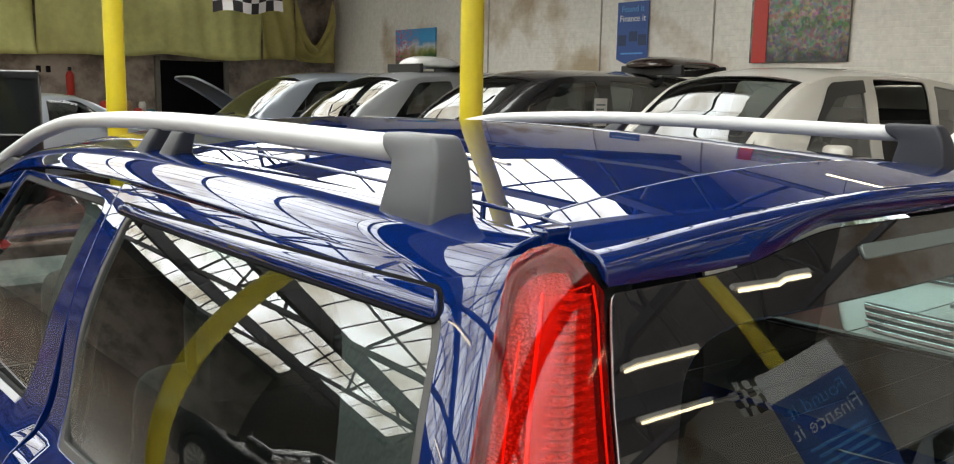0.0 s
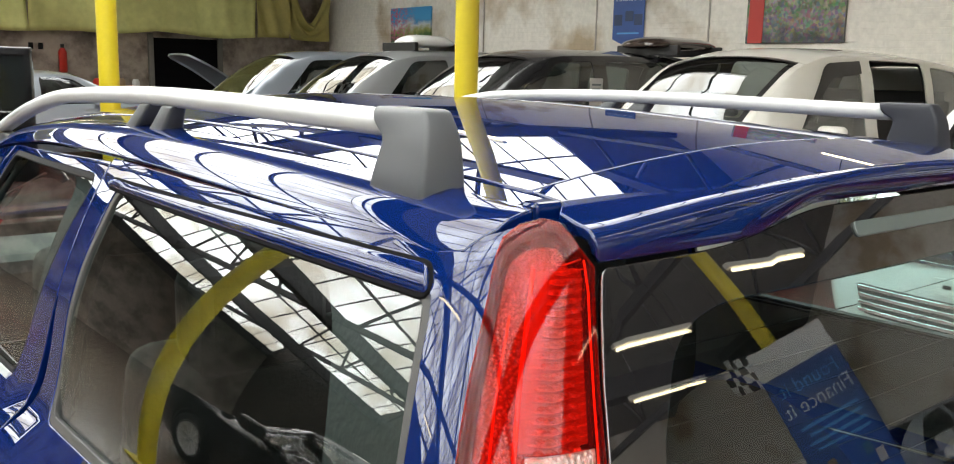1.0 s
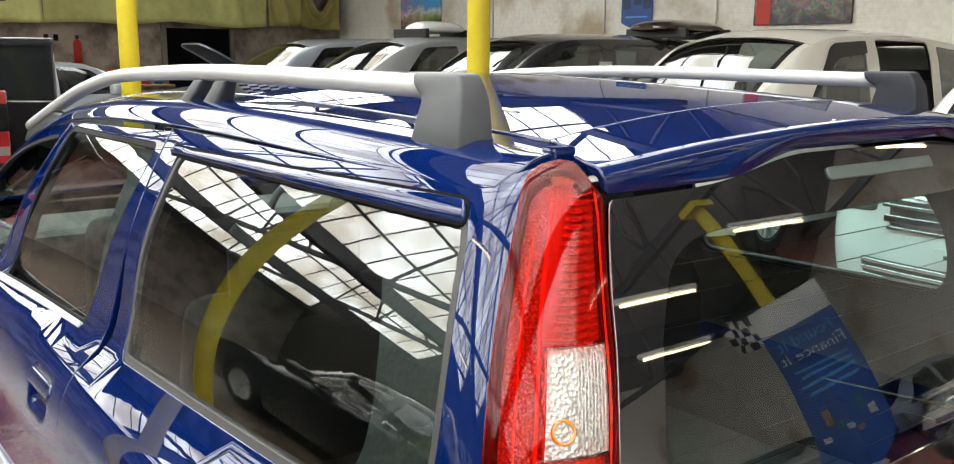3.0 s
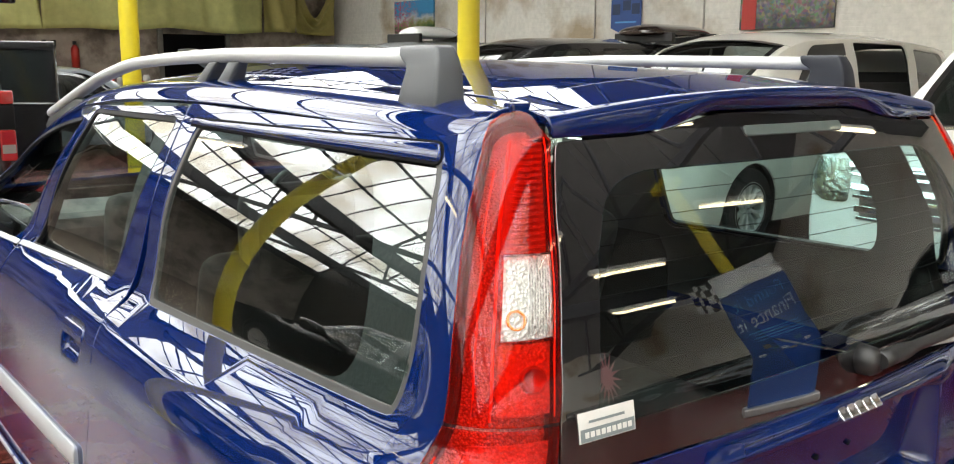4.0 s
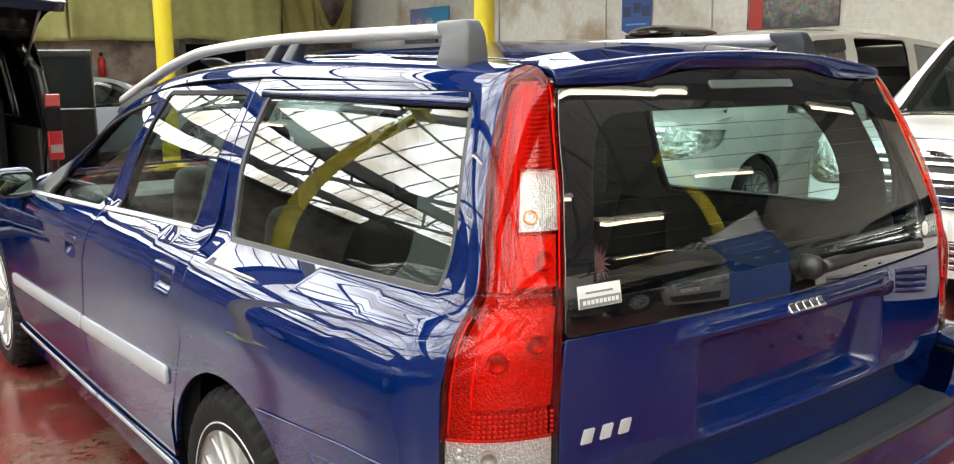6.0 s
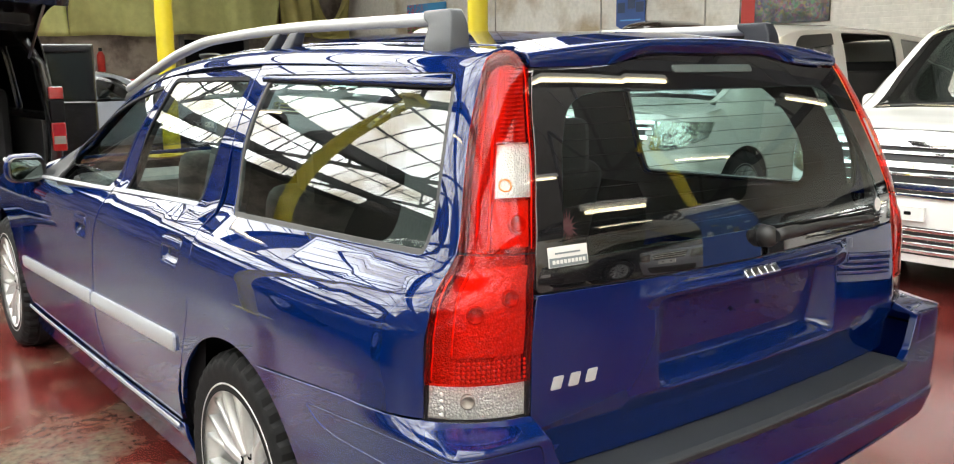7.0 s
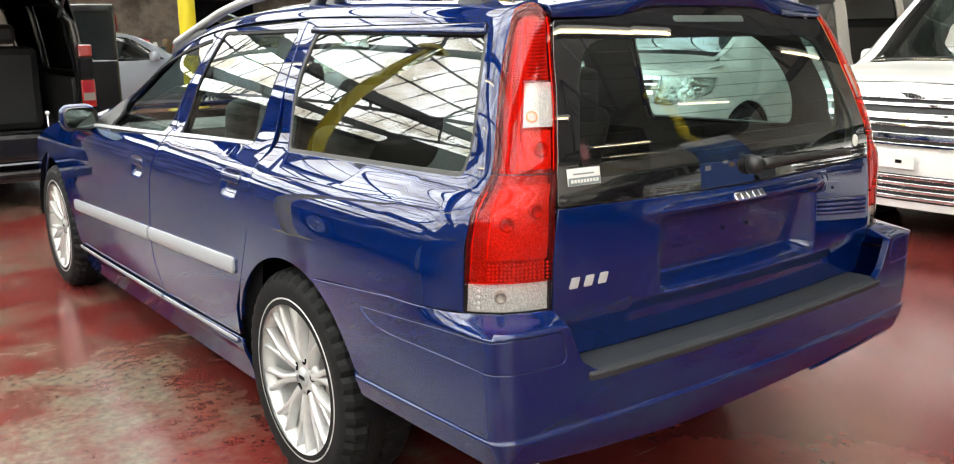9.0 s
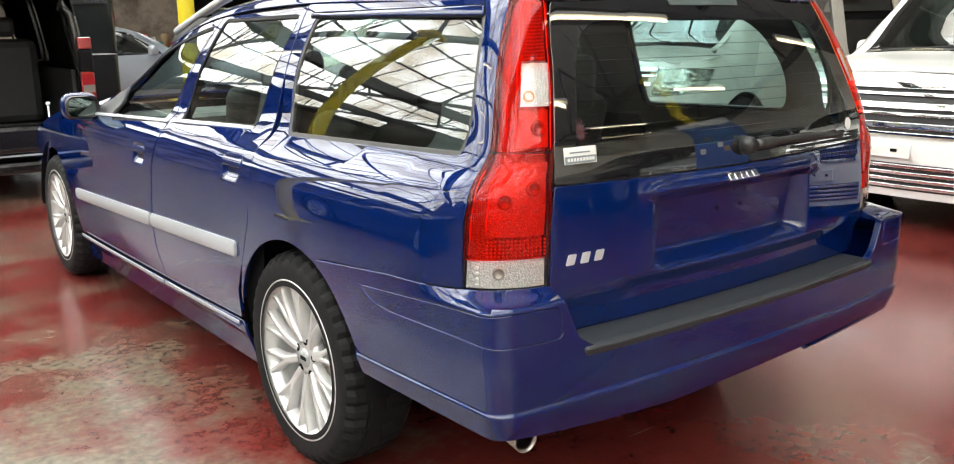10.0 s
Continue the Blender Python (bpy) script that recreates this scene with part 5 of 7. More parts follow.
bl_ = [out(shell, 0.012)(np.array([UC + 0.06 + 0.44 * t]), np.array([0.955 + 0.01 * t]))[0] for t in np.linspace(0, 1, 12)]
part("wiper_blade", tube(bl_, 0.006, 8), RUBBER, wiper)
panel("brake_light", rounded([(UC - 0.14, 1.326, 0.005), (UC + 0.14, 1.326, 0.005), (UC + 0.14, 1.339, 0.005), (UC - 0.14, 1.339, 0.005)], 0.02), out(shell, 0.003), mat("pale_lens", (0.07, 0.09, 0.088), rough=0.35, coat=0.2), tailgate, step=0.01, thick=0.004, label="pale third brake light lens")
# stickers and marks: plain bars
PAPER = mat("sticker_paper", (0.62, 0.62, 0.60), rough=0.5, spots=0.05, grain=200)
PRINT = mat("sticker_print", (0.16, 0.19, 0.20), rough=0.5)
sticker = panel("sticker", rounded([(UC - 0.606, 0.975), (UC - 0.512, 0.975), (UC - 0.512, 1.012), (UC - 0.606, 1.012)], 0.02), out(shell, 0.0015), PAPER, tailgate, step=0.02, thick=0.001, edge=0.0003, label="small white and grey sticker")
panel("print_bar", rounded([(UC - 0.604, 0.976), (UC - 0.514, 0.976), (UC - 0.514, 0.992), (UC - 0.604, 0.992)], 0.02), out(shell, 0.0025), PRINT, sticker, step=0.02, thick=0.0005, edge=0.0002)
for k in range(9):
    a = UC - 0.598 + k * 0.009
    panel("print_bar", rounded([(a, 0.981), (a + 0.0065, 0.981), (a + 0.0065, 0.988), (a, 0.988)], 0.02), out(shell, 0.0033), PAPER, sticker, step=0.02, thick=0.0004, edge=0.0001)
panel("print_bar", rounded([(UC - 0.59, 0.9985), (UC - 0.53, 0.9985), (UC - 0.53, 1.0015), (UC - 0.59, 1.0015)], 0.02), out(shell, 0.0025), PRINT, sticker, step=0.02, thick=0.0005, edge=0.0002)
# makers' mark and model mark as plain chrome pieces
for k in range(5):
    a = UC - 0.060 + k * 0.0248
    panel("badge_bar", rounded([(a, 0.886, 0.002), (a + 0.0195, 0.886, 0.002), (a + 0.0205, 0.9035, 0.002), (a + 0.001, 0.9035, 0.002)], 0.01), out(shell, lambda u, z: plate(u, z) + 0.004), CHROME, tailgate, step=0.01, thick=0.005, edge=0.002)
for k in range(3):
    a = UC - 0.612 + k * 0.042
    panel("badge_bar", rounded([(a, 0.748, 0.002), (a + 0.022, 0.748, 0.002), (a + 0.030, 0.771, 0.002), (a + 0.008, 0.771, 0.002)], 0.01), out(shell, lambda u, z: plate(u, z) + 0.003), SILVER, tailgate, step=0.01, thick=0.004, edge=0.001)
cu = 2 * UC - u_of("x", -0.555, 0.985)
panel("round_sticker", rounded([(cu + 0.017 * math.cos(t), 0.985 + 0.017 * math.sin(t)) for t in np.linspace(0, 2 * math.pi, 24, endpoint=False)], 0.02), out(shell, 0.002), PAPER, tailgate, step=0.01, thick=0.001, edge=0.0003, label="round pale sticker")
fan = [(UC - 0.545 + 0.024 * math.cos(t) * (1 if k % 2 else 0.35), 1.045 + 0.034 * math.sin(t) * (1 if k % 2 else 0.35)) for k, t in enumerate(np.linspace(0, 2 * math.pi, 32, endpoint=False))]
panel("ray_sticker", rounded(fan, 0.02), out(shell, -0.003), mat("faded_red", (0.16, 0.03, 0.035), rough=0.5), tailgate, step=0.02, thick=0.0005, edge=0.0002, label="small faded red ray sticker")
for x in (-0.05, 0.05):
    part("plate_screw", spin([(-0.004, 0), (-0.004, 0.006), (0.004, 0.005), (0.005, 0)], 12, "x", Matrix.Translation(out(shell, plate)(np.array([UC + x]), np.array([0.81]))[0]) @ pose(0, 0, 0, 0, 0, -90)), DARK, tailgate)


# lamp insides: stepped rows of diodes, light guides, bulbs, the dotted band
GUIDE = mat("light_guide", (0.9, 0.35, 0.08), rough=0.15, coat=1)
for sd_ in (1, -1):
    lamps = [o for o in car.children if o.name.startswith("tail_lamp")]
    pr = lamps[0 if sd_ > 0 else 1]

    def inner(u, z, d):
        p = out(shell, d)(np.atleast_1d(np.asarray(u, float)), np.atleast_1d(np.asarray(z, float)))
        return p * (sd_, 1, 1)
    for k in range(18):
        z0 = 1.207 + k * 0.0077
        a, b = float(edge_out(z0)), float(edge_in(z0))
        us = np.linspace(a + (b - a) * (0.50 + 0.006 * k), a + (b - a) * 0.93, 6)
        bar = part("diode_row", tube(inner(us, z0 + 0.004 * np.abs(np.linspace(-0.6, 1, 6)), -0.006).tolist(), 0.0008, 5), HOUSE, pr)
        for q in us[1:5]:
            bm = bmesh.new()
            c_ = inner([q], [z0 - 0.004], -0.008)[0]
            box(bm, c_[0] - 0.004, c_[0] + 0.004, c_[1] - 0.004, c_[1] + 0.004, c_[2] - 0.0016, c_[2] + 0.0016, 0.0008, 1)
            part("diode", bm, REFL, bar)
    for z0, z1, sh, r in ((1.015, 1.335, 0.40, 0.0022), (1.02, 1.30, 0.22, 0.0012), (0.83, 0.975, 0.24, 0.0022), (0.785, 0.97, 0.05, 0.0014), (1.015, 1.34, 0.985, 0.0012)):
        zs = np.linspace(z0, z1, 14)
        us = edge_out(zs) + (edge_in(zs) - edge_out(zs)) * sh
        part("light_guide", tube(inner(us, zs, -0.004).tolist(), r, 6), GUIDE, pr)
    for z0, sh, r, m_ in ((1.128, 0.62, 0.013, AMBER), (1.06, 0.80, 0.017, SOCKET), (0.905, 0.45, 0.017, SOCKET), (0.93, 0.80, 0.016, SOCKET), (0.745, 0.42, 0.014, SOCKET)):
        u0 = float(edge_out(z0) + (edge_in(z0) - edge_out(z0)) * sh)
        c_, n_ = inner([u0], [z0], -0.002)[0], None
        o_ = inner([u0], [z0], 0.05)[0]
        turn_ = (Vector(o_) - Vector(c_)).to_track_quat("X", "Z").to_matrix().to_4x4()
        bm = spin([(-0.012, r), (-0.002, r), (0.0, r * 0.8), (-0.008, r * 0.7), (-0.01, 0.0)], 20, "x", Matrix.Translation(c_) @ turn_)
        part("bulb_socket", bm, m_, pr)
    dots = bmesh.new()
    for i in range(5):
        for j in range(15):
            z0 = 0.783 + i * 0.0082
            u0 = float(edge_out(z0) + (edge_in(z0) - edge_out(z0)) * (0.27 + 0.70 * j / 14))
            c_ = inner([u0], [z0], -0.006)[0]
            bmesh.ops.create_icosphere(dots, subdivisions=1, radius=0.0034, matrix=Matrix.Translation(c_))
    part("dotted_band", dots, HOUSE, pr)
    for k in range(4):
        c_ = inner([float(edge_out(0.72) + 0.026)], [0.7195 + 0.013 * k], -0.006)[0]
        bm = bmesh.new()
        bmesh.ops.create_icosphere(bm, subdivisions=2, radius=0.0042, matrix=Matrix.Translation(c_))
        part("side_diode", bm, PAPER, pr)

# ---- roof rails ----
def rail():
    """Silver bar on three feet; the bar's section is a flattened oval."""
    ys = np.linspace(0.595, 2.50, 40)
    zt = easy((0.6, 1.438), (1.2, 1.4435), (1.74, 1.428), (2.0, 1.393), (2.2, 1.348), (2.50, 1.272))
    xr = easy((0.6, -0.552), (1.2, -0.568), (1.8, -0.588), (2.5, -0.618))
    bm = bmesh.new()
    prof = [(-0.017, -0.008), (-0.019, 0.004), (-0.012, 0.014), (0.004, 0.017), (0.014, 0.012), (0.017, 0.0), (0.012, -0.011), (-0.008, -0.013)]
    rings = [[bm.verts.new((float(xr(y)) + a, y, float(zt(y)) + b)) for a, b in prof] for y in ys]
    for r, q in zip(rings, rings[1:]):
        for k in range(8):
            bm.faces.new((r[k], r[(k + 1) % 8], q[(k + 1) % 8], q[k])).smooth = True
    bm.faces.new(rings[0]), bm.faces.new(rings[-1][::-1])
    bmesh.ops.recalc_face_normals(bm, faces=bm.faces)
    return bm


def foot(rows, bevel=0.007):
    """A moulded foot: rows of (z, y0, y1, x0, x1), from the base up."""
    bm = bmesh.new()
    rings = [[bm.verts.new(p) for p in ((x0, y0, z), (x1, y0, z), (x1, y1, z), (x0, y1, z))] for z, y0, y1, x0, x1 in rows]
    for r, q in zip(rings, rings[1:]):
        for k in range(4):
            bm.faces.new((r[k], r[(k + 1) % 4], q[(k + 1) % 4], q[k]))
    bm.faces.new(rings[0][::-1]), bm.faces.new(rings[-1])
    bmesh.ops.recalc_face_normals(bm, faces=bm.faces)
    bmesh.ops.bevel(bm, geom=list(bm.edges), offset=bevel, segments=3, affect="EDGES", profile=0.5)
    for f_ in bm.faces:
        f_.smooth = True
    return bm


rails = both_bm("roof_rail", rail, SILVER, "silver roof rail")
rear_feet = both_bm("rail_foot", lambda: foot([(1.365, 0.500, 0.602, -0.590, -0.530), (1.395, 0.502, 0.594, -0.586, -0.530), (1.426, 0.506, 0.586, -0.580, -0.531), (1.440, 0.511, 0.612, -0.576, -0.532), (1.458, 0.522, 0.618, -0.571, -0.534)], 0.006), GREYTRIM, "grey moulded rail end", rails)
# the right foot is the same grey trim, darkened in colour for its shaded side
rear_feet[1].data.materials[0] = mat("dark_trim", (0.018, 0.020, 0.028), rough=0.5, spec=0.3, spots=0.06, grain=600)
both_bm("rail_foot", lambda: foot([(1.372, 1.345, 1.425, -0.596, -0.552), (1.40, 1.315, 1.37, -0.592, -0.556), (1.434, 1.275, 1.32, -0.586, -0.560)], 0.006), GREYTRIM, "grey moulded rail foot", rails)
both_bm("rail_foot", lambda: foot([(1.375, 1.225, 1.305, -0.593, -0.550), (1.40, 1.205, 1.265, -0.589, -0.554), (1.434, 1.175, 1.225, -0.584, -0.559)], 0.006), GREYTRIM, "grey moulded rail foot", rails)
both_bm("rail_foot", lambda: foot([(1.225, 2.22, 2.56, -0.632, -0.590), (1.26, 2.16, 2.52, -0.628, -0.592), (1.325, 2.12, 2.28, -0.618, -0.588)], 0.006), BLACK, "dark rail end", rails)


# ---- wheels ----
def wheel_parts(pr, cx, cy, cz, outward, r_t=0.319, r_r=0.216, wide=0.112, spokes=10, alloy=None):
    """A wheel with its outer face turned to outward (-1 or 1 in x)."""
    w = new("wheel", None)
    bm = bmesh.new()
    steps = 120
    prof = [(-wide, r_r - 0.01), (-wide * 0.98, r_r + 0.02), (-wide * 1.04, (r_t + r_r) / 2), (-wide * 0.97, r_t - 0.022), (-wide * 0.80, r_t - 0.006), (-wide * 0.5, r_t), (-wide * 0.47, r_t - 0.007), (-wide * 0.40, r_t - 0.007), (-wide * 0.37, r_t), (-0.012, r_t + 0.001), (-0.008, r_t - 0.007), (0.008, r_t - 0.007), (0.012, r_t + 0.001), (wide * 0.5, r_t), (wide * 0.8, r_t - 0.006), (wide * 0.97, r_t - 0.022), (wide, r_r)]
    rings = []
    for k in range(steps):
        c_, s_ = math.cos(2 * math.pi * k / steps), math.sin(2 * math.pi * k / steps)
        ring = []
        for i, (a, r) in enumerate(prof):
            cut = 0.010 if (k % 3 == 0 and i in (3, 4, 5, 12, 13, 14)) else 0.0
            ring.append(bm.verts.new((a, (r - cut) * c_, (r - cut) * s_)))
        rings.append(ring)
    for k in range(steps):
        r, q = rings[k], rings[(k + 1) % steps]
        for i in range(len(prof) - 1):
            bm.faces.new((r[i], r[i + 1], q[i + 1], q[i])).smooth = i < 3
    bmesh.ops.recalc_face_normals(bm, faces=bm.faces)
    place = Matrix.Translation((cx, cy, cz)) @ (Matrix.Identity(4) if outward < 0 else pose(0, 0, 0, 0, 0, 180))

    def add(name, bm_, m_, label=""):
        bmesh.ops.transform(bm_, matrix=place, verts=bm_.verts)
        return part(name, bm_, m_, hold, label)
    bpy.data.objects.remove(w)
    bmesh.ops.transform(bm, matrix=place, verts=bm.verts)
    hold = part("wheel", bm, RUBBER, pr, "alloy wheel with a black tyre")
    al = alloy or ALLOY
    add("rim", spin([(0.06, r_r - 0.03), (-wide * 0.6, r_r - 0.016), (-wide * 0.86, r_r - 0.010), (-wide * 0.93, r_r + 0.002), (-wide * 1.0, r_r + 0.007), (-wide * 0.99, r_r + 0.011), (-wide * 0.9, r_r + 0.008), (0.06, r_r - 0.01)], 64), al)
    add("brake_disc", spin([(0.02, 0.0), (0.0, 0.07), (0.0, 0.15), (0.012, 0.15), (0.02, 0.0)], 40), STEEL)
    add("wheel_back", spin([(0.05, 0.0), (0.05, r_r - 0.02)], 32), DARK)
    kx, span = wide / 0.112, 2 * math.pi / spokes
    for k in range(spokes):
        bm_ = bmesh.new()
        t = span * (k + 0.5)
        # one stem that forks into two prongs
        for way in (-1, 1):
            rows = []
            for r, da, hw, dx in ((0.050, 0.07, 0.0100, -0.080), (0.085, 0.05, 0.0105, -0.088), (0.118, 0.055, 0.0090, -0.092), (0.155, 0.125, 0.0070, -0.095), (r_r - 0.025, 0.200, 0.0075, -0.098), (r_r - 0.002, 0.225, 0.0100, -0.100)):
                ang = t + way * da * span
                c_, s_ = math.cos(ang), math.sin(ang)
                rows.append([bm_.verts.new((dx * kx + dep, r * c_ - s_ * hw * sd, r * s_ + c_ * hw * sd)) for sd, dep in ((-1.15, 0.030), (-0.95, 0.004), (-0.6, 0.0), (0.6, 0.0), (0.95, 0.004), (1.15, 0.030))])
            for r_, q_ in zip(rows, rows[1:]):
                for i in range(5):
                    bm_.faces.new((r_[i], r_[i + 1], q_[i + 1], q_[i])).smooth = True
        bmesh.ops.recalc_face_normals(bm_, faces=bm_.faces)
        add("spoke", bm_, al)
    add("hub", spin([(-0.01, 0.0), (-0.045, 0.075), (-0.072 * wide / 0.112, 0.068), (-0.078 * wide / 0.112, 0.034), (-0.078 * wide / 0.112, 0.0)], 40), al)
    add("centre_cap", spin([(-0.079 * wide / 0.112, 0.030), (-0.084 * wide / 0.112, 0.027), (-0.085 * wide / 0.112, 0.0)], 24), SILVER, "silver centre cap")
    add("cap_mark", boxes((-0.0868 * wide / 0.112, -0.084 * wide / 0.112, -0.017, 0.017, -0.006, 0.006), bevel=0.002), SEAL)
    for k in range(5):
        t = 2 * math.pi * (k + 0.3) / 5
        add("wheel_bolt", spin([(-0.073 * wide / 0.112, 0.0125), (-0.0785 * wide / 0.112, 0.0125), (-0.079 * wide / 0.112, 0.009), (-0.074 * wide / 0.112, 0.0)], 12, "x", pose(0, 0.052 * math.cos(t), 0.052 * math.sin(t))), DARK)
    return hold


XW = -0.765
for sx in (-1, 1):
    for hy in (1.04, 3.80):
        wheel_parts(car, -sx * XW, hy, 0.324, sx, r_t=0.325, r_r=0.232)
# wheel housings, floor pan and the dark inside
for sx in (-1, 1):
    for hy in (1.04, 3.80):
        bm = bmesh.new()
        pts = [(hy + 0.40 * math.cos(t), 0.32 + 0.40 * math.sin(t)) for t in np.linspace(0.02, math.pi - 0.02, 20)]
        r0 = [bm.verts.new((sx * 0.872, a, b)) for a, b in pts]
        r1 = [bm.verts.new((sx * 0.55, a, b)) for a, b in pts]
        for k in range(19):
            bm.faces.new((r0[k], r0[k + 1], r1[k + 1], r1[k])).smooth = True
        bm.faces.new(r1)
        part("wheel_housing", bm, DARK, car)
part("floor_pan", boxes((-0.80, 0.80, 1.45, 3.35, 0.19, 0.26), (-0.55, 0.55, 0.55, 4.5, 0.24, 0.34), (-0.70, 0.70, 0.24, 0.62, 0.40, 0.46), bevel=0.02), DARK, car)
WIN2_IN = [(1.47, 0.984, 0.03), (2.0, 0.962, 0.015), (1.94, 1.16, 0.3), (1.868, 1.30, 0.02), (1.46, 1.30, 0.03), (1.47, 1.1, 0.3)]
WIN3_IN = [(0.50, 1.005, 0.06), (1.155, 0.985, 0.02), (1.18, 1.16, 0.3), (1.165, 1.315, 0.03), (0.60, 1.31, 0.10), (0.50, 1.15, 0.2)]
holes_in = [grown(w_, 0.008) for w_ in (WIN1, WIN2_IN, WIN3_IN)]
both("inner_trim", rounded([(0.335, 0.74), (1.46, 0.74), (1.46, 0.34), (3.25, 0.32), (3.20, 0.88), (3.0, 0.95), (2.74, 1.105), (2.46, 1.20, 0.2), (1.9, 1.305), (0.43, 1.325), (0.36, 1.12)], 0.06), out(side_pt, -0.03), FABRIC, holes=holes_in, step=0.08, thick=0.0, flip=True)
both("pillar_trim", rounded(moved(lamp_out, -0.03) + [(a + 0.10 * 0, b) for a, b in lamp_in], 0.05), out(shell, -0.045), FABRIC, step=0.05, thick=0.0, flip=True)
panel("roof_lining", rounded([(-0.53, 0.36), (0.53, 0.36), (0.53, 2.1), (-0.53, 2.1)], 0.08), lambda x, y: roof_at(x, y) - np.array([0, 0, 0.03]), mat("grey_lining", (0.075, 0.075, 0.078), rough=0.9, spots=0.1, grain=200), car, step=0.1, thick=0, flip=True)
panel("tailgate_trim", rounded([(a, b) for a, b in lower], 0.05), out(shell, -0.06), FABRIC, car, step=0.08, thick=0, flip=True)
part("load_floor", boxes((-0.62, 0.62, 0.25, 1.35, 0.56, 0.60), bevel=0.008), FABRIC, car, "dark load floor")


def seat(w, y, z0, lean, back_h):
    bm = bmesh.new()
    box(bm, -w, w, y + 0.02, y + 0.52, z0, z0 + 0.16, 0.05, 3)
    box(bm, -w, w, -0.07, 0.06, 0, back_h, 0.05, 3, m=pose(0, y, z0 + 0.1, -lean * -1, 0, 0))
    for f_ in bm.faces:
        f_.smooth = True
    return bm


for x in (-0.36, 0.36):
    s_ = part("front_seat", seat(0.25, 2.18, 0.36, 14, 0.62), FABRIC, car, "dark leather front seat")
    for v in s_.data.vertices:
        v.co.x += x
    bm = bmesh.new()
    box(bm, x - 0.13, x + 0.13, 1.93, 2.03, 1.04, 1.20, 0.045, 3)
    part("headrest", bm, FABRIC, s_)
s_ = part("rear_seat", seat(0.64, 1.42, 0.38, 16, 0.56), FABRIC, car, "dark leather rear bench")
for x in (-0.42, 0.0, 0.42):
    bm = bmesh.new()
    box(bm, x - 0.14, x + 0.14, 1.20, 1.30, 0.95, 1.17, 0.045, 3)
    part("headrest", bm, FABRIC, s_)
part("dashboard", boxes((-0.70, 0.70, 2.78, 3.22, 0.62, 0.90), bevel=0.05), BLACK, car)
both("mirror_sail", rounded([(2.735, 0.922), (2.99, 0.93), (2.93, 1.005), (2.815, 1.04)], 0.03), out(side_pt, 0.002), BLACK, step=0.04, thick=0.01, parent=fd)
part("steering_wheel", tube([(0.36 + 0.18 * math.cos(t), 2.62 + 0.07 * math.sin(t), 0.86 + 0.165 * math.sin(t)) for t in np.linspace(0, 2 * math.pi, 24, endpoint=False)], 0.014, 8, closed=True), BLACK, car)
part("bulkhead", boxes((-0.70, 0.70, 3.24, 3.28, 0.3, 0.93), bevel=0), DARK, car)


# ---- door mirrors, exhaust, corner pole ----
def mirror_case():
    bm = bmesh.new()
    box(bm, -0.995, -0.835, 2.965, 3.10, 0.892, 1.012, 0.045, 4)
    for v in bm.verts:
        if v.co.y > 3.03:
            k = (v.co.y - 3.03) / 0.07
            v.co.z = 0.952 + (v.co.z - 0.952) * (1 - 0.35 * k)
            v.co.x = -0.91 + (v.co.x + 0.91) * (1 - 0.25 * k)
    box(bm, -0.85, -0.78, 2.99, 3.07, 0.90, 0.935, 0.012, 2)
    for f_ in bm.faces:
        f_.smooth = True
    return bm


ms = both_bm("door_mirror", mirror_case, BLUE, "blue door mirror")
def mirror_face():
    bm = bmesh.new()
    box(bm, -0.983, -0.847, 2.960, 2.966, 0.906, 0.999, 0.03, 3)
    return bm


def mirror_plate():
    bm = bmesh.new()
    pts = [(-0.915 + 0.064 * math.copysign(abs(math.cos(t)) ** 0.55, math.cos(t)), 0.9525 + 0.040 * math.copysign(abs(math.sin(t)) ** 0.55, math.sin(t))) for t in np.linspace(0, 2 * math.pi, 32, endpoint=False)]
    f_ = bm.faces.new([bm.verts.new((a, 2.953 + 0.10 * (a + 0.915) + 0.10 * (b - 0.9525), b)) for a, b in pts])
    ex = bmesh.ops.extrude_face_region(bm, geom=[f_])
    bmesh.ops.translate(bm, vec=(0, 0.004, 0), verts=[v for v in ex["geom"] if isinstance(v, bmesh.types.BMVert)])
    bmesh.ops.recalc_face_normals(bm, faces=bm.faces)
    return bm


both_bm("mirror_bezel", mirror_face, BLACK, "", ms)
both_bm("mirror_glass", mirror_plate, MIRROR, "", ms)
part("exhaust_pipe", spin([(0.0, 0.027), (0.16, 0.027), (0.16, 0.030), (-0.020, 0.031), (-0.022, 0.028), (0.0, 0.027)], 32, "x", Matrix.Translation((-0.70, 0.215, 0.335)) @ pose(0, 0, 0, 0, 0, 82) @ pose(0, 0, 0, 0, -4, 0)), STEEL, car, "steel exhaust tail pipe")
part("silencer", spin([(0, 0), (0, 0.09), (0.5, 0.09), (0.5, 0)], 24, "x", pose(-0.62, 0.45, 0.33)), DARK, car)
pole = part("corner_pole", tube([(-0.70, 4.58, 0.66), (-0.70, 4.58, 0.85)], 0.005, 8), CHROME, car, "thin chrome corner marker pole")
bm = bmesh.new()
bmesh.ops.create_uvsphere(bm, u_segments=16, v_segments=10, radius=0.013, matrix=pose(-0.70, 4.58, 0.858))
part("pole_knob", bm, PAPER, pole)

# the body is a touch narrower than its drawing, taken in from its right side
car.scale, car.location.x = (0.982, 1, 1), car.location.x - 0.0153

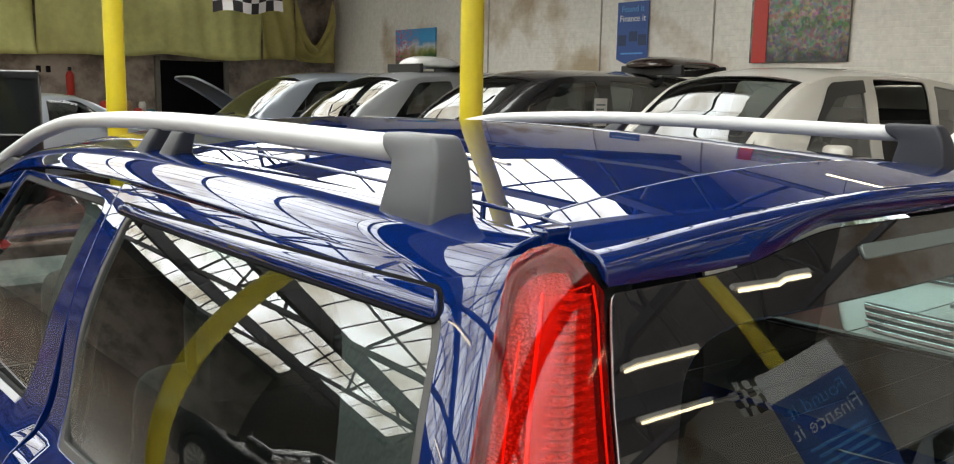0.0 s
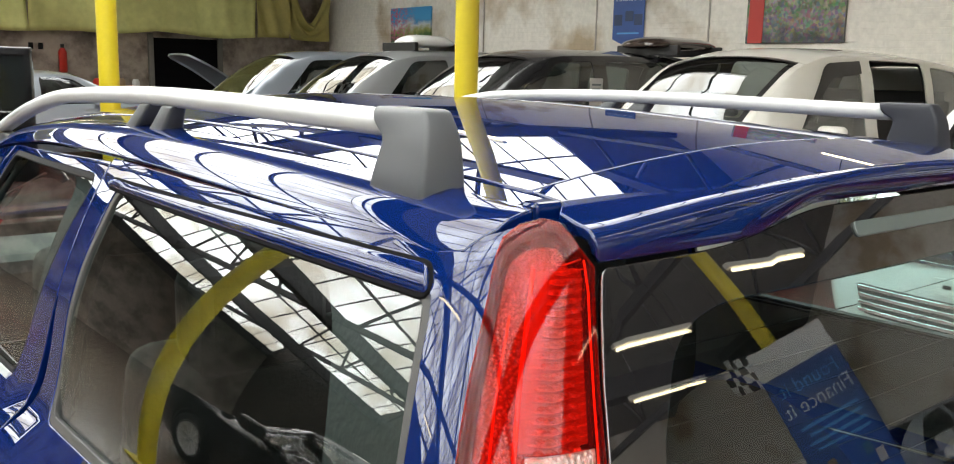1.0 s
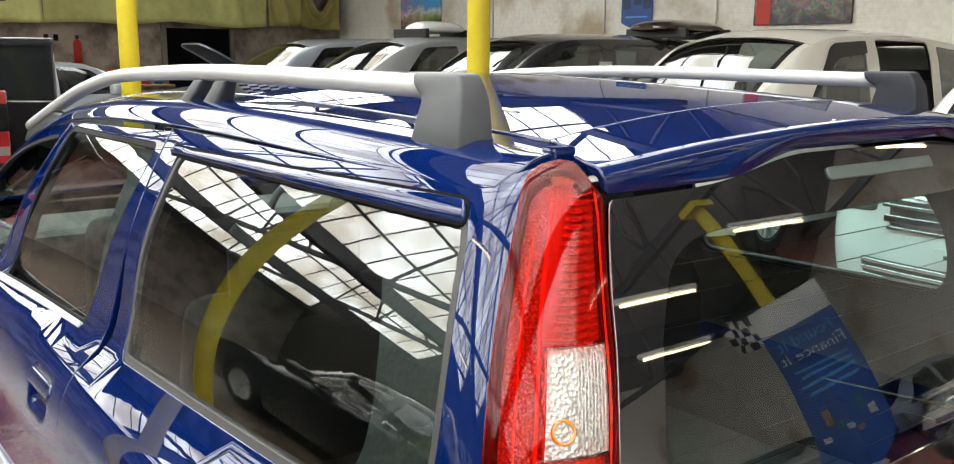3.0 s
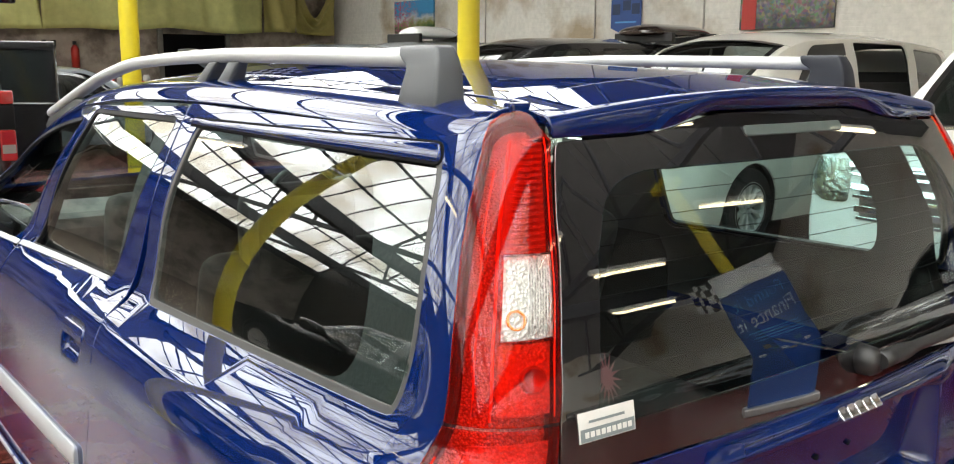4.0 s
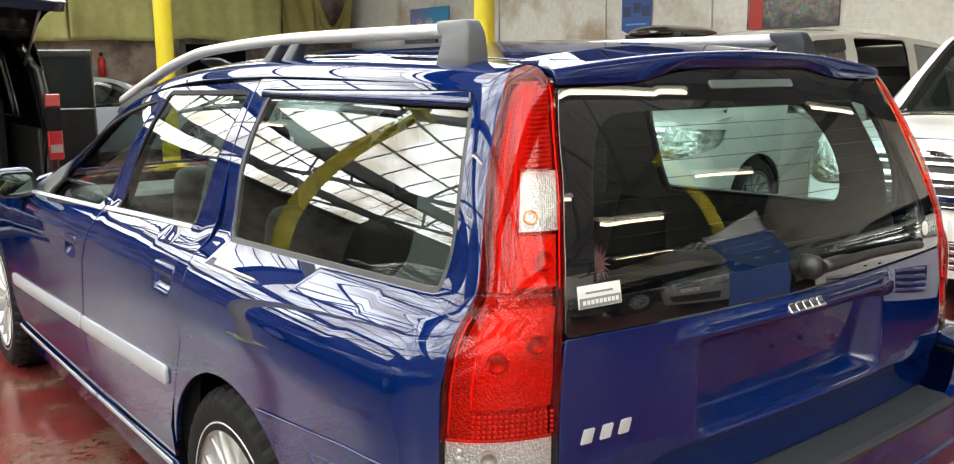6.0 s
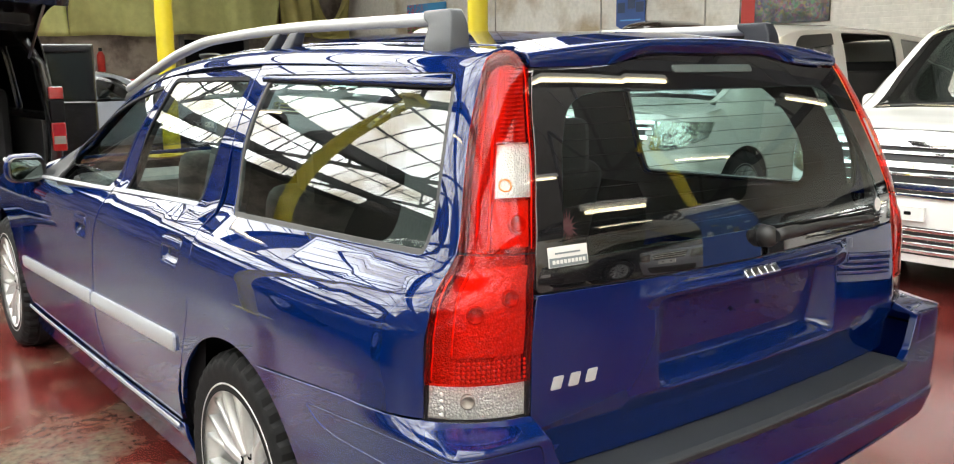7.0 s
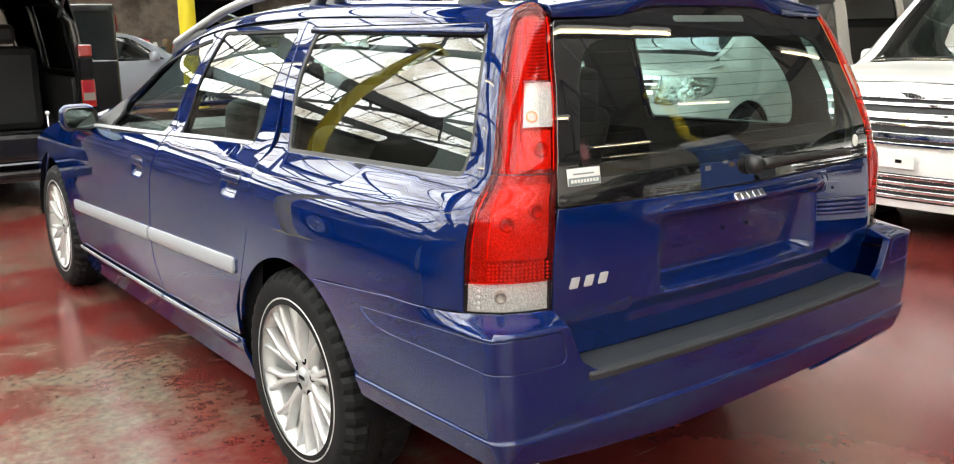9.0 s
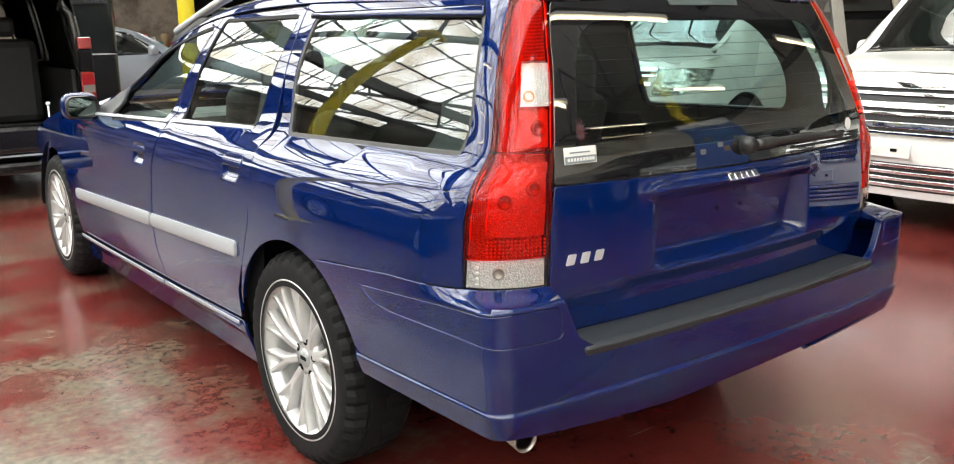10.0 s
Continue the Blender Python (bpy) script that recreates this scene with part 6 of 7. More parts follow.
# ---- parked vehicles ----
DARKGLASS = mat("dark_car_glass", (0.012, 0.015, 0.016), rough=0.02, coat=0.6, coat_rough=0.0, spec=0.8)
PANE = glass_mat("van_glass", (0.34, 0.40, 0.39), ior=1.75)
WHITEP = mat("white_car_paint", (0.80, 0.81, 0.80), rough=0.3, coat=1.0, spots=0.02, grain=3)
PEARL = mat("pearl_white_paint", (0.66, 0.645, 0.60), rough=0.32, coat=1.0, spots=0.03, grain=3)
BLACKP = mat("black_car_paint", (0.008, 0.008, 0.010), rough=0.25, coat=1.0)
SILVERP = mat("silver_car_paint", (0.42, 0.44, 0.46), rough=0.3, metal=0.4, coat=1.0)
SILVERB = mat("pale_blue_silver_paint", (0.33, 0.37, 0.42), rough=0.3, metal=0.4, coat=1.0)
LAMPGLASS = glass_mat("headlamp_lens", (0.9, 0.92, 0.9), ior=1.5)
LAMPBOWL = bulb_mat("headlamp_bowl", (0.75, 0.74, 0.68), 30, 0.5, metal=0.9, rough=0.15)
PLATEM = mat("blank_plate", (0.72, 0.72, 0.70), rough=0.5, spots=0.03, grain=50)


def vehicle(name, label, category, at, paint, L=4.8, W=0.87, tops=((0.0, 0.90), (0.12, 0.96), (0.4, 1.01), (0.75, 1.07), (1.15, 1.36), (1.65, 1.65), (2.1, 1.735), (3.2, 1.755), (4.5, 1.70), (4.8, 1.66)), belt=0.98, base=0.75, head=1.68, windows=((1.5, 2.45), (2.65, 3.7), (3.85, 4.6)), axle=(0.88, 3.75), rw=0.325, grille="bars", opened=None, mirror_white=False, low=0.19, visor=False, group=""):
    """A parked vehicle, nose at its origin and body along +y."""
    v = thing(name, label, category, at, group)
    top = easy(*tops)
    H = max(t[1] for t in tops)
    prof = easy((0.1, 0.93), (0.35, 0.985), (0.6, 1.0), (belt - 0.05, 0.985), (belt + 0.03, 0.955), (belt + 0.4 * (H - belt), 0.89), (H - 0.14, 0.80), (H - 0.03, 0.71), (H, 0.62))

    def hv(y, z):
        zt = np.maximum(top(y), belt + 0.03)
        zeta = np.where(z > belt, belt + (z - belt) * (H - belt) / (zt - belt), z)
        return W * (prof(np.minimum(zeta, H)) - 0.05 * np.clip((0.9 - y) / 0.9, 0, 1.2) ** 2 - 0.05 * np.clip((y - L + 0.9) / 0.9, 0, 1.2) ** 2)
    nose = easy((0.1, 0.09), (0.3, 0.03), (0.5, 0.0), (0.7, 0.015), (0.85, 0.05), (1.0, 0.13), (1.2, 0.3))
    skin, find = make_shell(hv, nose, flat_(0.34), flat_(0.30), 0.16, 1.0)
    sdv = lambda y, z: np.stack([-hv(y, z), y, z], 1)

    def ov(f, d):
        def g(a, b):
            a, b = np.asarray(a, float), np.asarray(b, float)
            e = 2e-3
            p = f(a, b)
            n_ = np.cross(f(a + e, b) - f(a - e, b), f(a, b + e) - f(a, b - e))
            n_ /= np.maximum(np.linalg.norm(n_, axis=1, keepdims=True), 1e-12)
            return p + n_ * np.sign(((p - np.array([0, L / 2, 0.6])) * n_).sum(1, keepdims=True)) * d
        return g
    cen = (0, L / 2, 0.6)

    def pn(nm, o_, f, m_, pr=v, st=0.1, both_=True, **kw):
        kw.setdefault("centre", cen)
        kw.setdefault("thick", 0.015)
        kw.setdefault("edge", 0.004)
        return [panel(nm, o_, f, m_, pr, step=st, side=s_, **kw) for s_ in ((1, -1) if both_ else (1,))]
    # body sides with arches and window openings
    GH = 0.86
    wins = []
    for a, b in windows:
        ta, tb = float(top(a)), float(top(b))
        za, zb_ = belt + (ta - belt) * GH, belt + (tb - belt) * GH
        first = a == windows[0][0]
        if first:
            am = a + 0.42 * (b - a)
            wins.append([(a - 0.18, belt + 0.02, 0.03), (am, belt + (float(top(am)) - belt) * GH, 0.1), (b, zb_, 0.06), (b, belt + 0.0, 0.04)])
        else:
            wins.append([(a, belt + 0.0, 0.05), (a, za, 0.06), (b - 0.04, zb_, 0.1), (b, belt + 0.0, 0.05)])
    if opened is not None:
        (a, b), o_ = windows[opened], wins[opened]
        wins[opened] = [(a, 0.36, 0.06), (a, o_[1][1] + 0.03, 0.06), (b, o_[2][1] + 0.03, 0.06), (b, 0.36, 0.06)]
        part("cabin_trim", boxes((W * 0.55, W * 0.74, a - 0.1, L - 0.25, 0.35, 1.30), (-W * 0.7, W * 0.7, L - 0.55, L - 0.3, 0.35, 1.4), bevel=0.03), FABRIC, v)
    y_end = L - 0.03
    ys_top = [y for y in np.linspace(0.42, y_end, 26)]
    ratio = 0.93
    upper = [(y, belt + (max(float(top(y)), belt + 0.03) - belt) * ratio if top(y) > belt + 0.06 else float(top(y)) - 0.025) for y in ys_top]
    lower_ = [(y_end, low + 0.12)]
    for ax in axle[::-1]:
        lower_ += [(ax + rw + 0.06, low)] + arc(ax, rw, rw + 0.045, 0 + 12, 180 - 12, 16) + [(ax - rw - 0.06, low)]
    side_o = upper + lower_ + [(0.42, low + 0.02)]
    side_o = [p for p in side_o if p[0] >= 0.419]
    body = pn("body_side", rounded(side_o, 0.10), sdv, paint, holes=[rounded(w_, 0.06) for w_ in wins], st=0.11)
    pn("inner_trim", rounded(side_o, 0.14), ov(sdv, -0.035), FABRIC, holes=[rounded(w_, 0.06) for w_ in wins], st=0.16, thick=0, flip=True)
    for i, w_ in enumerate(wins):
        if opened == i:
            continue
        for o_ in pn("side_window", rounded(w_, 0.06), ov(sdv, -0.006), PANE, st=0.12, thick=0):
            o_.visible_shadow = False
        if visor and i == 0:
            a, b = windows[0]
            zz = [belt + (float(top(y)) - belt) * GH for y in (a + 0.15, a + 0.42 * (b - a), b)]
            pn("door_visor", rounded([(a - 0.05, belt + 0.14), (a + 0.42 * (b - a), zz[1] + 0.01, 0.1), (b + 0.02, zz[2] + 0.01), (b, zz[2] - 0.09), (a + 0.48 * (b - a), zz[1] - 0.10, 0.1)], 0.06), ov(sdv, 0.012), BLACK, st=0.08, thick=0.01)
    # roof, windscreen, bonnet
    ex_ = lambda y: hv(y, belt + (np.maximum(top(y), belt + 0.03) - belt) * ratio) - 0.003
    ebon = lambda y: hv(y, np.minimum(top(y), belt)) - 0.02
    def cover(x, y):
        e_ = np.where(top(y) > belt + 0.06, ex_(y), ebon(y))
        zc = np.where(top(y) > belt + 0.06, belt + (top(y) - belt) * ratio, top(y) - 0.025)
        return np.stack([x, y, zc + (top(y) - zc + 0.02) * (1 - np.clip(np.abs(x) / e_, 0, 1.1) ** 2.6)], 1)
    kk = dict(both_=False, centre=(0, None, 0.2))
    edge_of = lambda y: float(ex_(np.array([y]))[0]) if top(y) > belt + 0.06 else float(ebon(np.array([y]))[0])
    yr = np.linspace(head, y_end, 14)
    pn("roof", rounded([(-edge_of(y), y) for y in yr] + [(edge_of(y), y) for y in yr[::-1]], 0.12), cover, paint, st=0.14, **kk)
    pn("headlining", rounded([(-edge_of(y) + 0.05, y) for y in yr] + [(edge_of(y) - 0.05, y) for y in yr[::-1]], 0.14), lambda x, y: cover(x, y) - np.array([0, 0, 0.035]), FABRIC, st=0.16, flip=True, both_=False, centre=(0, None, 0.2), thick=0)
    yw = np.linspace(base, head - 0.015, 8)
    inset = 0.055
    wso = [(-edge_of(y) + inset, y) for y in yw] + [(edge_of(y) - inset, y) for y in yw[::-1]]
    wsn = pn("windscreen", rounded(wso, 0.1), cover, PANE, st=0.12, thick=0, **kk)[0]
    wsn.visible_shadow = False
    yi = np.linspace(base + 0.06, head - 0.07, 8)
    wsi = [(-edge_of(y) + inset + 0.045, y) for y in yi] + [(edge_of(y) - inset - 0.045, y) for y in yi[::-1]]
    pn("windscreen_border", rounded(wso, 0.1), lambda x, y: cover(x, y) + np.array([0, 0, 0.002]), FRIT, wsn, st=0.12, thick=0, holes=[rounded(wsi, 0.1)], **{**kk, "label": "black border of the windscreen"})
    pn("windscreen_pillar", rounded([(-edge_of(y), y) for y in yw] + [(-edge_of(y) + inset - 0.004, y) for y in yw[::-1]], 0.1), cover, paint, st=0.1, centre=(0, None, 0.2))
    yb_ = np.linspace(0.16, base - 0.02, 8)
    pn("bonnet", rounded([(-edge_of(y) + (0.12 if y < 0.3 else 0.0), y) for y in yb_] + [(edge_of(y) - (0.12 if y < 0.3 else 0.0), y) for y in yb_[::-1]], 0.1), cover, paint, st=0.1, **kk)
    part("wiper", tube([(-0.5, base + 0.02, float(top(base)) + 0.015), (0.1, base + 0.05, float(top(base + 0.05)) + 0.03)], 0.008, 6), BLACK, v)
    # nose
    un = lambda x, z: find("x", x, z)
    nz = float(top(0.17)) - 0.01
    nose_o = [(find("y", 0.415, z), z) for z in np.linspace(low + 0.02, float(top(0.42)) - 0.03, 6)] + [(find("x", -0.5 * W, nz), nz), (1.0, nz + 0.012)]
    no = nose_o + [(2.0 - a, b) for a, b in nose_o[::-1]][1:] 
    nb = pn("front_bumper", rounded(no, 0.07), skin, paint, both_=False, st=0.07)[0]
    mz = lambda *rows: [(find("x", x, z), z, *r) for x, z, *r in rows]
    full = lambda rows: rows + [(2.0 - r[0], *r[1:]) for r in rows[::-1]]
    gz1 = nz - 0.05
    if grille == "bars":
        pn("grille", rounded(full(mz((-0.52 * W, gz1, 0.02), (-0.48 * W, gz1 - 0.30, 0.03))), 0.07), ov(skin, 0.004), BLACK, nb, both_=False, st=0.08)
        for k in range(6):
            z = gz1 - 0.005 - 0.058 * k
            th = 0.03 if k in (0, 2, 4) else 0.012
            pn("grille_bar", rounded(full(mz((-0.60 * W + 0.02 * k, z), (-0.60 * W + 0.02 * k, z - th))), 0.07), ov(skin, 0.022), CHROME, nb, both_=False, st=0.06, thick=0.02)
        pn("lower_grille", rounded(full(mz((-0.66 * W, 0.43, 0.02), (-0.62 * W, 0.27, 0.03))), 0.07), ov(skin, 0.004), BLACK, nb, both_=False, st=0.08)
        for k in range(4):
            z = 0.425 - 0.042 * k
            pn("grille_bar", rounded(full(mz((-0.64 * W, z), (-0.64 * W, z - 0.014))), 0.07), ov(skin, 0.016), CHROME, nb, both_=False, st=0.06, thick=0.014)
        lo_l, hi_l, xi = gz1 - 0.225, gz1 + 0.005, -0.60 * W
    else:
        pn("grille", rounded(full(mz((-0.40 * W, gz1, 0.02), (-0.34 * W, gz1 - 0.14, 0.03))), 0.06), ov(skin, 0.004), BLACK, nb, both_=False, st=0.08)
        for k in range(3):
            z = gz1 - 0.012 - 0.045 * k
            pn("grille_bar", rounded(full(mz((-0.385 * W + 0.01 * k, z), (-0.385 * W + 0.01 * k, z - 0.012))), 0.06), ov(skin, 0.012), CHROME, nb, both_=False, st=0.06, thick=0.012)
        pn("lower_grille", rounded(full(mz((-0.55 * W, 0.40, 0.02), (-0.5 * W, 0.26, 0.03))), 0.06), ov(skin, 0.004), BLACK, nb, both_=False, st=0.08)
        lo_l, hi_l, xi = gz1 - 0.16, gz1 + 0.0, -0.46 * W
    ho = rounded([(find("x", xi, hi_l), hi_l, 0.02), (find("x", xi + 0.02, lo_l), lo_l, 0.03), (find("x", xi - 0.16 * W, lo_l - 0.01), lo_l - 0.01, 0.03), (find("y", 0.36, lo_l + 0.10), lo_l + 0.10, 0.02), (find("y", 0.44, hi_l - 0.015), hi_l - 0.015, 0.02)], 0.05)
    for s_ in (1, -1):
        bowl = panel("headlamp", ho, ov(skin, 0.006), LAMPBOWL, nb, step=0.05, side=s_, centre=cen, label="clear headlamp")
        panel("headlamp_lens", ho, ov(skin, 0.02), LAMPGLASS, bowl, step=0.06, side=s_, centre=cen, thick=0.008)
    pl = part("number_plate", boxes((-0.165, 0.165, -0.035, -0.02, 0.47, 0.555), bevel=0.003), PLATEM, nb, "blank white number plate")
    for x in (-0.09, 0.07):
        part("plate_fixing", boxes((x - 0.02, x + 0.02, -0.04, -0.0355, 0.505, 0.525), bevel=0.001), DARK, pl)
    # tail end, floor and dark inside
    sheet("tail", lambda a, b: np.stack([(2 * a - 1) * hv(np.full_like(a, y_end - 0.03), low + 0.1 + b * (float(top(y_end)) - low - 0.13)), y_end + 0.04 * (1 - (2 * a - 1) ** 2), low + 0.1 + b * (float(top(y_end)) - low - 0.13)], 1), 9, 9, paint, v)
    part("floor_pan", boxes((-W + 0.10, W - 0.10, 0.35, L - 0.2, low + 0.02, low + 0.22), bevel=0.02), DARK, v)
    part("dashboard", boxes((-W + 0.12, W - 0.12, base + 0.1, base + 0.55, 0.6, belt + 0.01), bevel=0.05), BLACK, v)
    for y in ((base + 1.25, base + 2.2) if L > 4.6 else (base + 1.15,)):
        for x in (-0.38, 0.38):
            s_ = part("seat", seat(0.24, 0, 0.38, 10, 0.66), FABRIC, v)
            s_.data.transform(Matrix.Translation((x, y, 0)) @ pose(0, 0, 0, 0, 0, 180))
            hb = bmesh.new()
            box(hb, x - 0.12, x + 0.12, y + 0.10, y + 0.20, min(1.14, H - 0.33), min(1.32, H - 0.16), 0.04, 2)
            part("headrest", hb, FABRIC, s_)
    # mirrors and wheels
    for s_ in (-1, 1):
        bm = bmesh.new()
        yy = windows[0][0] + 0.05
        xm = float(hv(np.array([yy]), np.array([belt]))[0])
        box(bm, s_ * (xm + 0.03) if s_ > 0 else -(xm + 0.25), (xm + 0.25) if s_ > 0 else -(xm + 0.03), yy - 0.06, yy + 0.07, belt + 0.0, belt + 0.16, 0.045, 3)
        box(bm, *sorted((s_ * (xm - 0.05), s_ * (xm + 0.06))), yy - 0.03, yy + 0.03, belt + 0.01, belt + 0.05, 0.01, 1)
        for f_ in bm.faces:
            f_.smooth = True
        part("door_mirror", bm, paint, v)
        for ax in axle:
            wheel_parts(v, s_ * (W - 0.115), ax, rw, s_, r_t=rw, r_r=0.205, wide=0.105, spokes=10)
    for s_ in (-1, 1):
        for ax in axle:
            hb = spin([(-0.30, 0.0), (-0.30, rw + 0.05), (0.06, rw + 0.05)], 24, "x")
            hb2 = hb
            bmesh.ops.transform(hb2, matrix=Matrix.Translation((s_ * (W - 0.12), ax, rw)) @ (pose(0, 0, 0) if s_ > 0 else pose(0, 0, 0, 0, 0, 180)), verts=hb2.verts)
            part("wheel_housing", hb2, DARK, v)
    return v


def facing_west(x, y, turn=0.0):
    """Nose at (x, y), facing -X."""
    return pose(x, y, 0, 0, 0, -90 + turn)


vehicle("people_carrier", "white people carrier with a wide chrome grille", "van", facing_west(3.38, 1.56), WHITEP, W=0.90, low=0.2, group="row of vans")
vehicle("people_carrier", "pearl white people carrier with its sliding door open", "van", facing_west(3.85, 4.45, 2), PEARL, W=0.88, opened=1, visor=True, group="row of vans")
vehicle("people_carrier", "black people carrier with a sale sheet in its window", "van", facing_west(3.75, 7.55), BLACKP, W=0.87, group="row of vans")
vehicle("people_carrier", "silver people carrier with a clean bonnet", "van", facing_west(3.75, 10.2), SILVERP, W=0.86, grille="small", group="row of vans")
vehicle("people_carrier", "pale blue-silver people carrier among the row", "van", facing_west(3.75, 12.9), SILVERB, W=0.86, grille="small", group="row of vans")
vehicle("people_carrier", "white people carrier beyond the blue estate car", "van", facing_west(3.5, -1.35), WHITEP, W=0.88, group="row of vans")
SALOON = dict(L=4.6, W=0.87, tops=((0.0, 0.70), (0.12, 0.76), (0.6, 0.86), (1.25, 0.95), (1.7, 1.22), (2.05, 1.39), (2.5, 1.43), (3.2, 1.40), (3.7, 1.22), (4.05, 1.06), (4.5, 1.02), (4.6, 0.98)), belt=0.90, base=1.25, head=2.05, windows=((1.75, 2.55), (2.65, 3.45)), axle=(0.85, 3.55), rw=0.32, grille="small")
vehicle("saloon_car", "black saloon car with bright alloy wheels", "car", pose(-4.6, 6.3, 0, 0, 0, 180), BLACKP, **SALOON)
vehicle("saloon_car", "dark saloon car parked by the wall", "car", pose(-7.0, 5.2, 0, 0, 0, 180), BLACKP, **SALOON)
vehicle("saloon_car", "silver saloon car parked near the end wall", "car", pose(4.75, 14.7, 0, 0, 0, 90), SILVERB, **{**SALOON, "tops": ((0.0, 0.68), (0.12, 0.74), (0.6, 0.83), (1.25, 0.92), (1.7, 1.17), (2.05, 1.32), (2.5, 1.36), (3.2, 1.33), (3.7, 1.17), (4.05, 1.02), (4.5, 0.98), (4.6, 0.94)), "belt": 0.88})
vehicle("saloon_car", "silver saloon car with a small grille", "car", facing_west(3.9, -4.2), SILVERB, **SALOON)
vehicle("saloon_car", "black saloon car at the end of the row", "car", facing_west(3.6, -6.8), BLACKP, **SALOON)
vehicle("saloon_car", "white saloon car parked behind", "car", pose(-4.4, -0.6, 0, 0, 0, 180), WHITEP, **SALOON)

# ---- black van with its tail open, beside the front of the blue car ----
REDLENS = mat("dark_red_lens", (0.34, 0.014, 0.012), rough=0.12, coat=1.0, spots=0.15, grain=90)


def black_van():
    v = thing("black_van", "black van with its tailgate raised and an empty dark load space", "van", pose(-0.85, 6.40, 0))
    Wv, Hv, Lv = 0.92, 1.80, 4.6
    prof = easy((0.2, 0.97), (0.5, 1.0), (0.95, 0.99), (1.3, 0.945), (1.65, 0.86), (1.78, 0.74))
    hw = lambda y, z: Wv * prof(z) - 0.05 * np.clip((0.2 - y) / 0.2, 0, 1) ** 2
    sidef = lambda y, z: np.stack([-hw(y, z), y, z], 1)
    cen = (0, 2.3, 0.8)
    wv = [rounded([(0.35, 1.0, 0.05), (0.45, 1.55, 0.1), (1.45, 1.57, 0.06), (1.45, 1.0, 0.05)], 0.08), rounded([(1.65, 1.0, 0.05), (1.65, 1.57, 0.06), (2.75, 1.56, 0.06), (2.75, 1.0, 0.05)], 0.08)]
    so = [(0.04, 0.42), (0.0, 0.8), (0.06, 1.4), (0.18, 1.74), (3.0, 1.76), (3.9, 1.2), (4.5, 0.95), (4.6, 0.5), (4.5, 0.25)] + [(4.35, 0.25)] + arc(3.95, 0.33, 0.38, 10, 170, 12) + [(3.5, 0.22), (1.45, 0.22)] + arc(1.0, 0.33, 0.38, 10, 170, 12) + [(0.55, 0.3)]
    for s_ in (1, -1):
        panel("body_side", rounded(so, 0.1), sidef, BLACKP, v, step=0.11, side=s_, centre=cen, holes=wv)
        for w_ in wv:
            o_ = panel("side_window", w_, lambda y, z: sidef(y, z) + np.array([0.005, 0, 0]), DARKGLASS, v, step=0.12, thick=0, side=s_, centre=cen)
        # frame of the tail opening and the tall lamps in it
        fr = tube([(-s_ * 0.80, 0.05, 0.45), (-s_ * 0.84, 0.03, 0.9), (-s_ * 0.78, 0.10, 1.4), (-s_ * 0.66, 0.2, 1.68)], 0.05, 8)
        part("tail_frame", fr, BLACKP, v)
        for z0, z1, m_ in ((1.138, 1.232, REDLENS), (0.966, 1.134, SEAL), (0.746, 0.962, REDLENS)):
            bm = boxes((-0.905 if s_ > 0 else 0.80, -0.80 if s_ > 0 else 0.905, -0.035, 0.05, z0, z1), bevel=0.012)
            part("tail_lamp", bm, m_, v, "red tail lamp")
        lens_ = boxes((-0.895 if s_ > 0 else 0.81, -0.81 if s_ > 0 else 0.895, -0.041, -0.036, 0.80, 0.86), bevel=0.002)
        part("lamp_lens", lens_, SOCKET, v)
        for ax in (1.0, 3.95):
            wheel_parts(v, s_ * 0.80, ax, 0.325, s_, r_t=0.325, r_r=0.205, wide=0.105, spokes=10)
    part("roof", boxes((-0.74, 0.74, 0.12, 3.1, 1.755, 1.80), bevel=0.02), BLACKP, v)
    # load floor near-black: the load space's shade is put into the colour
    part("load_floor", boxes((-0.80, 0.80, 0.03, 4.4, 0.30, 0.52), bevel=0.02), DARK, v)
    part("rear_bumper", boxes((-0.90, 0.90, -0.10, 0.14, 0.36, 0.58), bevel=0.04), BLACKP, v)
    part("bumper_strip", boxes((-0.90, 0.90, -0.085, 0.1, 0.205, 0.30), bevel=0.03), BLACKP, v)
    part("chrome_strip", boxes((-0.86, 0.86, -0.106, -0.095, 0.345, 0.358), bevel=0.002), MOULD, v)
    part("side_lining", boxes((-0.80, -0.76, 0.1, 4.2, 0.5, 0.98), (0.76, 0.80, 0.1, 4.2, 0.5, 0.98), bevel=0.01), FABRIC, v)
    # bulkhead and headlining added in near-black, so the load space reads as shaded
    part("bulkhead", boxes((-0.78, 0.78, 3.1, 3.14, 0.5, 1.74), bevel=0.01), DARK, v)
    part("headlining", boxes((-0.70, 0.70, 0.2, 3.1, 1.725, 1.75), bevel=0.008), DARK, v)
    for x in (-0.4, 0.4):
        s_ = part("folded_seat", boxes((x - 0.28, x + 0.28, 0.75, 1.05, 0.52, 1.22), bevel=0.07), FABRIC, v)
        part("headrest", boxes((x - 0.13, x + 0.13, 0.8, 0.9, 1.24, 1.40), bevel=0.04), FABRIC, s_)
    # raised tailgate: a curved panel with a dark window, held out over the opening
    up = lambda a, b: np.stack([a, 0.16 - 1.02 * b, 1.80 + 0.14 * b - 0.10 * (2 * b - 1) ** 2 + 0.03 * (1 - (a / 0.75) ** 2)], 1)
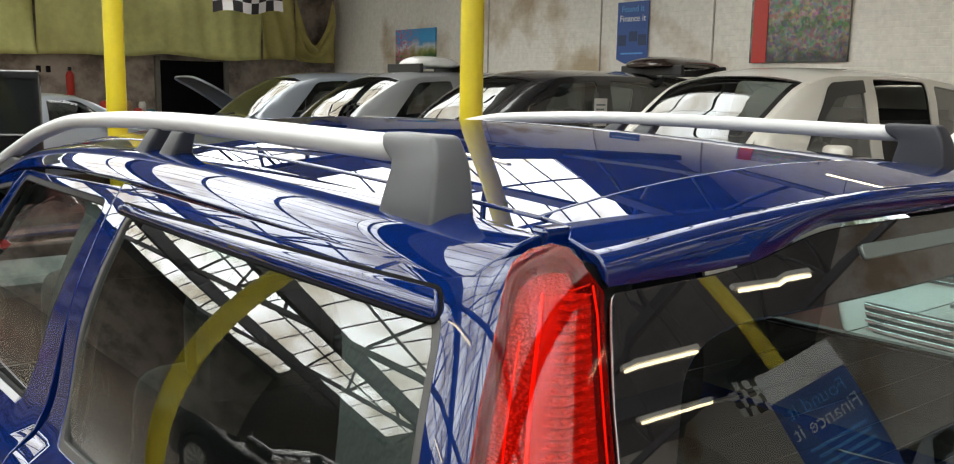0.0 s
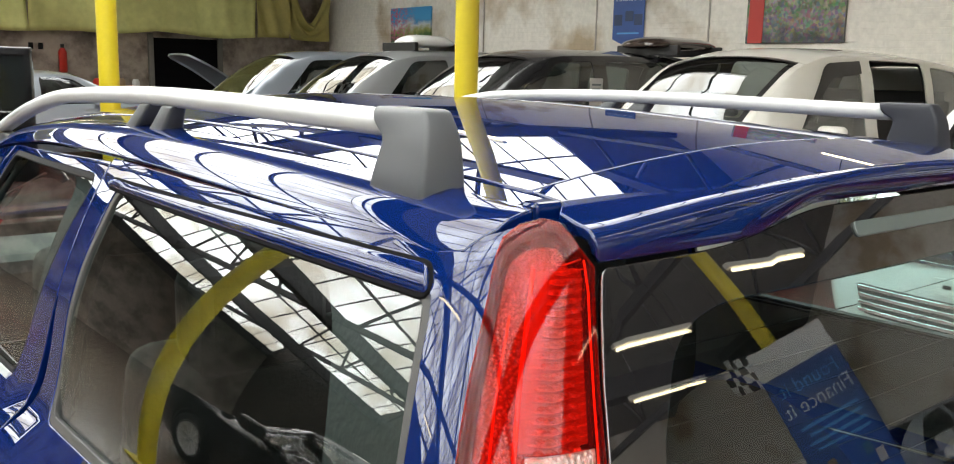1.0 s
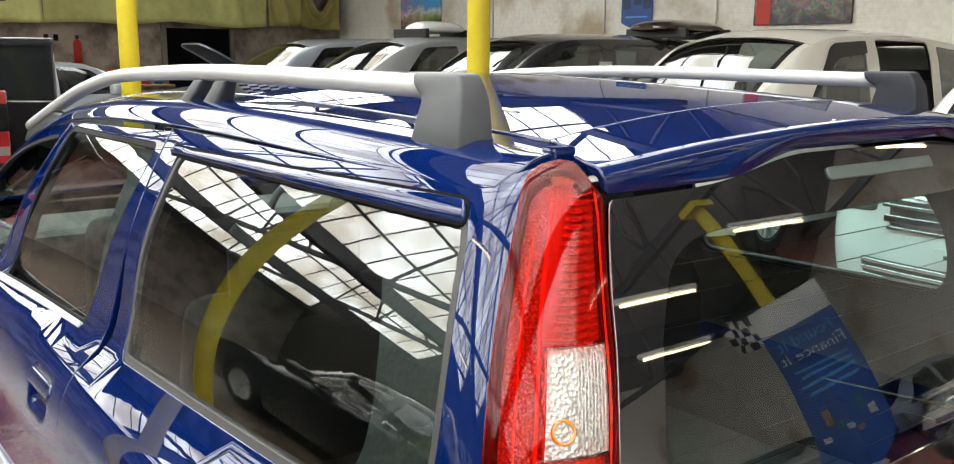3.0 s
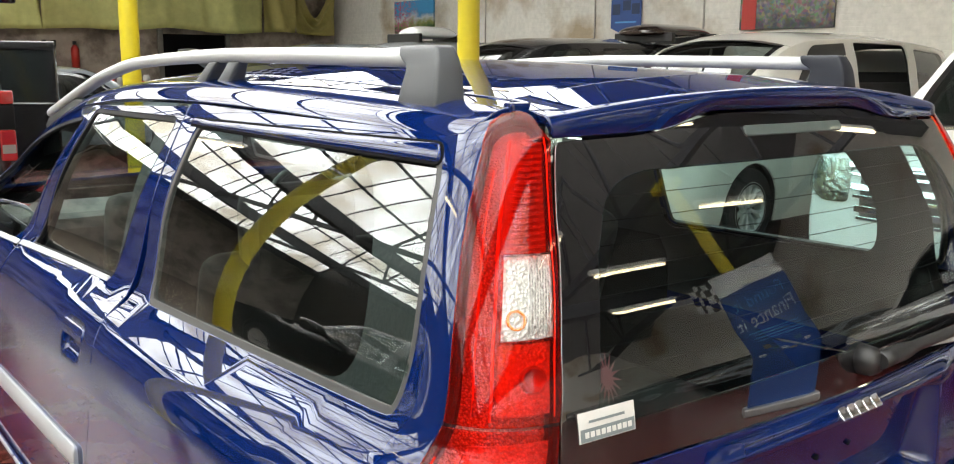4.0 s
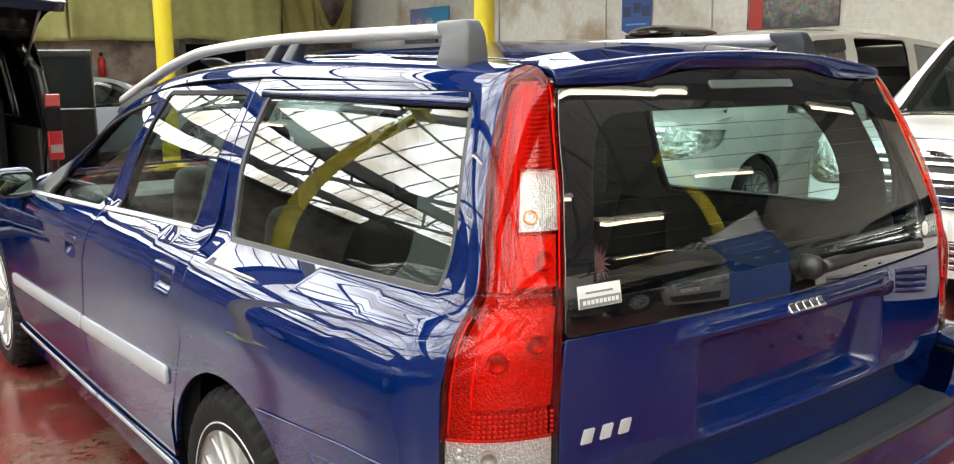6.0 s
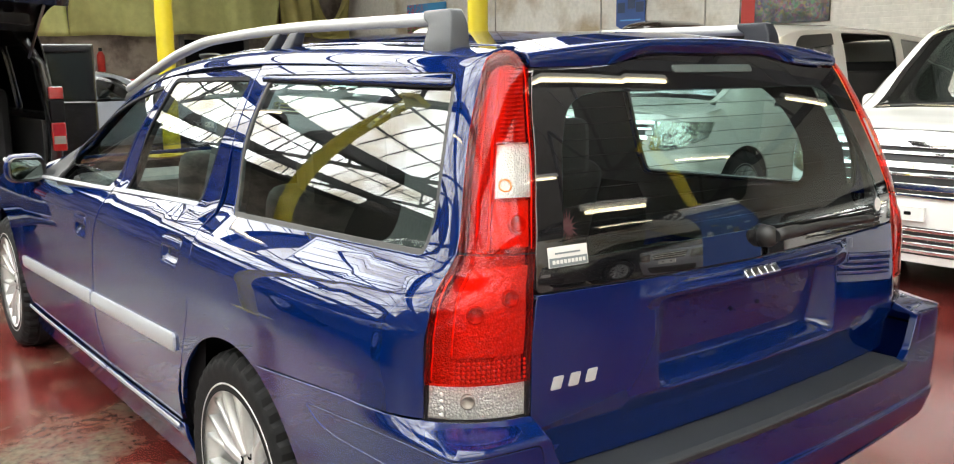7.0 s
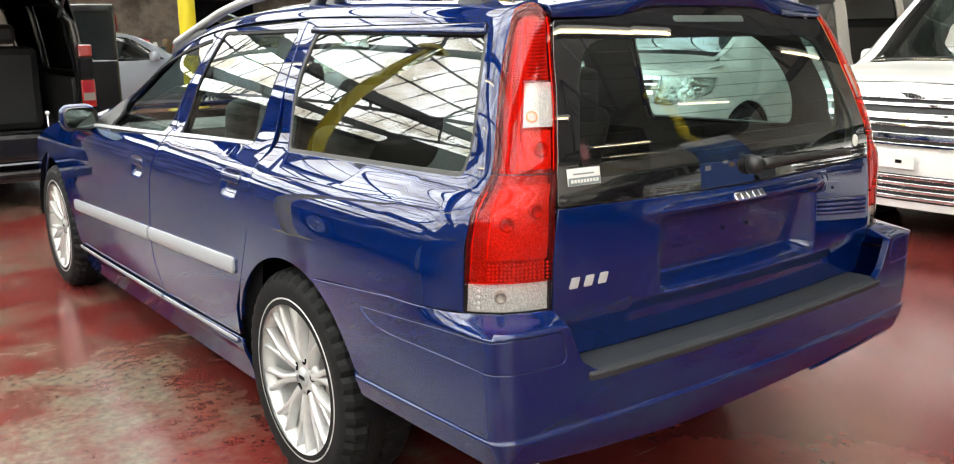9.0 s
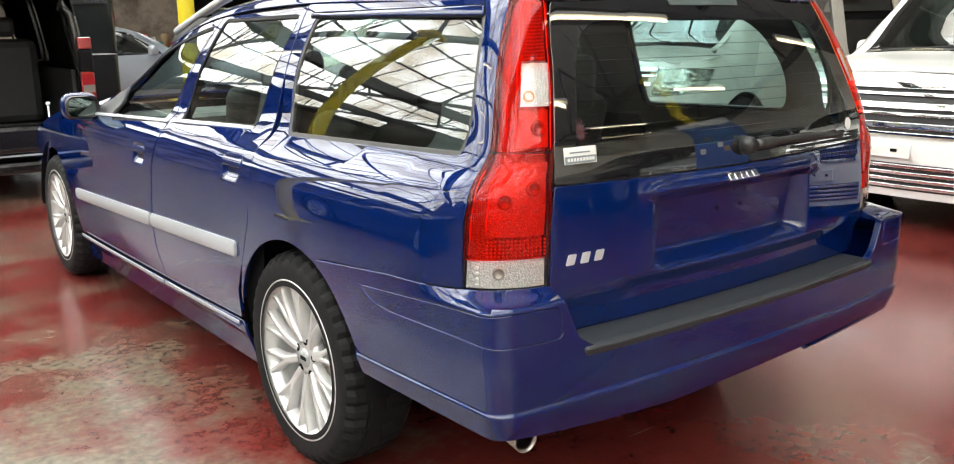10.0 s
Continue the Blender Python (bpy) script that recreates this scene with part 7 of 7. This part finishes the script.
    gate = panel("tailgate", rounded([(-0.78, 0.0, 0.05), (0.78, 0.0, 0.05), (0.82, 1.0, 0.12), (-0.82, 1.0, 0.12)], 0.08), up, BLACKP, v, step=0.1, thick=0.07, edge=0.01, centre=(0, None, 1.0))
    panel("tailgate_window", rounded([(-0.6, 0.1, 0.05), (0.6, 0.1, 0.05), (0.64, 0.55, 0.08), (-0.64, 0.55, 0.08)], 0.08), lambda a, b: up(a, b) + np.array([0, 0, 0.006]), DARKGLASS, gate, step=0.1, thick=0.004, centre=(0, None, 1.0))
    for x in (-0.72, 0.72):
        part("gas_strut", tube([(x, 0.12, 1.45), (x * 1.02, -0.42, 1.80)], 0.011, 8), STEEL, v)
    swing = pose(0.93, 2.75, 0, 0, 0, 62)
    door = part("open_door", boxes((0.0, 0.05, -0.95, 0.0, 0.40, 1.05), bevel=0.015), BLACKP, v)
    door.data.transform(swing)
    for row in ((0.0, 0.05, -0.95, -0.88, 1.05, 1.60), (0.0, 0.05, -0.07, 0.0, 1.05, 1.60), (0.0, 0.05, -0.95, 0.0, 1.54, 1.62)):
        fr_ = part("door_frame", boxes(row, bevel=0.012), BLACKP, door)
        fr_.data.transform(swing)
    pn_ = part("door_window", boxes((0.02, 0.026, -0.89, -0.06, 1.04, 1.55), bevel=0.001), DARKGLASS, door)
    pn_.data.transform(swing)
    return v


black_van()

# ---- the far end: open bonnet car, boxes, shelf, dark doorway, roof boxes ----
hood = vehicle("hatchback_car", "grey hatchback car with its bonnet propped open", "car", facing_west(5.3, 16.4), SILVERB, **{**SALOON, "L": 4.1})
panel("raised_bonnet", rounded([(-0.65, 0.0, 0.1), (0.65, 0.0, 0.1), (0.6, 1.0, 0.2), (-0.6, 1.0, 0.2)], 0.08), lambda a, b: np.stack([a, 1.05 - 1.2 * b, 0.93 + 0.72 * b + 0.05 * (1 - a * a) + 0.05 * np.sin(math.pi * b)], 1), SILVERB, hood, step=0.1, thick=0.04, edge=0.01, centre=(0, 1.5, 0.4))
part("bonnet_stay", tube([(0.55, 0.5, 0.82), (0.5, 0.62, 1.28)], 0.008, 6), STEEL, hood)
CARD = mat("brown_card", (0.34, 0.24, 0.14), rough=0.8, spots=0.15, grain=20)
TEALP = mat("teal_plastic", (0.05, 0.16, 0.2), rough=0.5, spots=0.1, grain=20)
# no opening is cut: a near-black slab stands for the shade inside the doorway
doorway = structure("door_1", boxes((5.35, 6.7, Y1 - 0.05, Y1 - 0.004, 0.0, 2.02), bevel=0.01), DARK, "dark open store doorway in the end wall", "doorway")
part("door_frame", boxes((5.25, 5.35, Y1 - 0.10, Y1 - 0.004, 0, 2.1), (6.7, 6.8, Y1 - 0.10, Y1 - 0.004, 0, 2.1), bevel=0.01), mat("grey_timber", (0.2, 0.19, 0.17), rough=0.7, spots=0.2, grain=15), doorway)
bench = thing("workbench", "cluttered workbench with a wooden top against the wall", "bench", pose(4.45, Y1 - 0.5, 0))
part("worktop", boxes((-0.75, 0.75, -0.35, 0.35, 0.86, 0.91), bevel=0.006), CARD, bench)
for x in (-0.68, 0.68):
    for y in (-0.28, 0.28):
        part("leg", boxes((x - 0.03, x + 0.03, y - 0.03, y + 0.03, 0, 0.86), bevel=0.004), CARD, bench)
rnd = random.Random(4)
for k in range(9):
    w_, h_ = rnd.uniform(0.08, 0.18), rnd.uniform(0.12, 0.34)
    x = 3.85 + k * 0.145
    b_ = part("can", spin([(0, 0), (0, w_ / 2), (h_ * 0.86, w_ / 2), (h_ * 0.9, w_ * 0.38), (h_, w_ * 0.36), (h_, 0)], 16, "z", pose(x, Y1 - 0.5 + rnd.uniform(-0.15, 0.15), 0.91)), (TEALP, CARD, REDPAINT, PAPER)[k % 4], None)
    tagged(b_, "paint or oil can standing on the workbench", "can", "cans on the bench")
bx = tagged(part("card_box", boxes((4.0, 4.7, Y1 - 0.75, Y1 - 0.25, 0.0, 0.42), bevel=0.01), CARD, None), "brown cardboard box under the workbench", "box")
tagged(part("wall_switch", boxes((3.05, 3.13, Y1 - 0.05, Y1 - 0.003, 1.72, 1.84), bevel=0.006), SEAL, None), "dark switch box on the end wall", "switch")
tagged(part("wall_switch", boxes((3.22, 3.30, Y1 - 0.05, Y1 - 0.003, 1.72, 1.84), bevel=0.006), SEAL, None), "dark switch box on the end wall", "switch")
ext = thing("fire_extinguisher", "red fire extinguisher hung on the end wall", "extinguisher", pose(3.62, Y1 - 0.1, 1.30))
part("cylinder", spin([(0, 0), (0, 0.075), (0.38, 0.075), (0.45, 0.04), (0.47, 0.0)], 20, "z"), REDPAINT, ext)
part("valve", boxes((-0.03, 0.03, -0.03, 0.03, 0.46, 0.53), bevel=0.008), BLACK, ext)
part("bracket", boxes((-0.03, 0.03, 0.06, 0.098, 0.1, 0.3), bevel=0.002), STEEL, ext)
# roof boxes standing on the vans
def roof_box(x, y, z, l_, w_, h_, m_, label):
    bm = bmesh.new()
    rows = []
    for a in np.linspace(-1, 1, 15):
        r = max(0.05, (1 - abs(a) ** 4)) ** 0.5
        rows.append([bm.verts.new((a * l_ / 2, w_ / 2 * (0.35 + 0.65 * r) * math.cos(t), h_ * 0.25 + h_ / 2 * r * (math.sin(t) if math.sin(t) > 0 else math.sin(t) * 0.5) * (1.25 if math.sin(t) > 0 else 1))) for t in np.linspace(0, 2 * math.pi, 20, endpoint=False)])
    for r_, q_ in zip(rows, rows[1:]):
        for i in range(20):
            bm.faces.new((r_[i], r_[(i + 1) % 20], q_[(i + 1) % 20], q_[i])).smooth = True
    bm.faces.new(rows[0]), bm.faces.new(rows[-1][::-1])
    bmesh.ops.recalc_face_normals(bm, faces=bm.faces)
    bt_ = thing("roof_box", label, "roof box", pose(x, y, z))
    part("lid", bm, m_, bt_)
    for dx in (-0.4, 0.4):
        part("crossbar", boxes((dx - 0.03, dx + 0.03, -w_ / 2 - 0.1, w_ / 2 + 0.1, -0.06, 0.06), bevel=0.01), BLACK, bt_)


roof_box(7.85, 7.15, 1.79, 1.3, 0.75, 0.20, mat("glossy_brown_box", (0.035, 0.022, 0.018), rough=0.2, coat=1), "dark glossy roof box strapped on the black people carrier")
roof_box(6.3, 10.2, 1.80, 0.8, 0.6, 0.2, WHITEP, "white roof box on the silver people carrier")
# sale sheets inside windows
for x, y, z in ((6.15, 6.735, 1.30),):
    sh = tagged(part("sale_sheet", boxes((x - 0.1, x + 0.1, y - 0.004, y, z - 0.15, z + 0.15), bevel=0.0005), PAPER, None), "white printed sale sheet stuck in a van window", "sheet")
    for k in range(4):
        part("print_bar", boxes((x - 0.07, x + 0.07 - 0.02 * k, y - 0.006, y - 0.0045, z + 0.07 - 0.05 * k, z + 0.09 - 0.05 * k), bevel=0), PRINT, sh)

# ---- behind the camera: roll-up banner, flag on the wall, picture boards ----
roll = thing("roll_up_banner", "tall blue and white roll-up finance banner on a stand", "banner", pose(2.63, -2.05, 0, 0, 0, 42))
part("cloth", boxes((-0.27, 0.27, -0.004, 0.004, 0.08, 2.10), bevel=0.001), DEEPBLUE, roll)
part("head_band", boxes((-0.27, 0.27, 0.0045, 0.007, 1.90, 2.10), bevel=0.0005), PRINTWHITE, roll)
part("base", boxes((-0.30, 0.30, -0.1, 0.1, 0.0, 0.085), bevel=0.015), ALLOY, roll)
part("pole", tube([(0, -0.02, 0.08), (0, -0.02, 2.10)], 0.012, 8), ALLOY, roll)
fw = pose(0, 0, 0, 90, 0, 180)
words("Found it", 0.125, Matrix.Translation((0.0, 0.009, 1.76)) @ fw, PALEBLUE, roll)
words("Finance it", 0.125, Matrix.Translation((0.0, 0.009, 1.64)) @ fw, PRINTWHITE, roll)
for k in range(4):
    part("print_bar", boxes((-0.20 + 0.03 * (k % 2), 0.20, 0.0045, 0.007, 1.54 - 0.055 * k, 1.562 - 0.055 * k), bevel=0.0005), PALEBLUE, roll)
for k in range(7):
    part("print_patch", boxes((-0.22 + 0.06 * k, -0.165 + 0.06 * k, 0.0045, 0.007, 0.95 + 0.08 * ((k * 3) % 4), 1.04 + 0.08 * ((k * 3) % 4)), bevel=0.001), (PAPER, CARD, TEALP)[k % 3], roll)
bm = bmesh.new()
nx, nz = 6, 4
vs = [[bm.verts.new((4.0 + 0.095 * i, -4.0 + 0.03 * math.sin(1.3 * i + 0.4 * j), 2.74 - 0.095 * j)) for j in range(nz + 1)] for i in range(nx + 1)]
for i in range(nx):
    for j in range(nz):
        q = bm.faces.new((vs[i][j], vs[i + 1][j], vs[i + 1][j + 1], vs[i][j + 1]))
        q.material_index = (i + j) % 2
wf = part("chequered_flag", bm, [bpy.data.materials["flag_black"], bpy.data.materials["flag_white"]], None)
wf.modifiers.new("thickness", "SOLIDIFY").thickness = 0.004
tagged(wf, "small black and white chequered flag hung from the roof", "flag")
for x in (4.0, 4.57):
    part("flag_cord", tube([(x, -4.0, 2.735), (x, -4.0, roof_over(-4.0))], 0.003, 5), TRUSS, wf)
